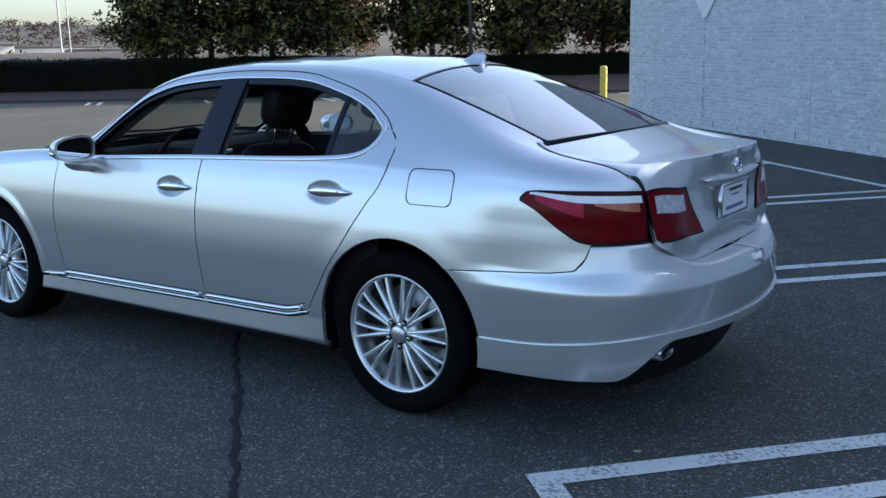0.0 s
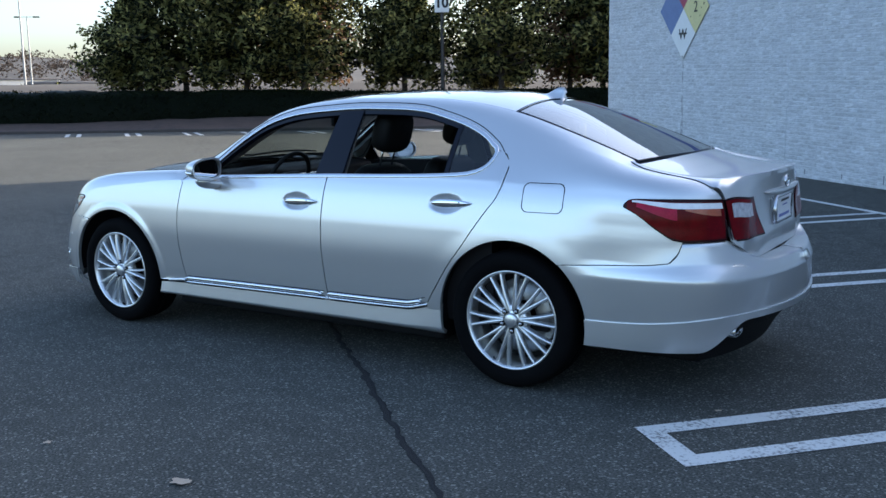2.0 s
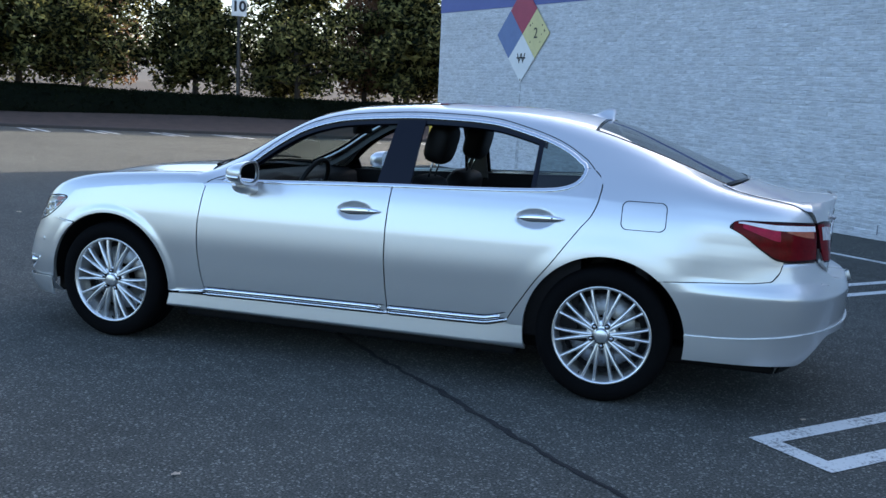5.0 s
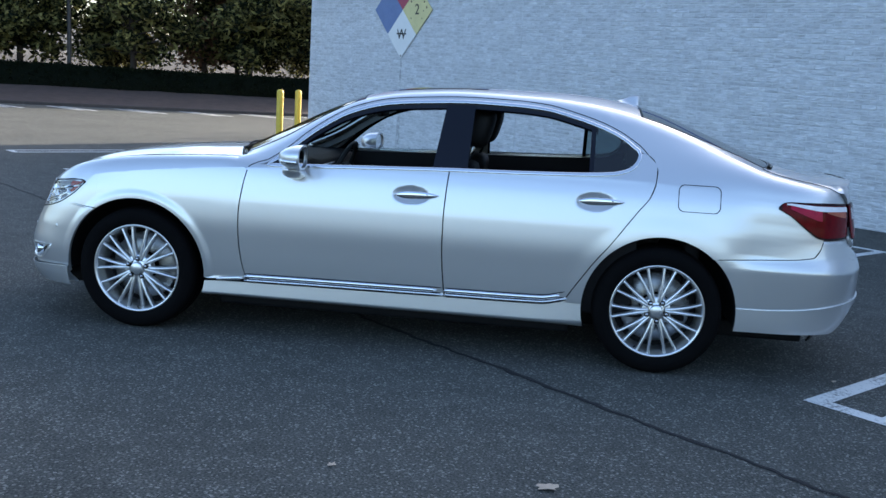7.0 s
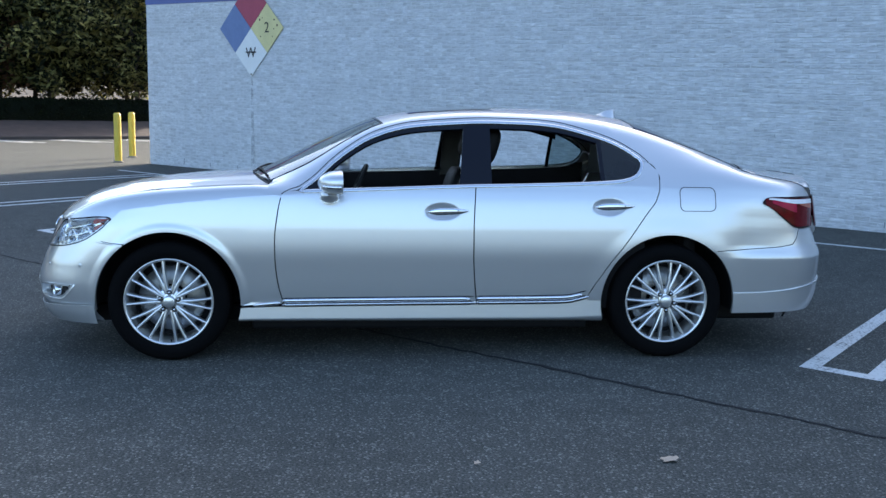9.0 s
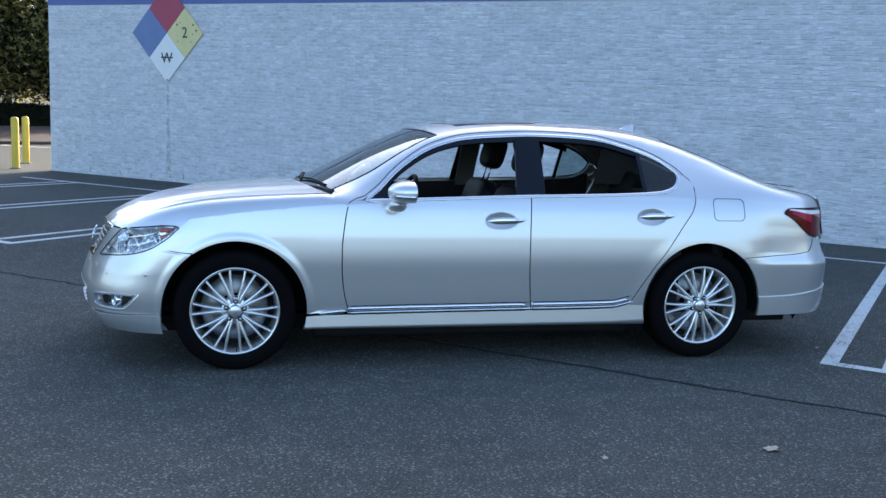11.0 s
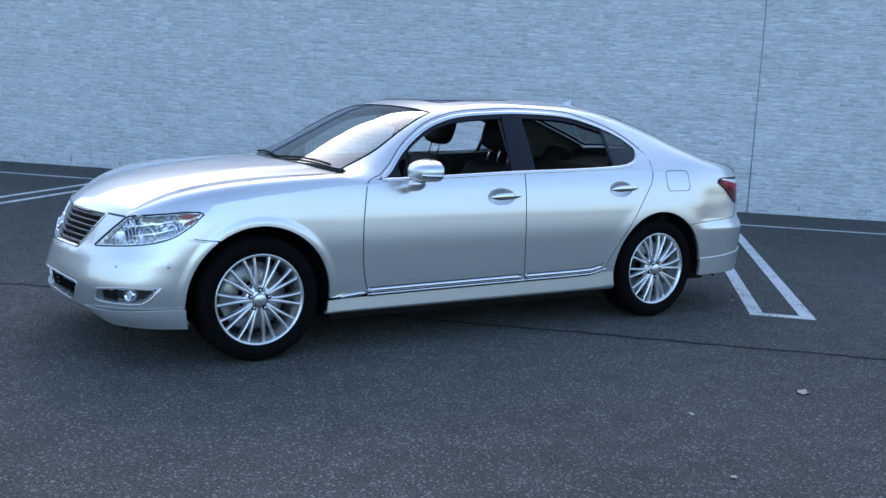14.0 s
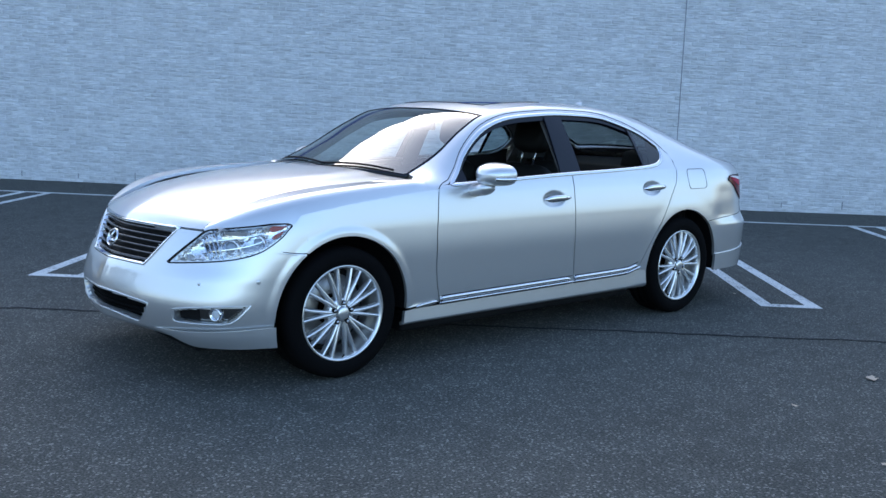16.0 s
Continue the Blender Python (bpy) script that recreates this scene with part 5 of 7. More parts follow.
def make_headlamp_shell(proud, bowl, trim=0.0):
    def make(bm, side):
        def fn(u, v):
            x = LX0 + 0.002 + (LX1 - LX0 - 0.004) * u
            a, b = float(lamp_lo(x)) + trim, float(lamp_hi(x)) - trim
            z = a + (max(b, a + 0.001) - a) * v
            y = float(lower_y(x, z))
            k = bowl * (math.sin(math.pi * min(max(u, 0), 1)) * math.sin(math.pi * v)) ** 0.5 if bowl else 0
            return (x - proud * 0.6 + k * 0.8, side * (y + proud - k * 0.55), z)
        grid(bm, fn, 60, 20)
    return make


def lamp_rim(bm, side):
    pts = [(x, float(lamp_lo(x))) for x in np.linspace(LX0 + 0.001, LX1 - 0.001, 48)] + [(x, float(lamp_hi(x))) for x in np.linspace(LX1 - 0.001, LX0 + 0.001, 48)]
    R = []
    for i, (x, z) in enumerate(pts):
        xc, zc = -2.02, 0.73
        t = Vector((pts[(i + 1) % len(pts)][0] - pts[i - 1][0], pts[(i + 1) % len(pts)][1] - pts[i - 1][1])).normalized()
        nr = Vector((t.y, -t.x))
        row = []
        for f, h in ((0.003, -0.006), (0.0025, 0.001), (-0.003, 0.002), (-0.005, -0.008)):
            xx, zz = x + nr.x * f, z + nr.y * f
            row.append(bm.verts.new((xx - h * 0.6, side * (float(lower_y(xx, zz)) + h), zz)))
        R.append(row)
    grid_faces(bm, R, wrap=True)


for side in (-1, 1):
    bm = bmesh.new()
    make_headlamp_shell(0.0, 0.055)(bm, side)
    lamp = part("headlamp", finish(bm, CENTRE, 0), REFLECTOR, car, "clear headlamp with projectors and an amber corner")
    bm = bmesh.new()
    lamp_rim(bm, side)
    part("seal", finish(bm, CENTRE, 0), DARK, lamp)
    bm = bmesh.new()
    make_headlamp_shell(0.003, 0.0, 0.004)(bm, side)
    part("lens", finish(bm, CENTRE, 0), CLEARLENS, lamp, "clear lens").visible_shadow = False
    # projectors in bright housings, set back along the lamp
    for cx, cz, r in ((-2.075, 0.706, 0.046), (-1.972, 0.738, 0.042)):
        y = float(lower_y(cx, cz))
        m = Matrix.Translation((cx + 0.035, side * (y - 0.055), cz)) @ Vector((-0.80, side * 0.60, 0.02)).to_track_quat("Z", "Y").to_matrix().to_4x4()
        bm = bmesh.new()
        lathe(bm, [(r * 1.16, -0.03), (r * 1.16, 0.020), (r * 1.06, 0.026), (r * 0.84, 0.012)], 28, m)
        pj = part("projector", bm, CHROME, lamp, "round projector in a bright ring")
        bm = bmesh.new()
        lathe(bm, [(0.001, 0.024), (r * 0.35, 0.021), (r * 0.65, 0.012), (r * 0.86, -0.004)], 24, m)
        part("bulb_lens", bm, plain("projector_glass", (0.30, 0.34, 0.40), 0.03, var=0.02, coat=1.0), pj)
        for lo, hi in ((1.02, 1.12), (-1.12, -1.02)):
            bm = bmesh.new()
            box(bm, (-r * 1.3, r * lo, -0.03), (r * 1.3, r * hi, 0.022), 0.002, m)
            part("housing", bm, SATIN, pj)
    for x0, x1, f0, f1 in ((-1.905, -1.812, 0.56, 0.93), (-1.900, -1.845, 0.14, 0.40)):
        bm = bmesh.new()

        def amber(u, v):
            x = x0 + (x1 - x0) * u
            a, b = float(lamp_lo(x)) + 0.005, float(lamp_hi(x)) - 0.005
            k = math.sqrt(max(1 - (2 * u - 1) ** 4, 0.02))
            f = (f0 + f1) / 2 + (f1 - f0) * (v - 0.5) * k
            z = a + (b - a) * f
            return (x, side * (float(lower_y(x, z)) - 0.006), z)
        grid(bm, amber, 16, 6)
        part("side_marker", finish(bm, CENTRE, 0.004), AMBER, lamp, "reddish amber side marker")
    # upright bright ribs beside the inner projector
    for k in range(4):
        bm = bmesh.new()

        def rib(u, v):
            x = -2.150 + 0.014 * k
            a, b = float(lamp_lo(x)) + 0.012, float(lamp_hi(x)) - 0.012
            z = a + (b - a) * u
            return (x + 0.022 * v, side * (float(lower_y(x, z)) - 0.010 - 0.045 * v), z)
        grid(bm, rib, 8, 2)
        part("rib", finish(bm, CENTRE, 0.004), CHROME, lamp)
    # inner brows: two bright shelves across the bowl
    for f, w in ((0.30, 0.010), (0.62, 0.012)):
        bm = bmesh.new()

        def shelf(u, v):
            x = -2.16 + 0.24 * u
            a, b = float(lamp_lo(x)), float(lamp_hi(x))
            z = a + (b - a) * f
            return (x + 0.03 * v, side * (float(lower_y(x, z)) - 0.020 - 0.045 * v), z - w * v)
        grid(bm, shelf, 10, 2)
        part("brow", finish(bm, CENTRE, 0.004), CHROME, lamp)

# grille
bm = bmesh.new()
grid(bm, lambda u, v: nose_at((-1 + 2 * u) * (grille_w(0.59 + 0.21 * v)), 0.59 + 0.21 * v, -0.045), 24, 8)
grille = part("grille", finish(bm, CENTRE, 0), DARK, car, "dark radiator grille with horizontal bars in a bright frame")
for k in range(6):
    z = 0.622 + 0.0295 * k
    bm = bmesh.new()
    R = []
    for i in range(31):
        n = -1 + 2 * i / 30
        row = []
        for dz, pr in ((-0.006, -0.03), (-0.005, -0.012), (0.003, -0.007), (0.006, -0.012), (0.006, -0.03)):
            row.append(bm.verts.new(nose_at(n * (grille_w(z) - 0.012), z + dz, pr)))
        R.append(row)
    grid_faces(bm, R)
    part("grille_bar", finish(bm, CENTRE, 0), plain("dark_chrome", (0.11, 0.11, 0.115), 0.25, 1.0, var=0.03), grille)


def grille_frame(bm):
    loop = [(-1 + 2 * i / 20, 0.798) for i in range(21)] + [(1, 0.798 - 0.2 * i / 8) for i in range(1, 9)] + [(1 - 2 * i / 20, 0.598) for i in range(1, 21)] + [(-1, 0.598 + 0.2 * i / 8) for i in range(1, 8)]
    R = []
    for n, z in loop:
        row = []
        for k, pr in ((0.003, -0.004), (0.002, 0.004), (-0.006, 0.005), (-0.010, -0.02)):
            y = n * grille_w(z) + (k if n > 0.99 else -k if n < -0.99 else 0)
            zz = z + (k if z > 0.79 else -k if z < 0.605 else 0)
            row.append(bm.verts.new(nose_at(y, zz, pr)))
        R.append(row)
    grid_faces(bm, R, wrap=True)


bm = bmesh.new()
grille_frame(bm)
part("grille_frame", finish(bm, CENTRE, 0), CHROME, grille, "bright chrome frame")


def badge(parent, centre, facing, up, w, h):
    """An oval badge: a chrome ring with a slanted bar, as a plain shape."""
    f, u = Vector(facing).normalized(), Vector(up).normalized()
    r = u.cross(f)
    bm = bmesh.new()
    R = []
    for i in range(40):
        a = 2 * math.pi * i / 40
        row = []
        for s, d in ((1.0, 0), (0.96, 0.006), (0.84, 0.006), (0.80, 0)):
            row.append(bm.verts.new(Vector(centre) + r * math.cos(a) * w * s + u * math.sin(a) * h * s + f * d))
        R.append(row)
    grid_faces(bm, R, wrap=True)
    for pts in (((-0.15, 0.78), (0.12, 0.78), (-0.34, -0.28), (-0.58, -0.28)), ((-0.58, -0.42), (-0.46, -0.18), (0.66, -0.18), (0.78, -0.42))):
        vs = [bm.verts.new(Vector(centre) + r * a * w + u * b * h + f * 0.005) for a, b in pts]
        ws = [bm.verts.new(Vector(centre) + r * a * w + u * b * h) for a, b in pts]
        bm.faces.new(vs)
        for i in range(4):
            bm.faces.new((vs[i], ws[i], ws[(i + 1) % 4], vs[(i + 1) % 4]))
    return part("badge", finish(bm, Vector(centre) - f, 0), CHROME, parent, "oval chrome badge")


badge(grille, nose_at(0, 0.70, 0.022), (-1, 0, 0.40), (0.40, 0, 1), 0.060, 0.050)


# lower intake and fog lamps
def nose_rim(bm, loop, side, wide=0.012):
    """A rolled rim round an opening of the nose."""
    n = len(loop)
    area = sum(a[0] * b[1] - b[0] * a[1] for a, b in zip(loop, loop[1:] + loop[:1]))
    sg = 1 if area > 0 else -1
    R = []
    for i, (y, z) in enumerate(loop):
        (ya, za), (yb, zb) = loop[i - 1], loop[(i + 1) % n]
        t = Vector((yb - ya, zb - za)).normalized()
        o = Vector((t.y, -t.x)) * sg
        R.append([bm.verts.new(nose_at(side * (y + o.x * k), z + o.y * k, pr)) for k, pr in ((wide, -0.001), (wide * 0.6, 0.003), (0.0, 0.002), (-0.005, -0.006), (-0.006, -0.05))])
    grid_faces(bm, R, wrap=True)


def refine(loop, step=0.02):
    out = []
    for (y0, z0), (y1, z1) in zip(loop, loop[1:] + loop[:1]):
        n = max(1, int(math.hypot(y1 - y0, z1 - z0) / step))
        out += [(y0 + (y1 - y0) * k / n, z0 + (z1 - z0) * k / n) for k in range(n)]
    return out


bm = bmesh.new()
grid(bm, lambda u, v: nose_at((-1 + 2 * u) * 0.46, 0.295 + 0.160 * v, -0.06), 24, 6)
intake = part("lower_intake", finish(bm, CENTRE, 0), RUBBER, car, "black lower air intake")
bm = bmesh.new()
nose_rim(bm, refine(INTAKE_LOOP), 1, 0.007)
part("intake_rim", finish(bm, CENTRE, 0), PAINT, intake)
for k in range(4):
    z = 0.345 + 0.024 * k
    bm = bmesh.new()
    R = [[bm.verts.new(nose_at((-1 + 2 * i / 20) * (0.33 + 0.7 * (z - 0.33)), z + dz, pr)) for dz, pr in ((-0.003, -0.048), (-0.003, -0.032), (0.003, -0.032), (0.003, -0.048))] for i in range(21)]
    grid_faces(bm, R)
    part("intake_bar", finish(bm, CENTRE, 0), RUBBER, intake)
for side in (-1, 1):
    bm = bmesh.new()

    def duct(u, v):
        return nose_at(side * (0.57 + 0.315 * u), 0.338 + 0.12 * v, -0.05)
    grid(bm, duct, 12, 4)
    fog = part("fog_lamp", finish(bm, CENTRE, 0), DARK, car, "round fog lamp in a dark duct")
    bm = bmesh.new()
    nose_rim(bm, refine(FOG_LOOP), side, 0.006)
    part("duct_rim", finish(bm, CENTRE, 0), PAINT, fog)
    bm = bmesh.new()
    grid(bm, lambda u, v: nose_at(side * (0.715 + 0.150 * u), 0.354 + (0.080 + 0.012 * u) * v, -0.026), 8, 4)
    part("bezel", finish(bm, CENTRE, 0.01), plain("dark_bezel", (0.16, 0.165, 0.17), 0.2, 1.0, var=0.1), fog, "bright fog lamp bezel")
    p = nose_at(side * 0.785, 0.402, -0.022)
    q = nose_at(side * 0.785, 0.402, 1.0) - p
    m = Matrix.Translation(p) @ (q.normalized() + Vector((-0.5, 0, 0))).to_track_quat("Z", "Y").to_matrix().to_4x4()
    bm = bmesh.new()
    lathe(bm, [(0.001, 0.002), (0.016, 0.004), (0.026, 0.014), (0.030, 0.018), (0.034, 0.014), (0.034, -0.02)], 20, m)
    part("bowl", bm, CHROME, fog, "bright fog lamp bowl")
    bm = bmesh.new()
    lathe(bm, [(0.001, 0.006), (0.020, 0.009), (0.021, 0.004)], 16, m)
    part("glass", bm, plain("fog_glass", (0.55, 0.58, 0.62), 0.05, var=0.1, coat=1.0), fog)


def skirt_patch(kind, z0, z1, out, u0):
    """A body-coloured skirt standing proud of the bumper's foot."""
    pt, wx, sg_x = (nose_pt, WF, -1) if kind == "front" else (tail_pt, WR, 1)

    def make(bm, side):
        def fn(n, v):
            u = u0 + (1 - u0) * abs(n)
            z = z0(u) + (z1(u) - z0(u)) * v
            p1 = (nose_phi if kind == "front" else tail_phi)(arch_x(wx, max(z, 0.2), sg_x) + sg_x * 0.002, z)
            phi = max(p1 * u, 1e-6)
            x, y = pt(phi, z)
            xa, ya = pt(max(phi - 0.012, 0), z)
            xb, yb = pt(phi + 0.012, z)
            nr = Vector((abs(yb - ya) * sg_x, abs(xb - xa), 0)).normalized()
            k = out + max(float(side_y(0.41)) - float(side_y(z)), 0.0) * 0.8
            if kind == "front":
                k = k * smooth01(0.34, 0.60, u) - 0.006 * (1 - smooth01(0.36, 0.46, u))
            return (x + nr.x * k, math.copysign(y + nr.y * k, n), z)
        if u0 == 0:
            for a in (-1, 1):
                grid(bm, lambda u, v: fn(a * max(u, 1e-7), v), 70, 9)
        else:
            grid(bm, lambda u, v: fn(side * max(u, 1e-7), v), 60, 9)
    return make


both("front_skirt", skirt_patch("front", lambda u: 0.284 - 0.058 * smooth01(0.42, 0.62, u), lambda u: 0.296 + 0.037 * smooth01(0.3, 1, u), 0.013, 0.36), PAINT, label="body-coloured front lip spoiler", depth=0.005)
simple("rear_skirt", skirt_patch("rear", lambda u: 0.284 + 0.142 * smooth01(0.56, 0.36, u), skirt_top, 0.010, 0), PAINT, "body-coloured rear skirt")

# ---------------------------------------------------------------- the car: tail
tl_lo = curve((0.0, 0.955), (0.12, 0.925), (0.35, 0.845), (0.5, 0.805), (0.62, 0.798), (1.0, 0.800))
tl_hi = curve((0.0, 0.968), (0.05, 0.990), (0.15, 0.996), (0.5, 0.996), (1.0, 0.990))


def tail_lamp_patch(u0, u1, f0, f1, proud, wedge=0.0):
    def make(bm, side):
        def fn(u, v):
            w = u0 + (u1 - u0) * u
            a, b = float(tl_lo(w)), float(tl_hi(w))
            g = 1 - wedge * (1 - u) ** 1.5
            z = a + (b - a) * (f1 - (f1 - f0) * (1 - v) * g)
            pa, pb = tail_phi(2.068, z), tail_phi(tail_x_of(0.668, z), z)
            x, y = tail_pt(pa + (pb - pa) * w, z)
            n = Vector((smooth01(0.2, 1.0, w) * 0.9, 1, 0)).normalized()
            return (x + n.x * proud, side * (y + n.y * proud), z)
        grid(bm, fn, 40, 16)
    return make


for side in (-1, 1):
    bm = bmesh.new()
    tail_lamp_patch(0, 1, 0, 1, 0.006)(bm, side)
    tl = part("tail_lamp", finish(bm, CENTRE, 0.03), LAMPEDGE, car, "red tail lamp with a clear upper band and a dark edge")
    bm = bmesh.new()
    tail_lamp_patch(0.035, 0.985, 0.055, 0.93, 0.0072)(bm, side)
    part("red_lens", finish(bm, CENTRE, 0.004), REDLENS, tl, "deep red lens")
    bm = bmesh.new()
    tail_lamp_patch(0.085, 0.975, 0.775, 0.91, 0.0092)(bm, side)
    part("clear_band", finish(bm, CENTRE, 0.004), plain("clear_band_lens", (0.86, 0.84, 0.86), 0.15, var=0.15, scale=40, coat=0.4), tl, "clear white band")
    bm = bmesh.new()
    tail_lamp_patch(0.13, 0.52, 0.50, 0.775, 0.0085)(bm, side)
    part("upper_lens", finish(bm, CENTRE, 0.004), plain("bright_red_lens", (0.40, 0.012, 0.045), 0.12, var=0.35, scale=20, spec=0.15), tl, "brighter red upper lens")
    bm = bmesh.new()
    tail_lamp_patch(0.60, 0.95, 0.60, 0.785, 0.0085, 0.75)(bm, side)
    part("turn_lens", finish(bm, CENTRE, 0.004), plain("orange_lens", (0.42, 0.10, 0.05), 0.2, var=0.35, scale=24, coat=0.2), tl, "orange turn signal lens")


def face_pt(y, z, proud=0.0):
    """On the trunk's rear face at y and z."""
    lo, hi = 0.0, 0.555
    for _ in range(22):
        s = (lo + hi) / 2
        zt, zb = rim_pt(s).z, float(foot_at[2](s))
        v = min(max((zt - z) / (zt - zb), 0), 1)
        if lid_pt(s, v).y < abs(y):
            lo = s
        else:
            hi = s
    return lid_pt(s, v, -1 if y < 0 else 1, proud)


for side in (-1, 1):
    bm = bmesh.new()

    def inner(u, v):
        z = 0.792 + (0.984 - 0.792) * v
        ya, yb = 0.672 - 0.010 * (1 - v), 0.335 + 0.125 * v
        return face_pt(side * (ya + (yb - ya) * u), z, 0.007)
    grid(bm, inner, 16, 10)
    tl = part("trunk_lamp", finish(bm, CENTRE, 0.02), LAMPEDGE, TRUNK, "red lamp on the trunk lid")
    bm = bmesh.new()

    def red(u, v):
        z = 0.800 + (0.974 - 0.800) * v
        ya, yb = 0.664 - 0.010 * (1 - v), 0.350 + 0.118 * v
        return face_pt(side * (ya + (yb - ya) * u), z, 0.0085)
    grid(bm, red, 16, 8)
    part("red_lens", finish(bm, CENTRE, 0.004), REDLENS, tl, "deep red lens")
    bm = bmesh.new()

    def clear(u, v):
        z = 0.895 + 0.062 * v
        ya, yb = 0.640, 0.470 + 0.024 * v
        return face_pt(side * (ya + (yb - ya) * u), z, 0.0105)
    grid(bm, clear, 10, 4)
    part("reversing_lens", finish(bm, CENTRE, 0.004), plain("clear_rev_lens", (0.44, 0.43, 0.46), 0.15, var=0.5, scale=45, coat=0.4), tl, "clear reversing lens")

# the seam between the door frames and the roof rail
for side in (-1, 1):
    bm = bmesh.new()
    pts = [p_side(x, z, side, 0.0004) for x, z in ((-0.836, 0.985), (-0.815, 1.000), (-0.785, 1.014))]
    pts += [p_side(x, float(win_top(x)) + 0.026, side, 0.0004) for x in np.linspace(-0.735, 1.25, 60)]
    pts += [p_side(x, z, side, 0.0004) for x, z in ((1.29, 1.262), (1.33, 1.236), (1.36, 1.208), (1.376, 1.190))]
    tube(bm, pts, 0.0026, 6)
    part("frame_seam", bm, DARK, QUARTERS[0 if side < 0 else 1])

# seams of the lid and of the bumper on the rear flanks
for side in (-1, 1):
    pts = [lid_pt(k, 1.0, side, 0.001) for k in np.linspace(1.0, 0.50, 40)]
    bm = bmesh.new()
    tube(bm, pts, 0.0019, 6)
    part("lid_seam", bm, DARK, QUARTERS[0 if side < 0 else 1])
    bm = bmesh.new()
    tube(bm, [p_side(x, seam_z(x), side, 0.0004) for x in np.concatenate((np.linspace(1.778, 2.28, 26), np.linspace(2.29, 2.344, 12)))], 0.0026, 6)
    part("bumper_seam", bm, DARK, QUARTERS[0 if side < 0 else 1])

# plate, its recess, garnish and badge
bm = bmesh.new()
grid(bm, lambda u, v: face_pt(-0.155 + 0.31 * u, 0.83 + 0.118 * v, 0.012), 8, 4)
plate = part("licence_plate", finish(bm, CENTRE, 0.008), PLATE, TRUNK, "white dealer plate with blurred print")
for y0, y1, z0, z1, mt in ((-0.085, 0.085, 0.922, 0.934, INK), (-0.05, 0.05, 0.900, 0.907, PLATEBLUE), (-0.11, 0.11, 0.846, 0.860, PLATEBLUE)):
    bm = bmesh.new()
    grid(bm, lambda u, v: face_pt(y0 + (y1 - y0) * u, z0 + (z1 - z0) * v, 0.0145), 4, 2)
    part("print_bar", finish(bm, CENTRE, 0), mt, plate)
bm = bmesh.new()
loop = [(-0.165, 0.822), (0.165, 0.822), (0.165, 0.956), (-0.165, 0.956)]
R = []
for i, (y, z) in enumerate(loop):
    sy, sz = math.copysign(1, y), 1 if z > 0.9 else -1
    R.append([bm.verts.new(face_pt(y + sy * a, z + sz * a, h)) for a, h in ((0.006, 0.0), (0.004, 0.016), (-0.008, 0.017), (-0.010, 0.008))])
grid_faces(bm, R, wrap=True)
part("plate_frame", finish(bm, CENTRE, 0), SATIN, plate, "thin grey plate frame")
bm = bmesh.new()
R = []
for i in range(31):
    n = -1 + 2 * i / 30
    w = 0.013 * (1 - abs(n) ** 6) + 0.003
    R.append([bm.verts.new(face_pt(n * 0.33, 0.978 + 0.012 * abs(n) ** 2 + dz * w, pr)) for dz, pr in ((-1, 0.0), (-0.8, 0.018), (0.3, 0.024), (1, 0.010), (1, 0.0))])
grid_faces(bm, R)
part("garnish", finish(bm, CENTRE, 0), PAINT, TRUNK, "slim garnish above the plate")
for side in (-1, 1):
    bm = bmesh.new()
    grid(bm, lambda u, v: face_pt(side * (0.175 + (0.02 + 0.03 * v) * u + 0.012 * v), 0.835 + 0.125 * v, 0.006), 3, 6)
    part("plate_cheek", finish(bm, CENTRE, 0.004), SATIN, TRUNK, "bright cheek beside the plate")
badge(TRUNK, face_pt(0, 1.022, 0.006), (1, 0, 0.05), (-0.05, 0, 1), 0.043, 0.034)
for k, (y0, w) in enumerate(((0.40, 0.035), (0.445, 0.03), (0.48, 0.05))):
    bm = bmesh.new()
    grid(bm, lambda u, v: face_pt(y0 + w * u, 1.005 + 0.026 * v, 0.004), 3, 2)
    part("script_bar", finish(bm, CENTRE, 0.003), CHROME, TRUNK)

# dark valance between the exhausts, and their tips
bm = bmesh.new()


def valance(u, v):
    y = (-1 + 2 * u) * 0.66
    z = 0.20 + 0.25 * v
    return (tail_x_of(y, max(z, 0.30)) - 0.03 - 0.14 * (1 - v), y, z)


grid(bm, valance, 20, 6)
part("valance", finish(bm, CENTRE, 0.01), DARK, car, "black lower rear valance")
for side in (-1, 1):
    bm = bmesh.new()
    R = []
    for i in range(28):
        a = 2 * math.pi * i / 28
        c, s = math.copysign(abs(math.cos(a)) ** 0.6, math.cos(a)), math.copysign(abs(math.sin(a)) ** 0.6, math.sin(a))
        R.append([bm.verts.new((x, side * (0.55 + c * w), 0.350 + s * h)) for x, w, h in ((2.28, 0.060, 0.024), (2.515, 0.068, 0.029), (2.53, 0.066, 0.027), (2.53, 0.058, 0.020), (2.40, 0.055, 0.018))])
    grid_faces(bm, R, wrap=True)
    part("exhaust_tip", finish(bm, (2.4, side * 0.55, 0.350), 0), SATIN, car, "flattened chrome exhaust tip")

# ---------------------------------------------------------------- the car: wheels
NUTSTEEL = plain("nut_steel", (0.45, 0.46, 0.48), 0.25, 1.0, var=0.1)


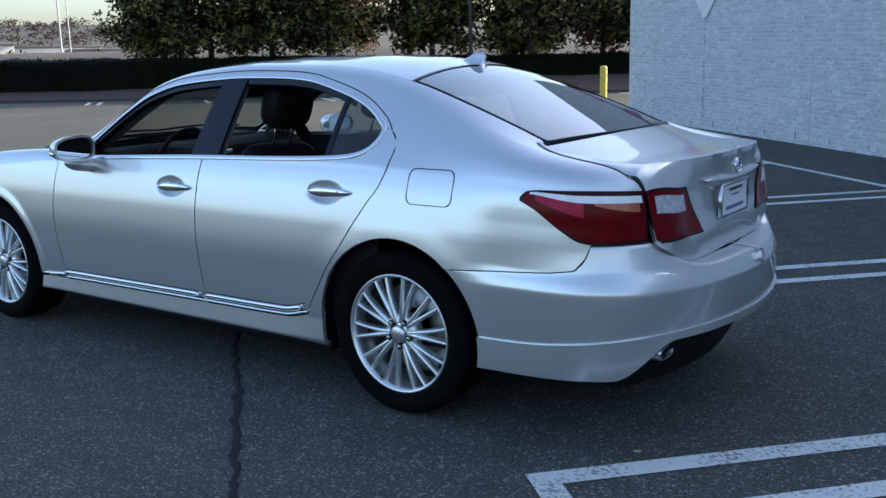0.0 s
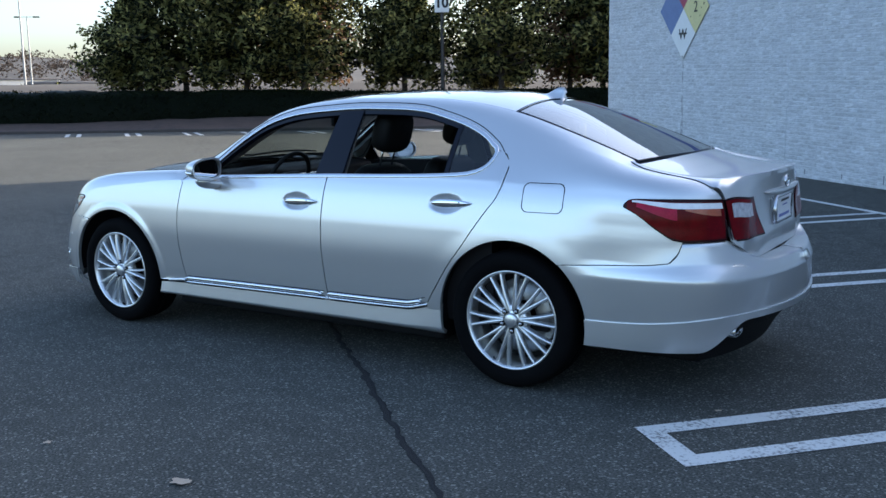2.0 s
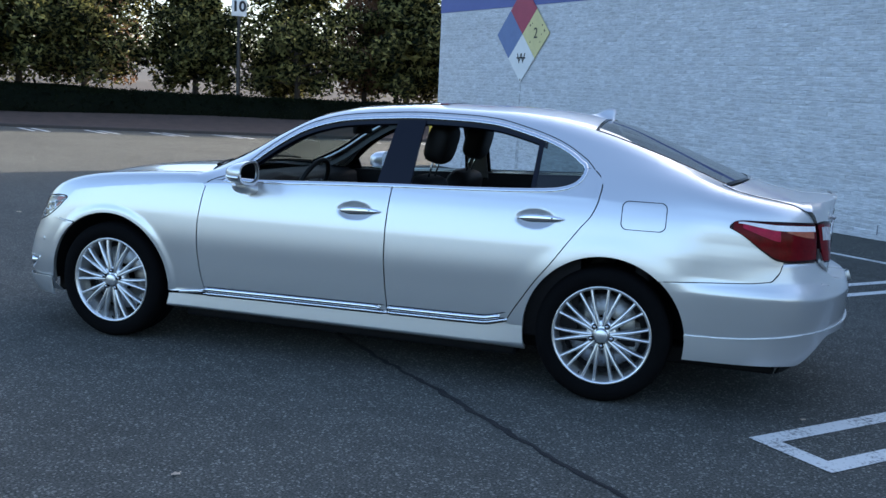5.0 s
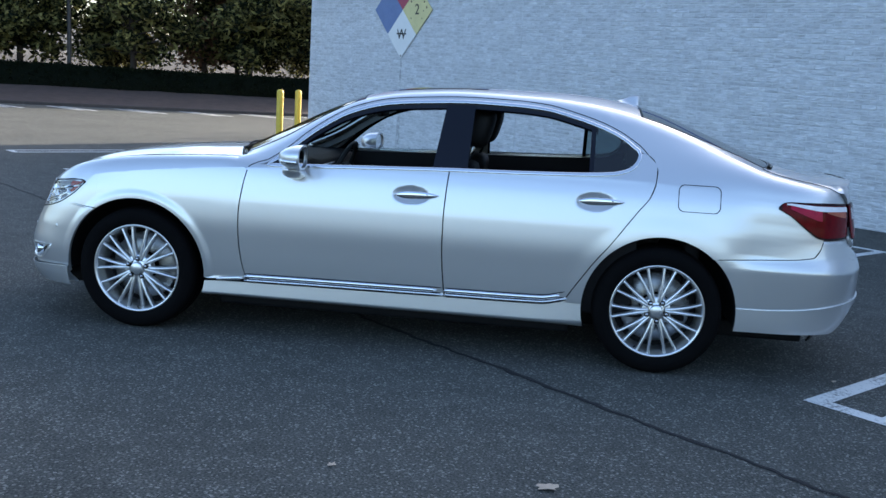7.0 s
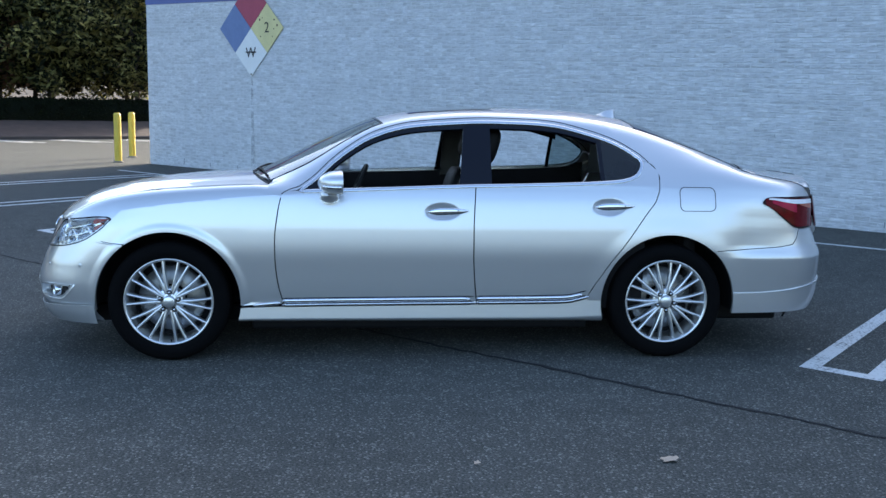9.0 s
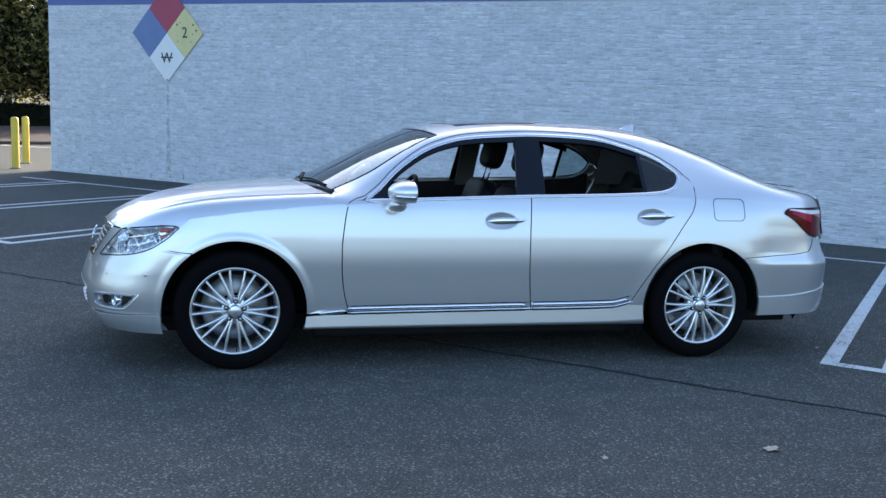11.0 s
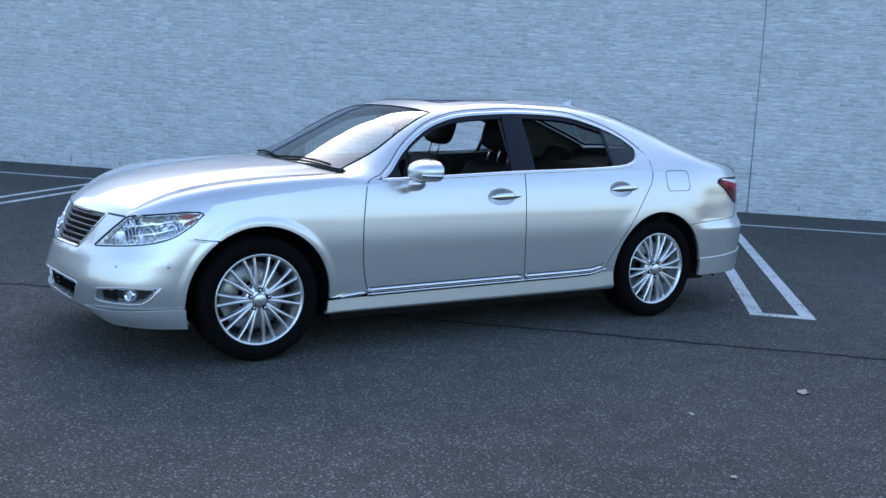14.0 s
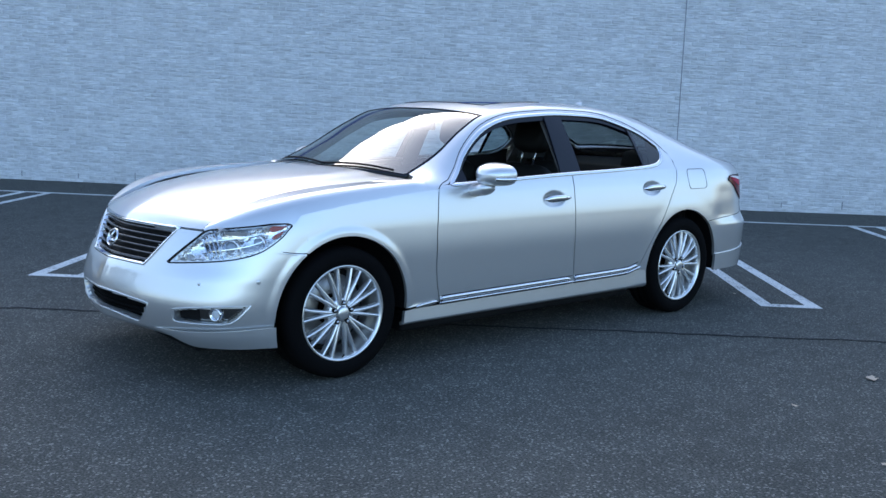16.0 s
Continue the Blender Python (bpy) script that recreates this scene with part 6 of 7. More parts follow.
def make_wheel():
    """Outer face towards -y, centre at the origin."""
    turn = Matrix.Rotation(radians(90), 4, "X")     # z becomes -y
    bm = bmesh.new()
    lathe(bm, [(0.236, -0.20), (0.244, -0.10), (0.240, 0.02), (0.246, 0.078), (0.254, 0.088), (0.2575, 0.098), (0.2560, 0.105), (0.2500, 0.106), (0.2440, 0.100), (0.238, 0.08), (0.232, 0.02), (0.228, -0.2)], 72, turn)
    w = part("wheel", finish(bm, (0, 0.05, 0), 0), ALLOY, None, "multi-spoke polished alloy wheel")
    bm = bmesh.new()
    prof = [(0.246, -0.135), (0.262, -0.142), (0.300, -0.145), (0.330, -0.135), (0.346, -0.115), (0.351, -0.08), (0.352, -0.045), (0.345, -0.042), (0.345, -0.038), (0.352, -0.035), (0.352, 0.0), (0.345, 0.003), (0.345, 0.009), (0.352, 0.012), (0.351, 0.055), (0.346, 0.092), (0.333, 0.108), (0.318, 0.115), (0.300, 0.1185), (0.285, 0.117), (0.270, 0.111), (0.259, 0.104), (0.250, 0.095)]
    lathe(bm, prof, 80, turn)
    part("tyre", finish(bm, (0, 0, 0), 0), RUBBER, w, "black low-profile tyre")
    # barrel behind the spokes, disc and hub
    bm = bmesh.new()
    lathe(bm, [(0.085, -0.02), (0.19, -0.02), (0.195, -0.03), (0.195, -0.045), (0.085, -0.045)], 48, turn)
    part("brake_disc", bm, STEEL, w, "grey brake disc")
    bm = bmesh.new()
    lathe(bm, [(0.12, -0.055), (0.236, -0.06)], 48, turn)
    part("dust_shield", bm, DARK, w)
    # spokes in ten near-parallel pairs
    for k in range(20):
        pair, s = divmod(k, 2)
        a0 = math.radians(36 * pair + 90 + (4.2 if s else -4.2) + 18)
        a1 = math.radians(36 * pair + 90 + (7.6 if s else -7.6) + 18)
        bm = bmesh.new()
        R = []
        for i in range(7):
            t = i / 6
            r = 0.048 + (0.2475 - 0.048) * t
            a = a0 + (a1 - a0) * t
            wd = 0.0108 - 0.0046 * t ** 0.7 + 0.002 * max(0, t - 0.9) * 10
            hgt = 0.094 + 0.006 * math.sin(math.pi * t) - 0.002 * t
            c, tn = Vector((math.cos(a), math.sin(a))), Vector((-math.sin(a), math.cos(a)))
            row = []
            for f, h in ((-1.15, -0.034), (-1.0, -0.006), (-0.45, 0.0), (0.45, 0.0), (1.0, -0.006), (1.15, -0.034)):
                p = c * r + tn * f * wd
                row.append(bm.verts.new(turn @ Vector((p.x, p.y, hgt + h))))
            R.append(row)
        grid_faces(bm, R)
        part("spoke", finish(bm, (0, 0, 0), 0), ALLOY, w)
    bm = bmesh.new()
    lathe(bm, [(0.001, 0.1085), (0.028, 0.1075), (0.034, 0.104), (0.036, 0.090)], 32, turn)
    part("centre_cap", bm, ALLOY, w, "round centre cap")
    bm = bmesh.new()
    lathe(bm, [(0.031, 0.092), (0.044, 0.084), (0.070, 0.086), (0.080, 0.078), (0.082, 0.03)], 40, turn)
    part("hub", finish(bm, (0, 0.1, 0), 0), ALLOY, w)
    for k in range(5):
        a = math.radians(72 * k + 18)
        m = turn @ Matrix.Translation((0.055 * math.cos(a), 0.055 * math.sin(a), 0.1005))
        # raised black disc in place of the shade inside a nut pocket
        bm = bmesh.new()
        lathe(bm, [(0.001, 0.0), (0.0135, 0.0), (0.0145, -0.02)], 16, m)
        pk = part("nut_pocket_shade", bm, DARK, w)
        bm = bmesh.new()
        lathe(bm, [(0.001, 0.007), (0.0075, 0.006), (0.0105, 0.001), (0.0105, -0.002)], 6, m)
        part("lug_nut", bm, NUTSTEEL, w, "steel lug nut")
    bm = bmesh.new()
    tube(bm, [turn @ Vector((0.02, -0.238, 0.085)), turn @ Vector((0.02, -0.225, 0.100))], 0.004, 8)
    part("valve", bm, RUBBER, w)
    return w


WHEEL = make_wheel()
WHEEL.parent = car
WHEEL.matrix_basis = pose(WF, -0.800, WZ, 0, 3, 0)
for x, side, rot in ((WR, -1, 31), (WF, 1, 12), (WR, 1, 47)):
    w = copy_thing(WHEEL, pose(x, side * 0.800, WZ, 0, rot, 0 if side < 0 else 180))
    w.parent = car

# arch liners and underside
for wx in (WF, WR):
    for side in (-1, 1):
        bm = bmesh.new()
        m = Matrix.Translation((wx, 0, WZ)) @ Matrix.Rotation(radians(90), 4, "X")
        lathe(bm, [(ARCH + 0.004, side * -0.905), (ARCH + 0.012, side * -0.88), (ARCH + 0.01, side * -0.56), (0.02, side * -0.56)], 40, m, radians(-4 if wx < 0 else -8), radians(188 if wx > 0 else 184))
        part("arch_liner", bm, DARK, car, "black wheel arch liner")
# set low to block light; its black band stands for shade under the sills
bm = bmesh.new()
box(bm, (-2.15, -0.56, 0.165), (2.35, 0.56, 0.27), 0.02)
box(bm, (-1.02, -0.80, 0.165), (1.02, 0.80, 0.285), 0.02)
part("underbody", bm, DARK, car, "black underbody, set low to deepen the shade beneath")
bm = bmesh.new()
box(bm, (-2.0, -0.55, 0.272), (-1.02, 0.55, 0.78), 0.03)
part("engine_block", bm, DARK, car)
bm = bmesh.new()
box(bm, (1.95, -0.55, 0.272), (2.40, 0.55, 0.78), 0.03)
part("trunk_well", bm, DARK, car)

# ---------------------------------------------------------------- the car: trim and cabin
def handle(cx, cz, side, parent):
    bm = bmesh.new()
    R = []
    for i in range(25):
        t = -1 + 2 * i / 24
        x = cx + 0.125 * t
        w = 0.020 * (1 - abs(t) ** 3.0) * (1 - 0.25 * t) + 0.002
        off = 0.030 * (1 - t**4) ** 0.6 + 0.002
        row = []
        for k in range(10):
            a = 2 * math.pi * k / 10
            row.append(bm.verts.new((x, side * (y_at(x, cz) - 0.006 + off * 0.62 + 0.008 * math.cos(a)), cz + 0.004 * t + w * math.sin(a))))
        R.append(row + [row[0]])
    grid_faces(bm, R)
    bm.faces.new([v for v in R[0][:-1]])
    bm.faces.new([v for v in R[-1][:-1]][::-1])
    h = part("door_handle", finish(bm, (cx, 0, cz), 0), CHROME, parent, "chrome door handle over a cupped recess")
    bm = bmesh.new()
    lathe(bm, [(0.001, 0.004), (0.007, 0.0035), (0.009, 0.0)], 14, Matrix.Translation((cx + 0.058, side * (y_at(cx, cz) + 0.017), cz + 0.003)) @ Matrix.Rotation(radians(90 if side < 0 else -90), 4, "X"))
    part("lock_cap", bm, GLOSSBLACK, h)


for ob, s in zip(DOORS_F, (-1, 1)):
    handle(0.133, 0.894, s, ob)
for ob, s in zip(DOORS_R, (-1, 1)):
    handle(1.138, 0.930, s, ob)


def mirror(side, parent):
    """Door mirror: shell, glass, foot, lamp strip."""
    dx = 0.006 if side < 0 else 0.045
    c = Vector((-0.560 + dx, side * 1.005, 1.066))

    def shell(u, v):
        a = 2 * math.pi * v
        t = u ** 1.8                  # 0 at the front, 1 at the glass
        k = (1 - (1 - t) ** 2.5) ** 0.5
        w, h = 0.122 * k, 0.066 * k
        cy = math.copysign(abs(math.cos(a)) ** 0.72, math.cos(a)) * w
        cz = math.copysign(abs(math.sin(a)) ** 0.72, math.sin(a)) * h
        cz *= 1 - 0.13 * (cy / 0.122)
        return (c.x - 0.070 + 0.138 * t + 0.10 * cy * (1 if t > 0 else 0) * 0.6, c.y + side * (cy + 0.01 * t), c.z + cz - 0.006 * (1 - t))
    bm = bmesh.new()
    grid(bm, shell, 18, 40)
    m = part("door_mirror", finish(bm, c, 0.012), PAINT, parent, "silver door mirror with a bright lamp strip")
    bm = bmesh.new()
    vs = []
    for a in np.linspace(0, 2 * math.pi, 33)[:-1]:
        cy = math.copysign(abs(math.cos(a)) ** 0.72, math.cos(a)) * 0.113
        vs.append(bm.verts.new((c.x + 0.058 + 0.06 * cy, c.y + side * (cy + 0.01), c.z + math.copysign(abs(math.sin(a)) ** 0.72, math.sin(a)) * 0.058 * (1 - 0.13 * cy / 0.122))))
    bm.faces.new(vs)
    part("mirror_glass", finish(bm, c, 0), MIRRORGLASS, m, "mirror glass")
    bm = bmesh.new()
    R = []
    for i in range(15):
        t = i / 14
        k = math.sqrt(max(1 - max(t - 0.55, 0) ** 2 / 0.2026, 0.002))
        R.append([bm.verts.new((-0.566 + dx + 0.058 * k * math.cos(a), side * (0.875 + 0.155 * t), 0.966 + 0.026 * t + 0.038 * k * math.sin(a))) for a in np.linspace(0, 2 * math.pi, 23)])
    grid_faces(bm, R)
    part("mirror_foot", finish(bm, (-0.566, side * 0.93, 0.97), 0), PAINT, m, "silver mirror foot")
    bm = bmesh.new()
    box(bm, (-0.600 + dx, min(side * 0.955, side * 1.0), 0.985), (-0.530 + dx, max(side * 0.955, side * 1.0), 1.022), 0.008)
    part("mirror_neck", bm, PAINT, m)
    bm = bmesh.new()
    R = []
    for i in range(19):
        t = i / 18
        a = math.pi * (1.0 - t) * 0.62 - 0.15
        tt = 0.18 + 0.75 * t
        k = (1 - (1 - tt) ** 2.5) ** 0.5
        x, yy = c.x - 0.070 + 0.138 * tt + 0.06 * 0.122 * k, c.y + side * (0.122 * k + 0.01 * tt)
        R.append([bm.verts.new((x, yy + side * o, c.z - 0.020 + dz)) for dz, o in ((-0.011, -0.012), (-0.009, 0.004), (0.009, 0.004), (0.011, -0.012))])
    grid_faces(bm, R)
    part("turn_strip", finish(bm, c, 0), CHROME, m, "bright turn signal strip")


for ob, s in zip(DOORS_F, (-1, 1)):
    mirror(s, ob)


def ring_on_side(x0, x1, z0, z1, rad, n=8):
    pts = []
    for cx, cz, a0 in ((x1 - rad, z1 - rad, 0), (x0 + rad, z1 - rad, 90), (x0 + rad, z0 + rad, 180), (x1 - rad, z0 + rad, 270)):
        for i in range(n + 1):
            a = math.radians(a0 + 90 * i / n)
            pts.append((cx + rad * math.cos(a), cz + rad * math.sin(a)))
    return pts


# fuel flap: a rounded panel with its seam, on the left flank
pts = ring_on_side(1.545, 1.765, 0.908, 1.048, 0.032)
bm = bmesh.new()
R = []
for i, (x, z) in enumerate(pts + pts[:1]):
    xc, zc = 1.655, 0.978
    d = Vector((x - xc, z - zc)).normalized()
    R.append([bm.verts.new(p_side(x + d.x * f, z + d.y * f, -1, h)) for f, h in ((-0.0026, 0.0006), (-0.0012, 0.0022), (0.0012, 0.0022), (0.0026, 0.0006))])
grid_faces(bm, R)
flap = part("fuel_flap", finish(bm, CENTRE, 0), DARK, QUARTERS[0], "fuel filler flap outlined by its seam")

# roof fin
bm = bmesh.new()
R = []
for i in range(13):
    t = i / 12
    x = 1.175 + 0.185 * t
    zb = z_at(x, 0.0) - 0.002
    h = 0.002 + 0.062 * smooth01(0.18, 0.92, t) ** 1.2 if t < 0.95 else 0.040
    w = 0.030 * (1 - (1 - min(t * 2.2, 1)) ** 2) + 0.002
    R.append([bm.verts.new((x + (0.012 if t > 0.9 else 0) * (k == 3), w * f, zb + h * g)) for k, (f, g) in enumerate(((-1, 0), (-0.62, 0.22), (-0.16, 0.75), (0, 1.0), (0.16, 0.75), (0.62, 0.22), (1, 0)))])
grid_faces(bm, R)
bm.faces.new(R[-1])
part("antenna_fin", finish(bm, (1.27, 0, 1.40), 0), PAINT, car, "small silver shark-fin antenna")

# cowl strip and wipers
bm = bmesh.new()
SCREEN = screen_patch(lambda n: cowl_x(n * 0.70) - 0.012, lambda n: -0.292 + 0.045 * n * n)
grid(bm, lambda u, v: Vector(SCREEN(u, 0.055 * v)) - Vector((0, 0, 0.010)), 24, 3)
part("cowl", finish(bm, CENTRE, 0.01), DARK, car, "black cowl strip below the windscreen")
for y0, y1 in ((-0.60, -0.02), (-0.05, 0.55)):
    bm = bmesh.new()
    pts = []
    for i in range(13):
        y = y0 + (y1 - y0) * i / 12
        pts.append(Vector(SCREEN(0.5 + y / 1.38, 0.052 + 0.03 * math.sin(math.pi * i / 12))) + Vector((0, 0, 0.010)))
    tube(bm, pts, 0.007, 6)
    part("wiper", bm, DARK, car, "black wiper blade")

# rubber seals round the screens
for nm, x0, x1, lb in (("windscreen_seal", lambda n: cowl_x(n * 0.70) + 0.012, lambda n: -0.292 + 0.045 * n * n, ""), ("rear_window_seal", lambda n: 1.345, lambda n: 2.135 - 0.105 * n * n, "")):
    bm = bmesh.new()
    fn = screen_patch(x0, x1) if nm == "windscreen_seal" else top_patch(x0, x1, lambda x: float(cant_y(x)) - 0.05, 0, 0, 0.0)
    loop = [(i / 30, 0) for i in range(31)] + [(1, i / 30) for i in range(1, 31)] + [(1 - i / 30, 1) for i in range(1, 31)] + [(0, 1 - i / 30) for i in range(1, 30)]
    R = []
    for u, v in loop:
        p, q = Vector(fn(u, v)), Vector(fn(0.5 + (u - 0.5) * 0.984, 0.5 + (v - 0.5) * 0.984))
        R.append([bm.verts.new(p + Vector((0, 0, -0.012))), bm.verts.new(p + Vector((0, 0, 0.002))), bm.verts.new(q + Vector((0, 0, 0.002)))])
    grid_faces(bm, R, wrap=True)
    part(nm, finish(bm, CENTRE, 0), GLOSSBLACK, car)

# cabin
simple("headliner", lambda bm, s: grid(bm, top_patch(lambda n: -0.27 + 0.045 * n * n, lambda n: 1.34, lambda x: float(cant_y(x)) - 0.03, 0, 0, -0.035), 20, 30), LINER, "grey cloth headliner", 0.0)


def make_inner_pillars(bm, side):
    """Inner trim of the A and C pillars."""
    def a_pillar(u, v):
        x = -0.86 + 0.62 * u
        z = float(cant_z(x)) - 0.01
        y = float(cant_y(x)) - 0.02
        return (x + 0.045 * v, side * (y - 0.055 * v), z - 0.03 - 0.02 * v)
    grid(bm, a_pillar, 14, 3)


def make_rear_pillars(bm, side):
    def c_pillar(u, v):
        x = 1.36 + 0.62 * u
        zt = float(cant_z(x)) - 0.02
        return (x, side * (float(cant_y(x)) - 0.035 + 0.12 * v), zt + (1.03 - zt) * v)
    grid(bm, c_pillar, 12, 4)


both("pillar_trim", make_inner_pillars, LINER, label="grey pillar trim", depth=0)
both("rear_pillar_trim", make_rear_pillars, LINER, label="grey rear pillar trim", depth=0)


def make_door_trim(bm, side):
    def fn(u, v):
        x = -0.80 + 2.15 * u
        zt = float(belt_z(min(x, 1.3))) - 0.006
        z = 0.30 + (zt - 0.30) * v
        return (x, side * (y_at(x, z) - 0.085 + 0.05 * smooth01(0.85, 1.0, v)), z)
    grid(bm, fn, 40, 14)


both("door_trim", make_door_trim, TRIMDARK, label="black door trim", depth=0.0)


def make_b_trim(bm, side):
    def fn(u, v):
        z = 0.45 + 0.94 * v
        x = 0.245 + 0.14 * u
        return (x, side * (y_at(x, min(z, 1.40)) - 0.05), z)
    grid(bm, fn, 4, 16)


both("centre_pillar_trim", make_b_trim, LINER, label="grey centre pillar trim", depth=0.01)
bm = bmesh.new()
box(bm, (-1.0, -0.80, 0.30), (-0.93, 0.80, 0.98), 0.02)
box(bm, (1.62, -0.78, 0.30), (1.70, 0.78, 1.02), 0.02)
box(bm, (-0.95, -0.80, 0.285), (1.65, 0.80, 0.32), 0.01)
part("cabin_floor", bm, TRIMDARK, car, "dark cabin floor and bulkheads")
bm = bmesh.new()


def dash(u, v):
    y = -0.76 + 1.52 * u
    prof = ((-0.98, 1.005), (-0.80, 1.020), (-0.66, 1.012), (-0.60, 0.985), (-0.585, 0.90), (-0.62, 0.78), (-0.66, 0.60))
    k = v * (len(prof) - 1)
    i = min(int(k), len(prof) - 2)
    x, z = (a + (b - a) * (k - i) for a, b in zip(prof[i], prof[i + 1]))
    hump = 0.028 * math.exp(-((y + 0.38) / 0.16) ** 2) * smooth01(0.15, 0.4, v) * (1 - smooth01(0.55, 0.75, v))
    return (x, y, z + hump)


grid(bm, dash, 40, 24)
part("dashboard", finish(bm, (-0.9, 0, 0.7), 0), TRIMDARK, car, "black dashboard")
bm = bmesh.new()
box(bm, (-0.596, -0.14, 0.86), (-0.580, 0.14, 0.965), 0.006)
dm = part("centre_display", bm, SATIN, car, "silver centre console face")
bm = bmesh.new()
box(bm, (-0.62, -0.13, 0.30), (0.30, 0.13, 0.66), 0.04)
part("centre_console", bm, TRIMDARK, car, "black centre console")
bm = bmesh.new()
grid(bm, lambda u, v: (1.50 + 0.66 * u, -0.70 + 1.4 * v, 1.03 + 0.03 * u), 6, 10)
part("parcel_shelf", finish(bm, (1.8, 0, 0.8), 0.02), TRIMDARK, car, "black rear parcel shelf")

# steering wheel
bm = bmesh.new()
m = Matrix.Translation((-0.415, -0.385, 0.955)) @ Matrix.Rotation(radians(-66), 4, "Y")
R = []
for i in range(40):
    a = 2 * math.pi * i / 40
    R.append([bm.verts.new(m @ Vector(((0.185 + 0.015 * math.cos(b)) * math.cos(a), (0.185 + 0.015 * math.cos(b)) * math.sin(a), 0.015 * math.sin(b)))) for b in np.linspace(0, 2 * math.pi, 11)])
grid_faces(bm, R, wrap=True)
sw = part("steering_wheel", finish(bm, (-0.415, -0.385, 0.955), 0), LEATHER, car, "black leather steering wheel")
bm = bmesh.new()
box(bm, (-0.055, -0.075, -0.03), (0.055, 0.075, 0.012), 0.015, m)
for a in (90, 270, 180):
    box(bm, (0.04, -0.018, -0.012), (0.178, 0.018, 0.006), 0.004, m @ Matrix.Rotation(radians(a), 4, "Z"))
part("steering_hub", bm, TRIMDARK, sw)
bm = bmesh.new()
tube(bm, [(-0.42, -0.385, 0.945), (-0.62, -0.385, 0.86)], 0.035, 10)
part("steering_column", bm, TRIMDARK, sw)


def cushion(name, lo, hi, m, parent, label="", n=5.0):
    bm = bmesh.new()
    bmesh.ops.create_cube(bm, size=2)
    bmesh.ops.subdivide_edges(bm, edges=bm.edges[:], cuts=5, use_grid_fill=True)
    c, h = [(a + b) / 2 for a, b in zip(lo, hi)], [(b - a) / 2 for a, b in zip(lo, hi)]
    for v in bm.verts:
        p = v.co.copy()
        k = (abs(p.x) ** n + abs(p.y) ** n + abs(p.z) ** n) ** (1 / n)
        p /= k
        v.co = m @ Vector((c[0] + p.x * h[0], c[1] + p.y * h[1], c[2] + p.z * h[2]))
    return part(name, bm, LEATHER, parent, label)


def seat(x, y):
    base = cushion("seat", (x - 0.28, y - 0.26, 0.42), (x + 0.25, y + 0.26, 0.62), Matrix(), car, "black leather front seat with a headrest")
    mb = Matrix.Translation((x + 0.20, y, 0.56)) @ Matrix.Rotation(radians(16), 4, "Y")
    cushion("backrest", (-0.085, -0.255, 0.0), (0.075, 0.255, 0.53), mb, base)
    hd = cushion("headrest", (-0.072, -0.15, 0.615), (0.072, 0.15, 0.86), mb, base, "black padded headrest", 3.4)
    for dy in (-0.06, 0.06):
        bm = bmesh.new()
        tube(bm, [mb @ Vector((0, dy, 0.50)), mb @ Vector((0, dy, 0.69))], 0.006, 8)
        part("headrest_post", bm, SATIN, hd)


seat(0.02, -0.39)
seat(0.02, 0.39)
bench = cushion("rear_bench", (0.82, -0.72, 0.40), (1.40, 0.72, 0.62), Matrix(), car, "black leather rear bench")
mb = Matrix.Translation((1.36, 0, 0.56)) @ Matrix.Rotation(radians(22), 4, "Y")
cushion("rear_backrest", (-0.08, -0.70, 0.0), (0.08, 0.70, 0.50), mb, bench)
for y in (-0.40, 0.40):
    cushion("rear_headrest", (-0.05, y - 0.13, 0.47), (0.055, y + 0.13, 0.63), mb, bench, "black padded headrest")

# inner mirror
bm = bmesh.new()
box(bm, (-0.262, -0.125, 1.285), (-0.225, 0.125, 1.352), 0.012)
im = part("inner_mirror", bm, TRIMDARK, car, "black inner rear-view mirror")
bm = bmesh.new()
tube(bm, [(-0.25, 0, 1.345), (-0.30, 0, 1.385)], 0.009, 8)
part("mirror_stalk", bm, TRIMDARK, im)

# washer covers and parking sensors on the front bumper
for side in (-1, 1):
    for y, z, r in ((0.70, 0.545, 0.008), (0.885, 0.563, 0.011)):
        p = nose_at(side * y, z, 0.0)
        q = nose_at(side * y, z, 1.0) - p
        bm = bmesh.new()
        lathe(bm, [(0.001, 0.002), (r * 0.8, 0.002), (r, 0.0005), (r * 1.12, -0.001)], 16, Matrix.Translation(p) @ q.to_track_quat("Z", "Y").to_matrix().to_4x4())
        part("parking_sensor", bm, PAINT, FRONT_BUMPER, "small round parking sensor")


# ---------------------------------------------------------------- beyond the trees
def light_pole(x, y, h, arms, z0=0.0, steel=GALV):
    root = new("light_pole")
    bm = bmesh.new()
    lathe(bm, [(0.11, 0.0), (0.10, 0.6), (0.055, h)], 10)
    part("pole", bm, steel, root)
    bm = bmesh.new()
    lathe(bm, [(0.26, 0.0), (0.26, 0.55), (0.22, 0.62), (0.0, 0.62)], 12)
    part("footing", bm, CONCRETE, root)
    for sgn in arms:
        bm = bmesh.new()
        box(bm, (min(0, sgn * 0.9), -0.03, h - 0.08), (max(0, sgn * 0.9), 0.03, h - 0.03), 0.01)
        ar = part("arm", bm, GALV, root)
        bm = bmesh.new()
        box(bm, (sgn * 0.95 - 0.32, -0.2, h - 0.12), (sgn * 0.95 + 0.32, 0.2, h), 0.03)
        part("lamp_head", bm, DARK, ar)
    root.matrix_basis = pose(x, y, z0, 0, 0, 40)
    tagged(root, "tall grey parking lot light pole", "light pole", "light poles")
    return root


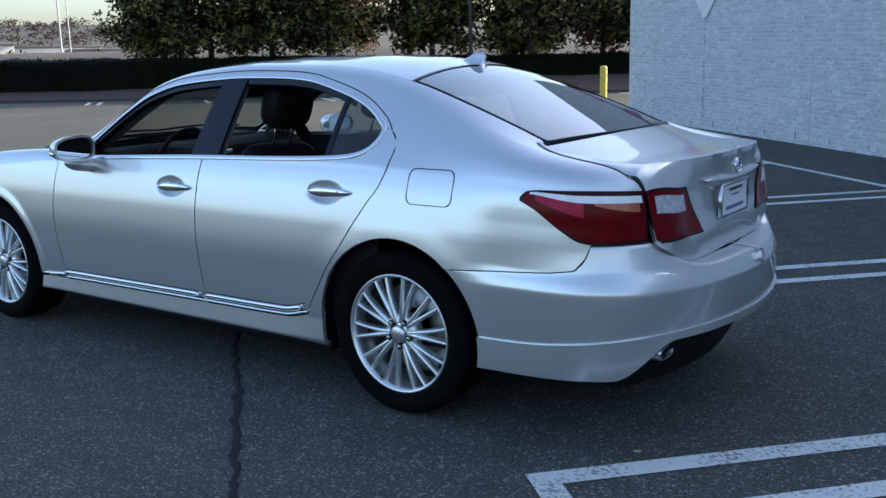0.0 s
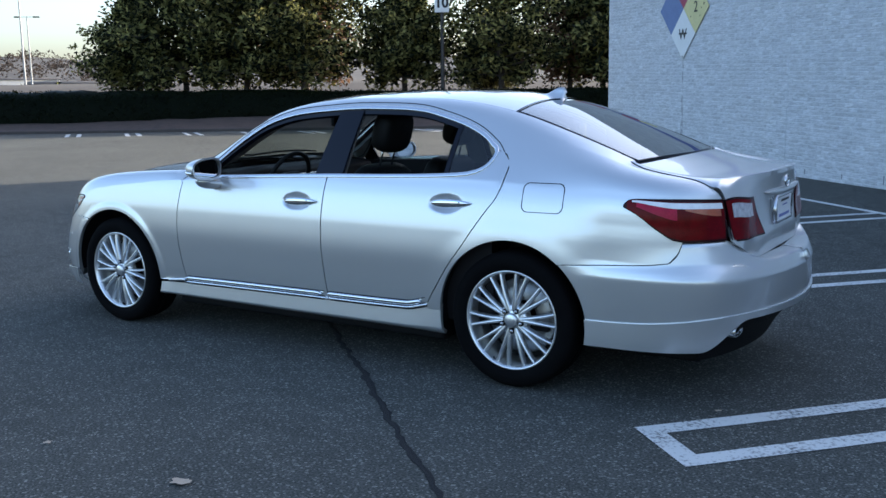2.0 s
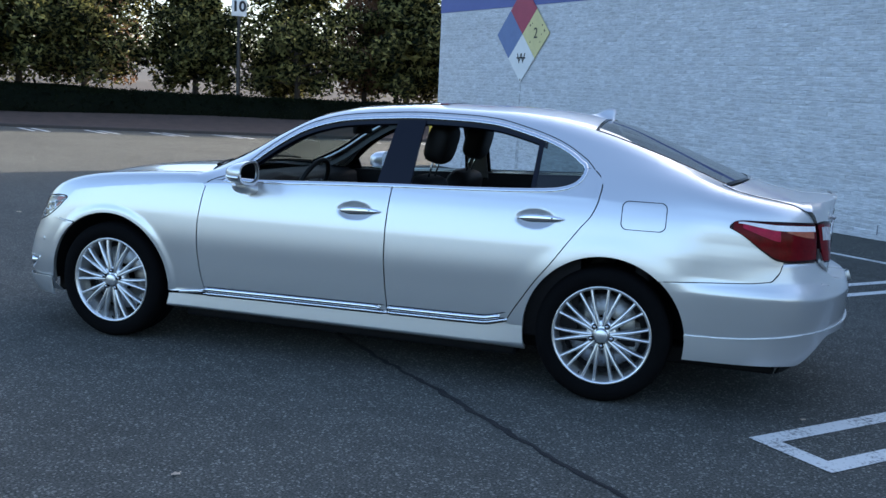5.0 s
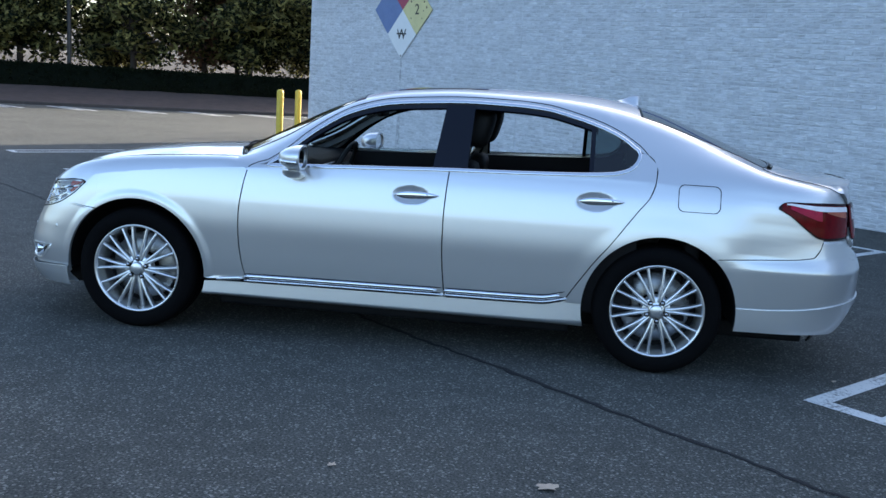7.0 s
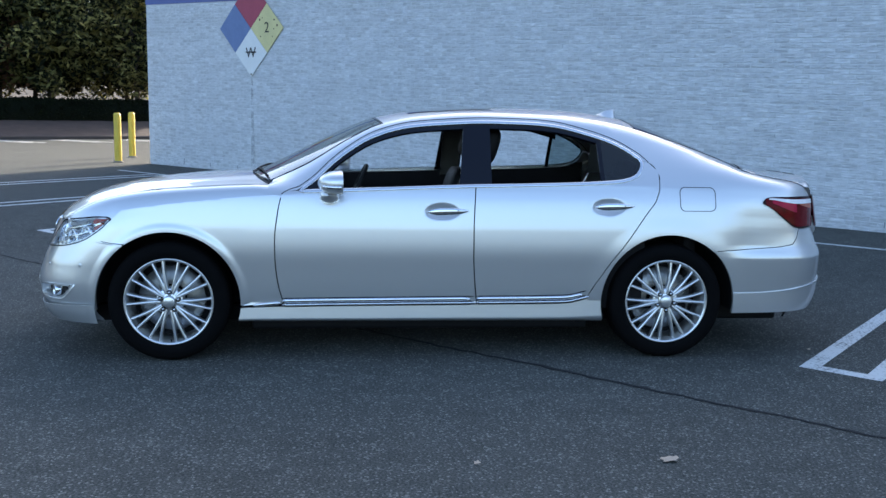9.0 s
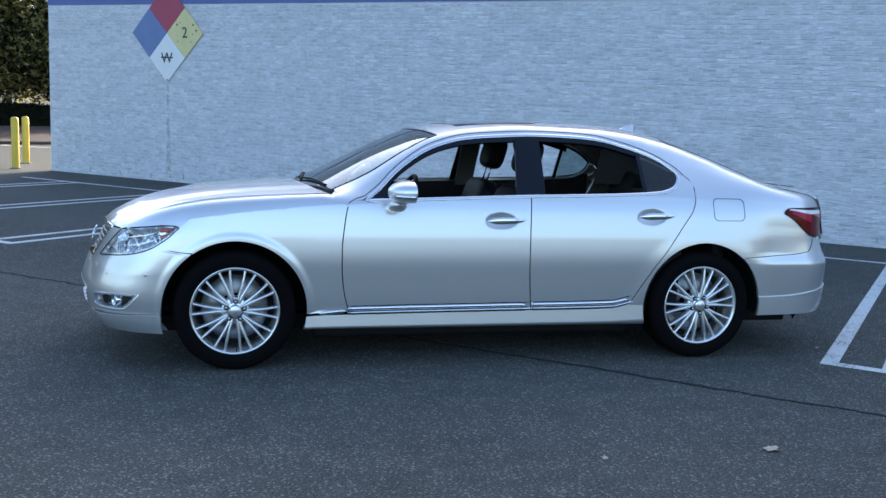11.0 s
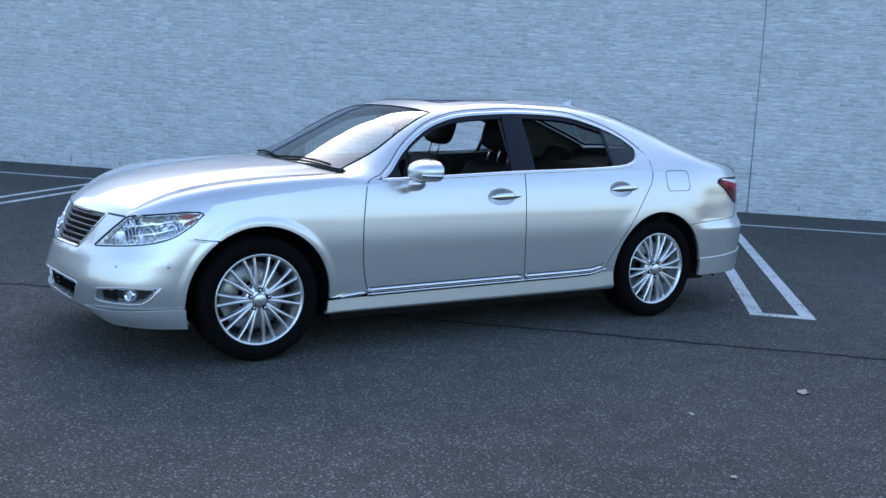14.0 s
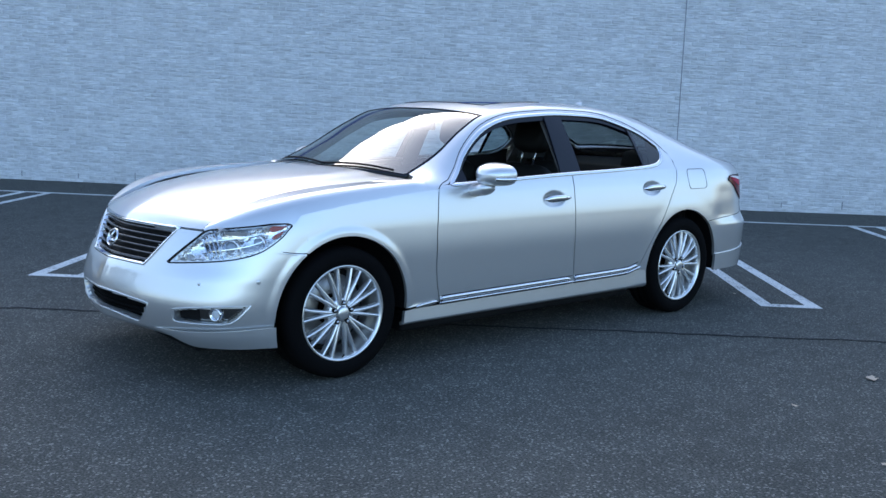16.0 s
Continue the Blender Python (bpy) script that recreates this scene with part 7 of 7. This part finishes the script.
def build_far():
    # brown land rising to a wooded skyline, beyond the trees
    bm = bmesh.new()
    rows = []
    for i in range(0, 91):
        a = math.radians(88 + i * 1.15)
        row = []
        for d, h in ((60, 0.5), (85, 0.9), (120, 0.8), (170, 1.5), (240, 6), (330, 14), (420, 21), (520, 22), (560, 5)):
            n = noise.noise((math.cos(a) * d * 0.02, math.sin(a) * d * 0.02, 2)) * 0.16 * h
            row.append(bm.verts.new((math.cos(a) * d, math.sin(a) * d, h * 0.9 + n - 1.2)))
        rows.append(row)
    for A, B in zip(rows, rows[1:]):
        for k in range(len(A) - 1):
            bm.faces.new((A[k], B[k], B[k + 1], A[k + 1]))
    tagged(part("hill", bm, HILL), "hazy brown wooded hills on the horizon", "hill", kind="structure")
    # a low brown bank right behind the trees
    bm = bmesh.new()
    rows = []
    for i in range(0, 61):
        u = -34 + 1.2 * i
        rows.append([bm.verts.new(bed(u, o, h + 0.25 * noise.noise((u * 0.3, o, 5)))) for o, h in ((13, -0.3), (17, 0.55), (22, 1.35), (30, 1.75), (40, 1.2))])
    for A, B in zip(rows, rows[1:]):
        for k in range(len(A) - 1):
            bm.faces.new((A[k], B[k], B[k + 1], A[k + 1]))
    tagged(part("grass_bank", bm, DRYGRASS), "dry grey-brown grass bank behind the trees", "bank", kind="structure")
    # scattered far scrub
    rng = random.Random(9)
    V, F = [], []
    for _ in range(900):
        a, d = math.radians(rng.uniform(140, 172)), rng.uniform(90, 420)
        h = 0.5 + 20 * max(0, (d - 200) / 220)
        c = Vector((math.cos(a) * d, math.sin(a) * d, h + rng.uniform(0, 1.5) - 1.0))
        s = rng.uniform(0.8, 2.2)
        leaf_cloud(V, F, c, (s * 1.3, s * 1.3, s), 34, 0.55, rng, 0.4)
    ob = from_data("scrub", V, F, SCRUB)
    tagged(ob, "far russet scrub and bare woods", "scrub", kind="stuff")
    V, F = [], []
    for _ in range(260):
        a, d = math.radians(rng.uniform(140, 172)), rng.uniform(110, 260)
        c = Vector((math.cos(a) * d, math.sin(a) * d, 0.8 + rng.uniform(0, 1.6)))
        s = rng.uniform(0.8, 2.0)
        leaf_cloud(V, F, c, (s, s, s), 40, 0.45, rng, 0.4)
    tagged(from_data("far_bushes", V, F, LEAF), "far dark green bushes", "bushes", kind="stuff")


build_far()


def far_building(x, y, w, d, h, rz, wall, label, rows=1, cols=5):
    root = new("far_building")
    bm = bmesh.new()
    box(bm, (-w / 2, -d / 2, -2), (w / 2, d / 2, h), 0.05)
    part("wall", bm, wall, root)
    bm = bmesh.new()
    box(bm, (-w / 2 - 0.3, -d / 2 - 0.3, h), (w / 2 + 0.3, d / 2 + 0.3, h + 0.35), 0.06)
    part("roof", bm, FARROOF, root)
    for r in range(rows):
        for c in range(cols):
            bm = bmesh.new()
            cx, cz = -w / 2 + w * (c + 0.5) / cols, 1.2 + 2.6 * r
            box(bm, (cx - w / cols * 0.3, -d / 2 - 0.06, cz - 0.6), (cx + w / cols * 0.3, -d / 2 + 0.02, cz + 0.7), 0.03)
            part("window", bm, FARGLASS, root)
    root.matrix_basis = pose(x, y, 0.2, 0, 0, rz)
    tagged(root, label, "building", "far buildings")


far_building(-118, 60, 16, 10, 4.2, 62, FARWHITE, "far low white building beyond the lot")
far_building(-150, 92, 22, 12, 4.6, 60, FARWHITE, "far long white building")
far_building(-140, 66, 12, 9, 3.6, 66, FARBROWN, "far low brown building")
far_building(-104, 74, 9, 8, 3.2, 60, FARBROWN, "far small brown building behind trees")
light_pole(-61.5, 29.0, 11, (-1, 1), 0.2)
light_pole(-73, 38.0, 11, (-1, 1), 0.2)
light_pole(-70, 45.0, 10, (-1, 1), 0.2)
light_pole(-88, 58.0, 10, (-1, 1), 0.2)


def build_lot_sign():
    """The lot marker: a white board with its number, on a tall pole among the trees."""
    p = light_pole(-19.9, 33.0, 10.5, (-1, 1), 0.7, plain("bronze_pole", (0.03, 0.027, 0.025), 0.5, var=0.1))
    bm = bmesh.new()
    box(bm, (-0.32, -0.10, 5.05), (0.32, -0.07, 5.85), 0.01)
    b = part("board", bm, SIGNWHITE, p, "white board with the number ten")
    cd = bpy.data.curves.new("number", "FONT")
    cd.body, cd.size, cd.align_x, cd.align_y, cd.extrude, cd.offset = "10", 0.60, "CENTER", "CENTER", 0.003, 0.022
    cd.materials.append(INK)
    ob = new("number", cd)
    ob.parent = b
    ob.matrix_basis = pose(0, -0.106, 5.45, 90, 0, 0)
    p.matrix_basis = pose(-19.35, 31.5, 0.0, 0, 0, 30)
    tagged(p, "tall light pole with a white lot marker board", "light pole")


build_lot_sign()


# ---------------------------------------------------------------- litter on the asphalt
def fallen_leaf(x, y, size, rz, seed, curl=0.35):
    rng = random.Random(seed)
    bm = bmesh.new()
    n = 22
    c = bm.verts.new((0, 0, 0.008))
    ring = []
    for i in range(n):
        a = 2 * math.pi * i / n
        r = size * (0.5 + 0.28 * abs(math.cos(2.5 * a)) + rng.uniform(-0.06, 0.06))
        ring.append(bm.verts.new((r * math.cos(a), 0.72 * r * math.sin(a), 0.006 + curl * r * abs(math.sin(a * 1.5 + seed)) * 0.55)))
    for i in range(n):
        bm.faces.new((c, ring[i], ring[(i + 1) % n]))
    bmesh.ops.recalc_face_normals(bm, faces=bm.faces[:])
    ob = part("fallen_leaf", bm, plain("dry_leaf", (0.46, 0.36, 0.27), 0.8, var=0.25, scale=30), None)
    ob.matrix_basis = pose(x, y, ground_z(x, y), 0, 0, rz)
    tagged(ob, "curled dry tan leaf lying on the asphalt", "leaf", "fallen leaves")


fallen_leaf(0.94, -2.605, 0.062, 20, 1)
fallen_leaf(0.10, -2.60, 0.028, 70, 2)
fallen_leaf(-0.34, -3.25, 0.024, 30, 6)
fallen_leaf(1.35, -3.15, 0.022, 10, 3)
fallen_leaf(2.5, -0.75, 0.024, 40, 4)
fallen_leaf(-6.2, 3.6, 0.05, 40, 5)


# ---------------------------------------------------------------- bricks of the wall, laid last
def build_bricks():
    """Painted bricks in running bond, each proud of the mortar by its own amount."""
    rng = random.Random(17)
    L, H, JT = 0.203, 0.0677, 0.010
    unit = []
    for k in range(6):
        d = 0.004 * k / 5
        me = bpy.data.meshes.new("brick")
        b = 0.004
        o0, o1 = -0.0095, -0.005 + d
        w, h = L / 2 - JT / 2, H / 2 - JT / 2
        t = rng.uniform(-0.0012, 0.0012)
        V = [(-w, -h, o0), (w, -h, o0), (w, h, o0), (-w, h, o0), (-w + b, -h + b, o1 - t), (w - b, -h + b, o1 + t), (w - b, h - b, o1 + t), (-w + b, h - b, o1 - t)]
        # brick frame: along the wall, up, out of the wall
        W = [ALONG * x + Vector((0, 0, y + DROP * x)) - TO_WALL * z for x, y, z in V]
        F = [(4, 5, 6, 7), (0, 1, 5, 4), (1, 2, 6, 5), (2, 3, 7, 6), (3, 0, 4, 7)]
        me.from_pydata([tuple(v) for v in W], [], F)
        me.materials.append(BRICK)
        unit.append((me, W, F))
    near, V, F = 0, [], []
    rows = int(7.25 / H)
    for r in range(-4, rows):
        hh = (r + 0.5) * H
        if hh > TOP - 0.02 or 3.59 < hh < 4.05:
            continue
        off = (r % 2) * L / 2
        n = int((S1 - S0) / L)
        for c in range(n):
            s = S0 + (c + 0.5) * L + off
            if s > S1 - 0.1:
                continue
            if abs(s - 3.145) < 0.1 and hh < 3.6 and abs(s - 3.145) < L * 0.05:
                continue
            k = rng.randrange(6)
            p = wall_pt(s, hh)
            if near < 300 and 0 < r < 40 and 7.0 < s < 8.6:
                ob = bpy.data.objects.new("brick", unit[k][0])
                scene.collection.objects.link(ob)
                ob.parent = WALL
                ob.location = p
                near += 1
            else:
                i = len(V)
                V += [p + w for w in unit[k][1]]
                F += [tuple(i + q for q in f) for f in unit[k][2]]
    ob = from_data("brickwork", V, F, BRICK, WALL)
    ob["kind"] = "stuff"


build_bricks()
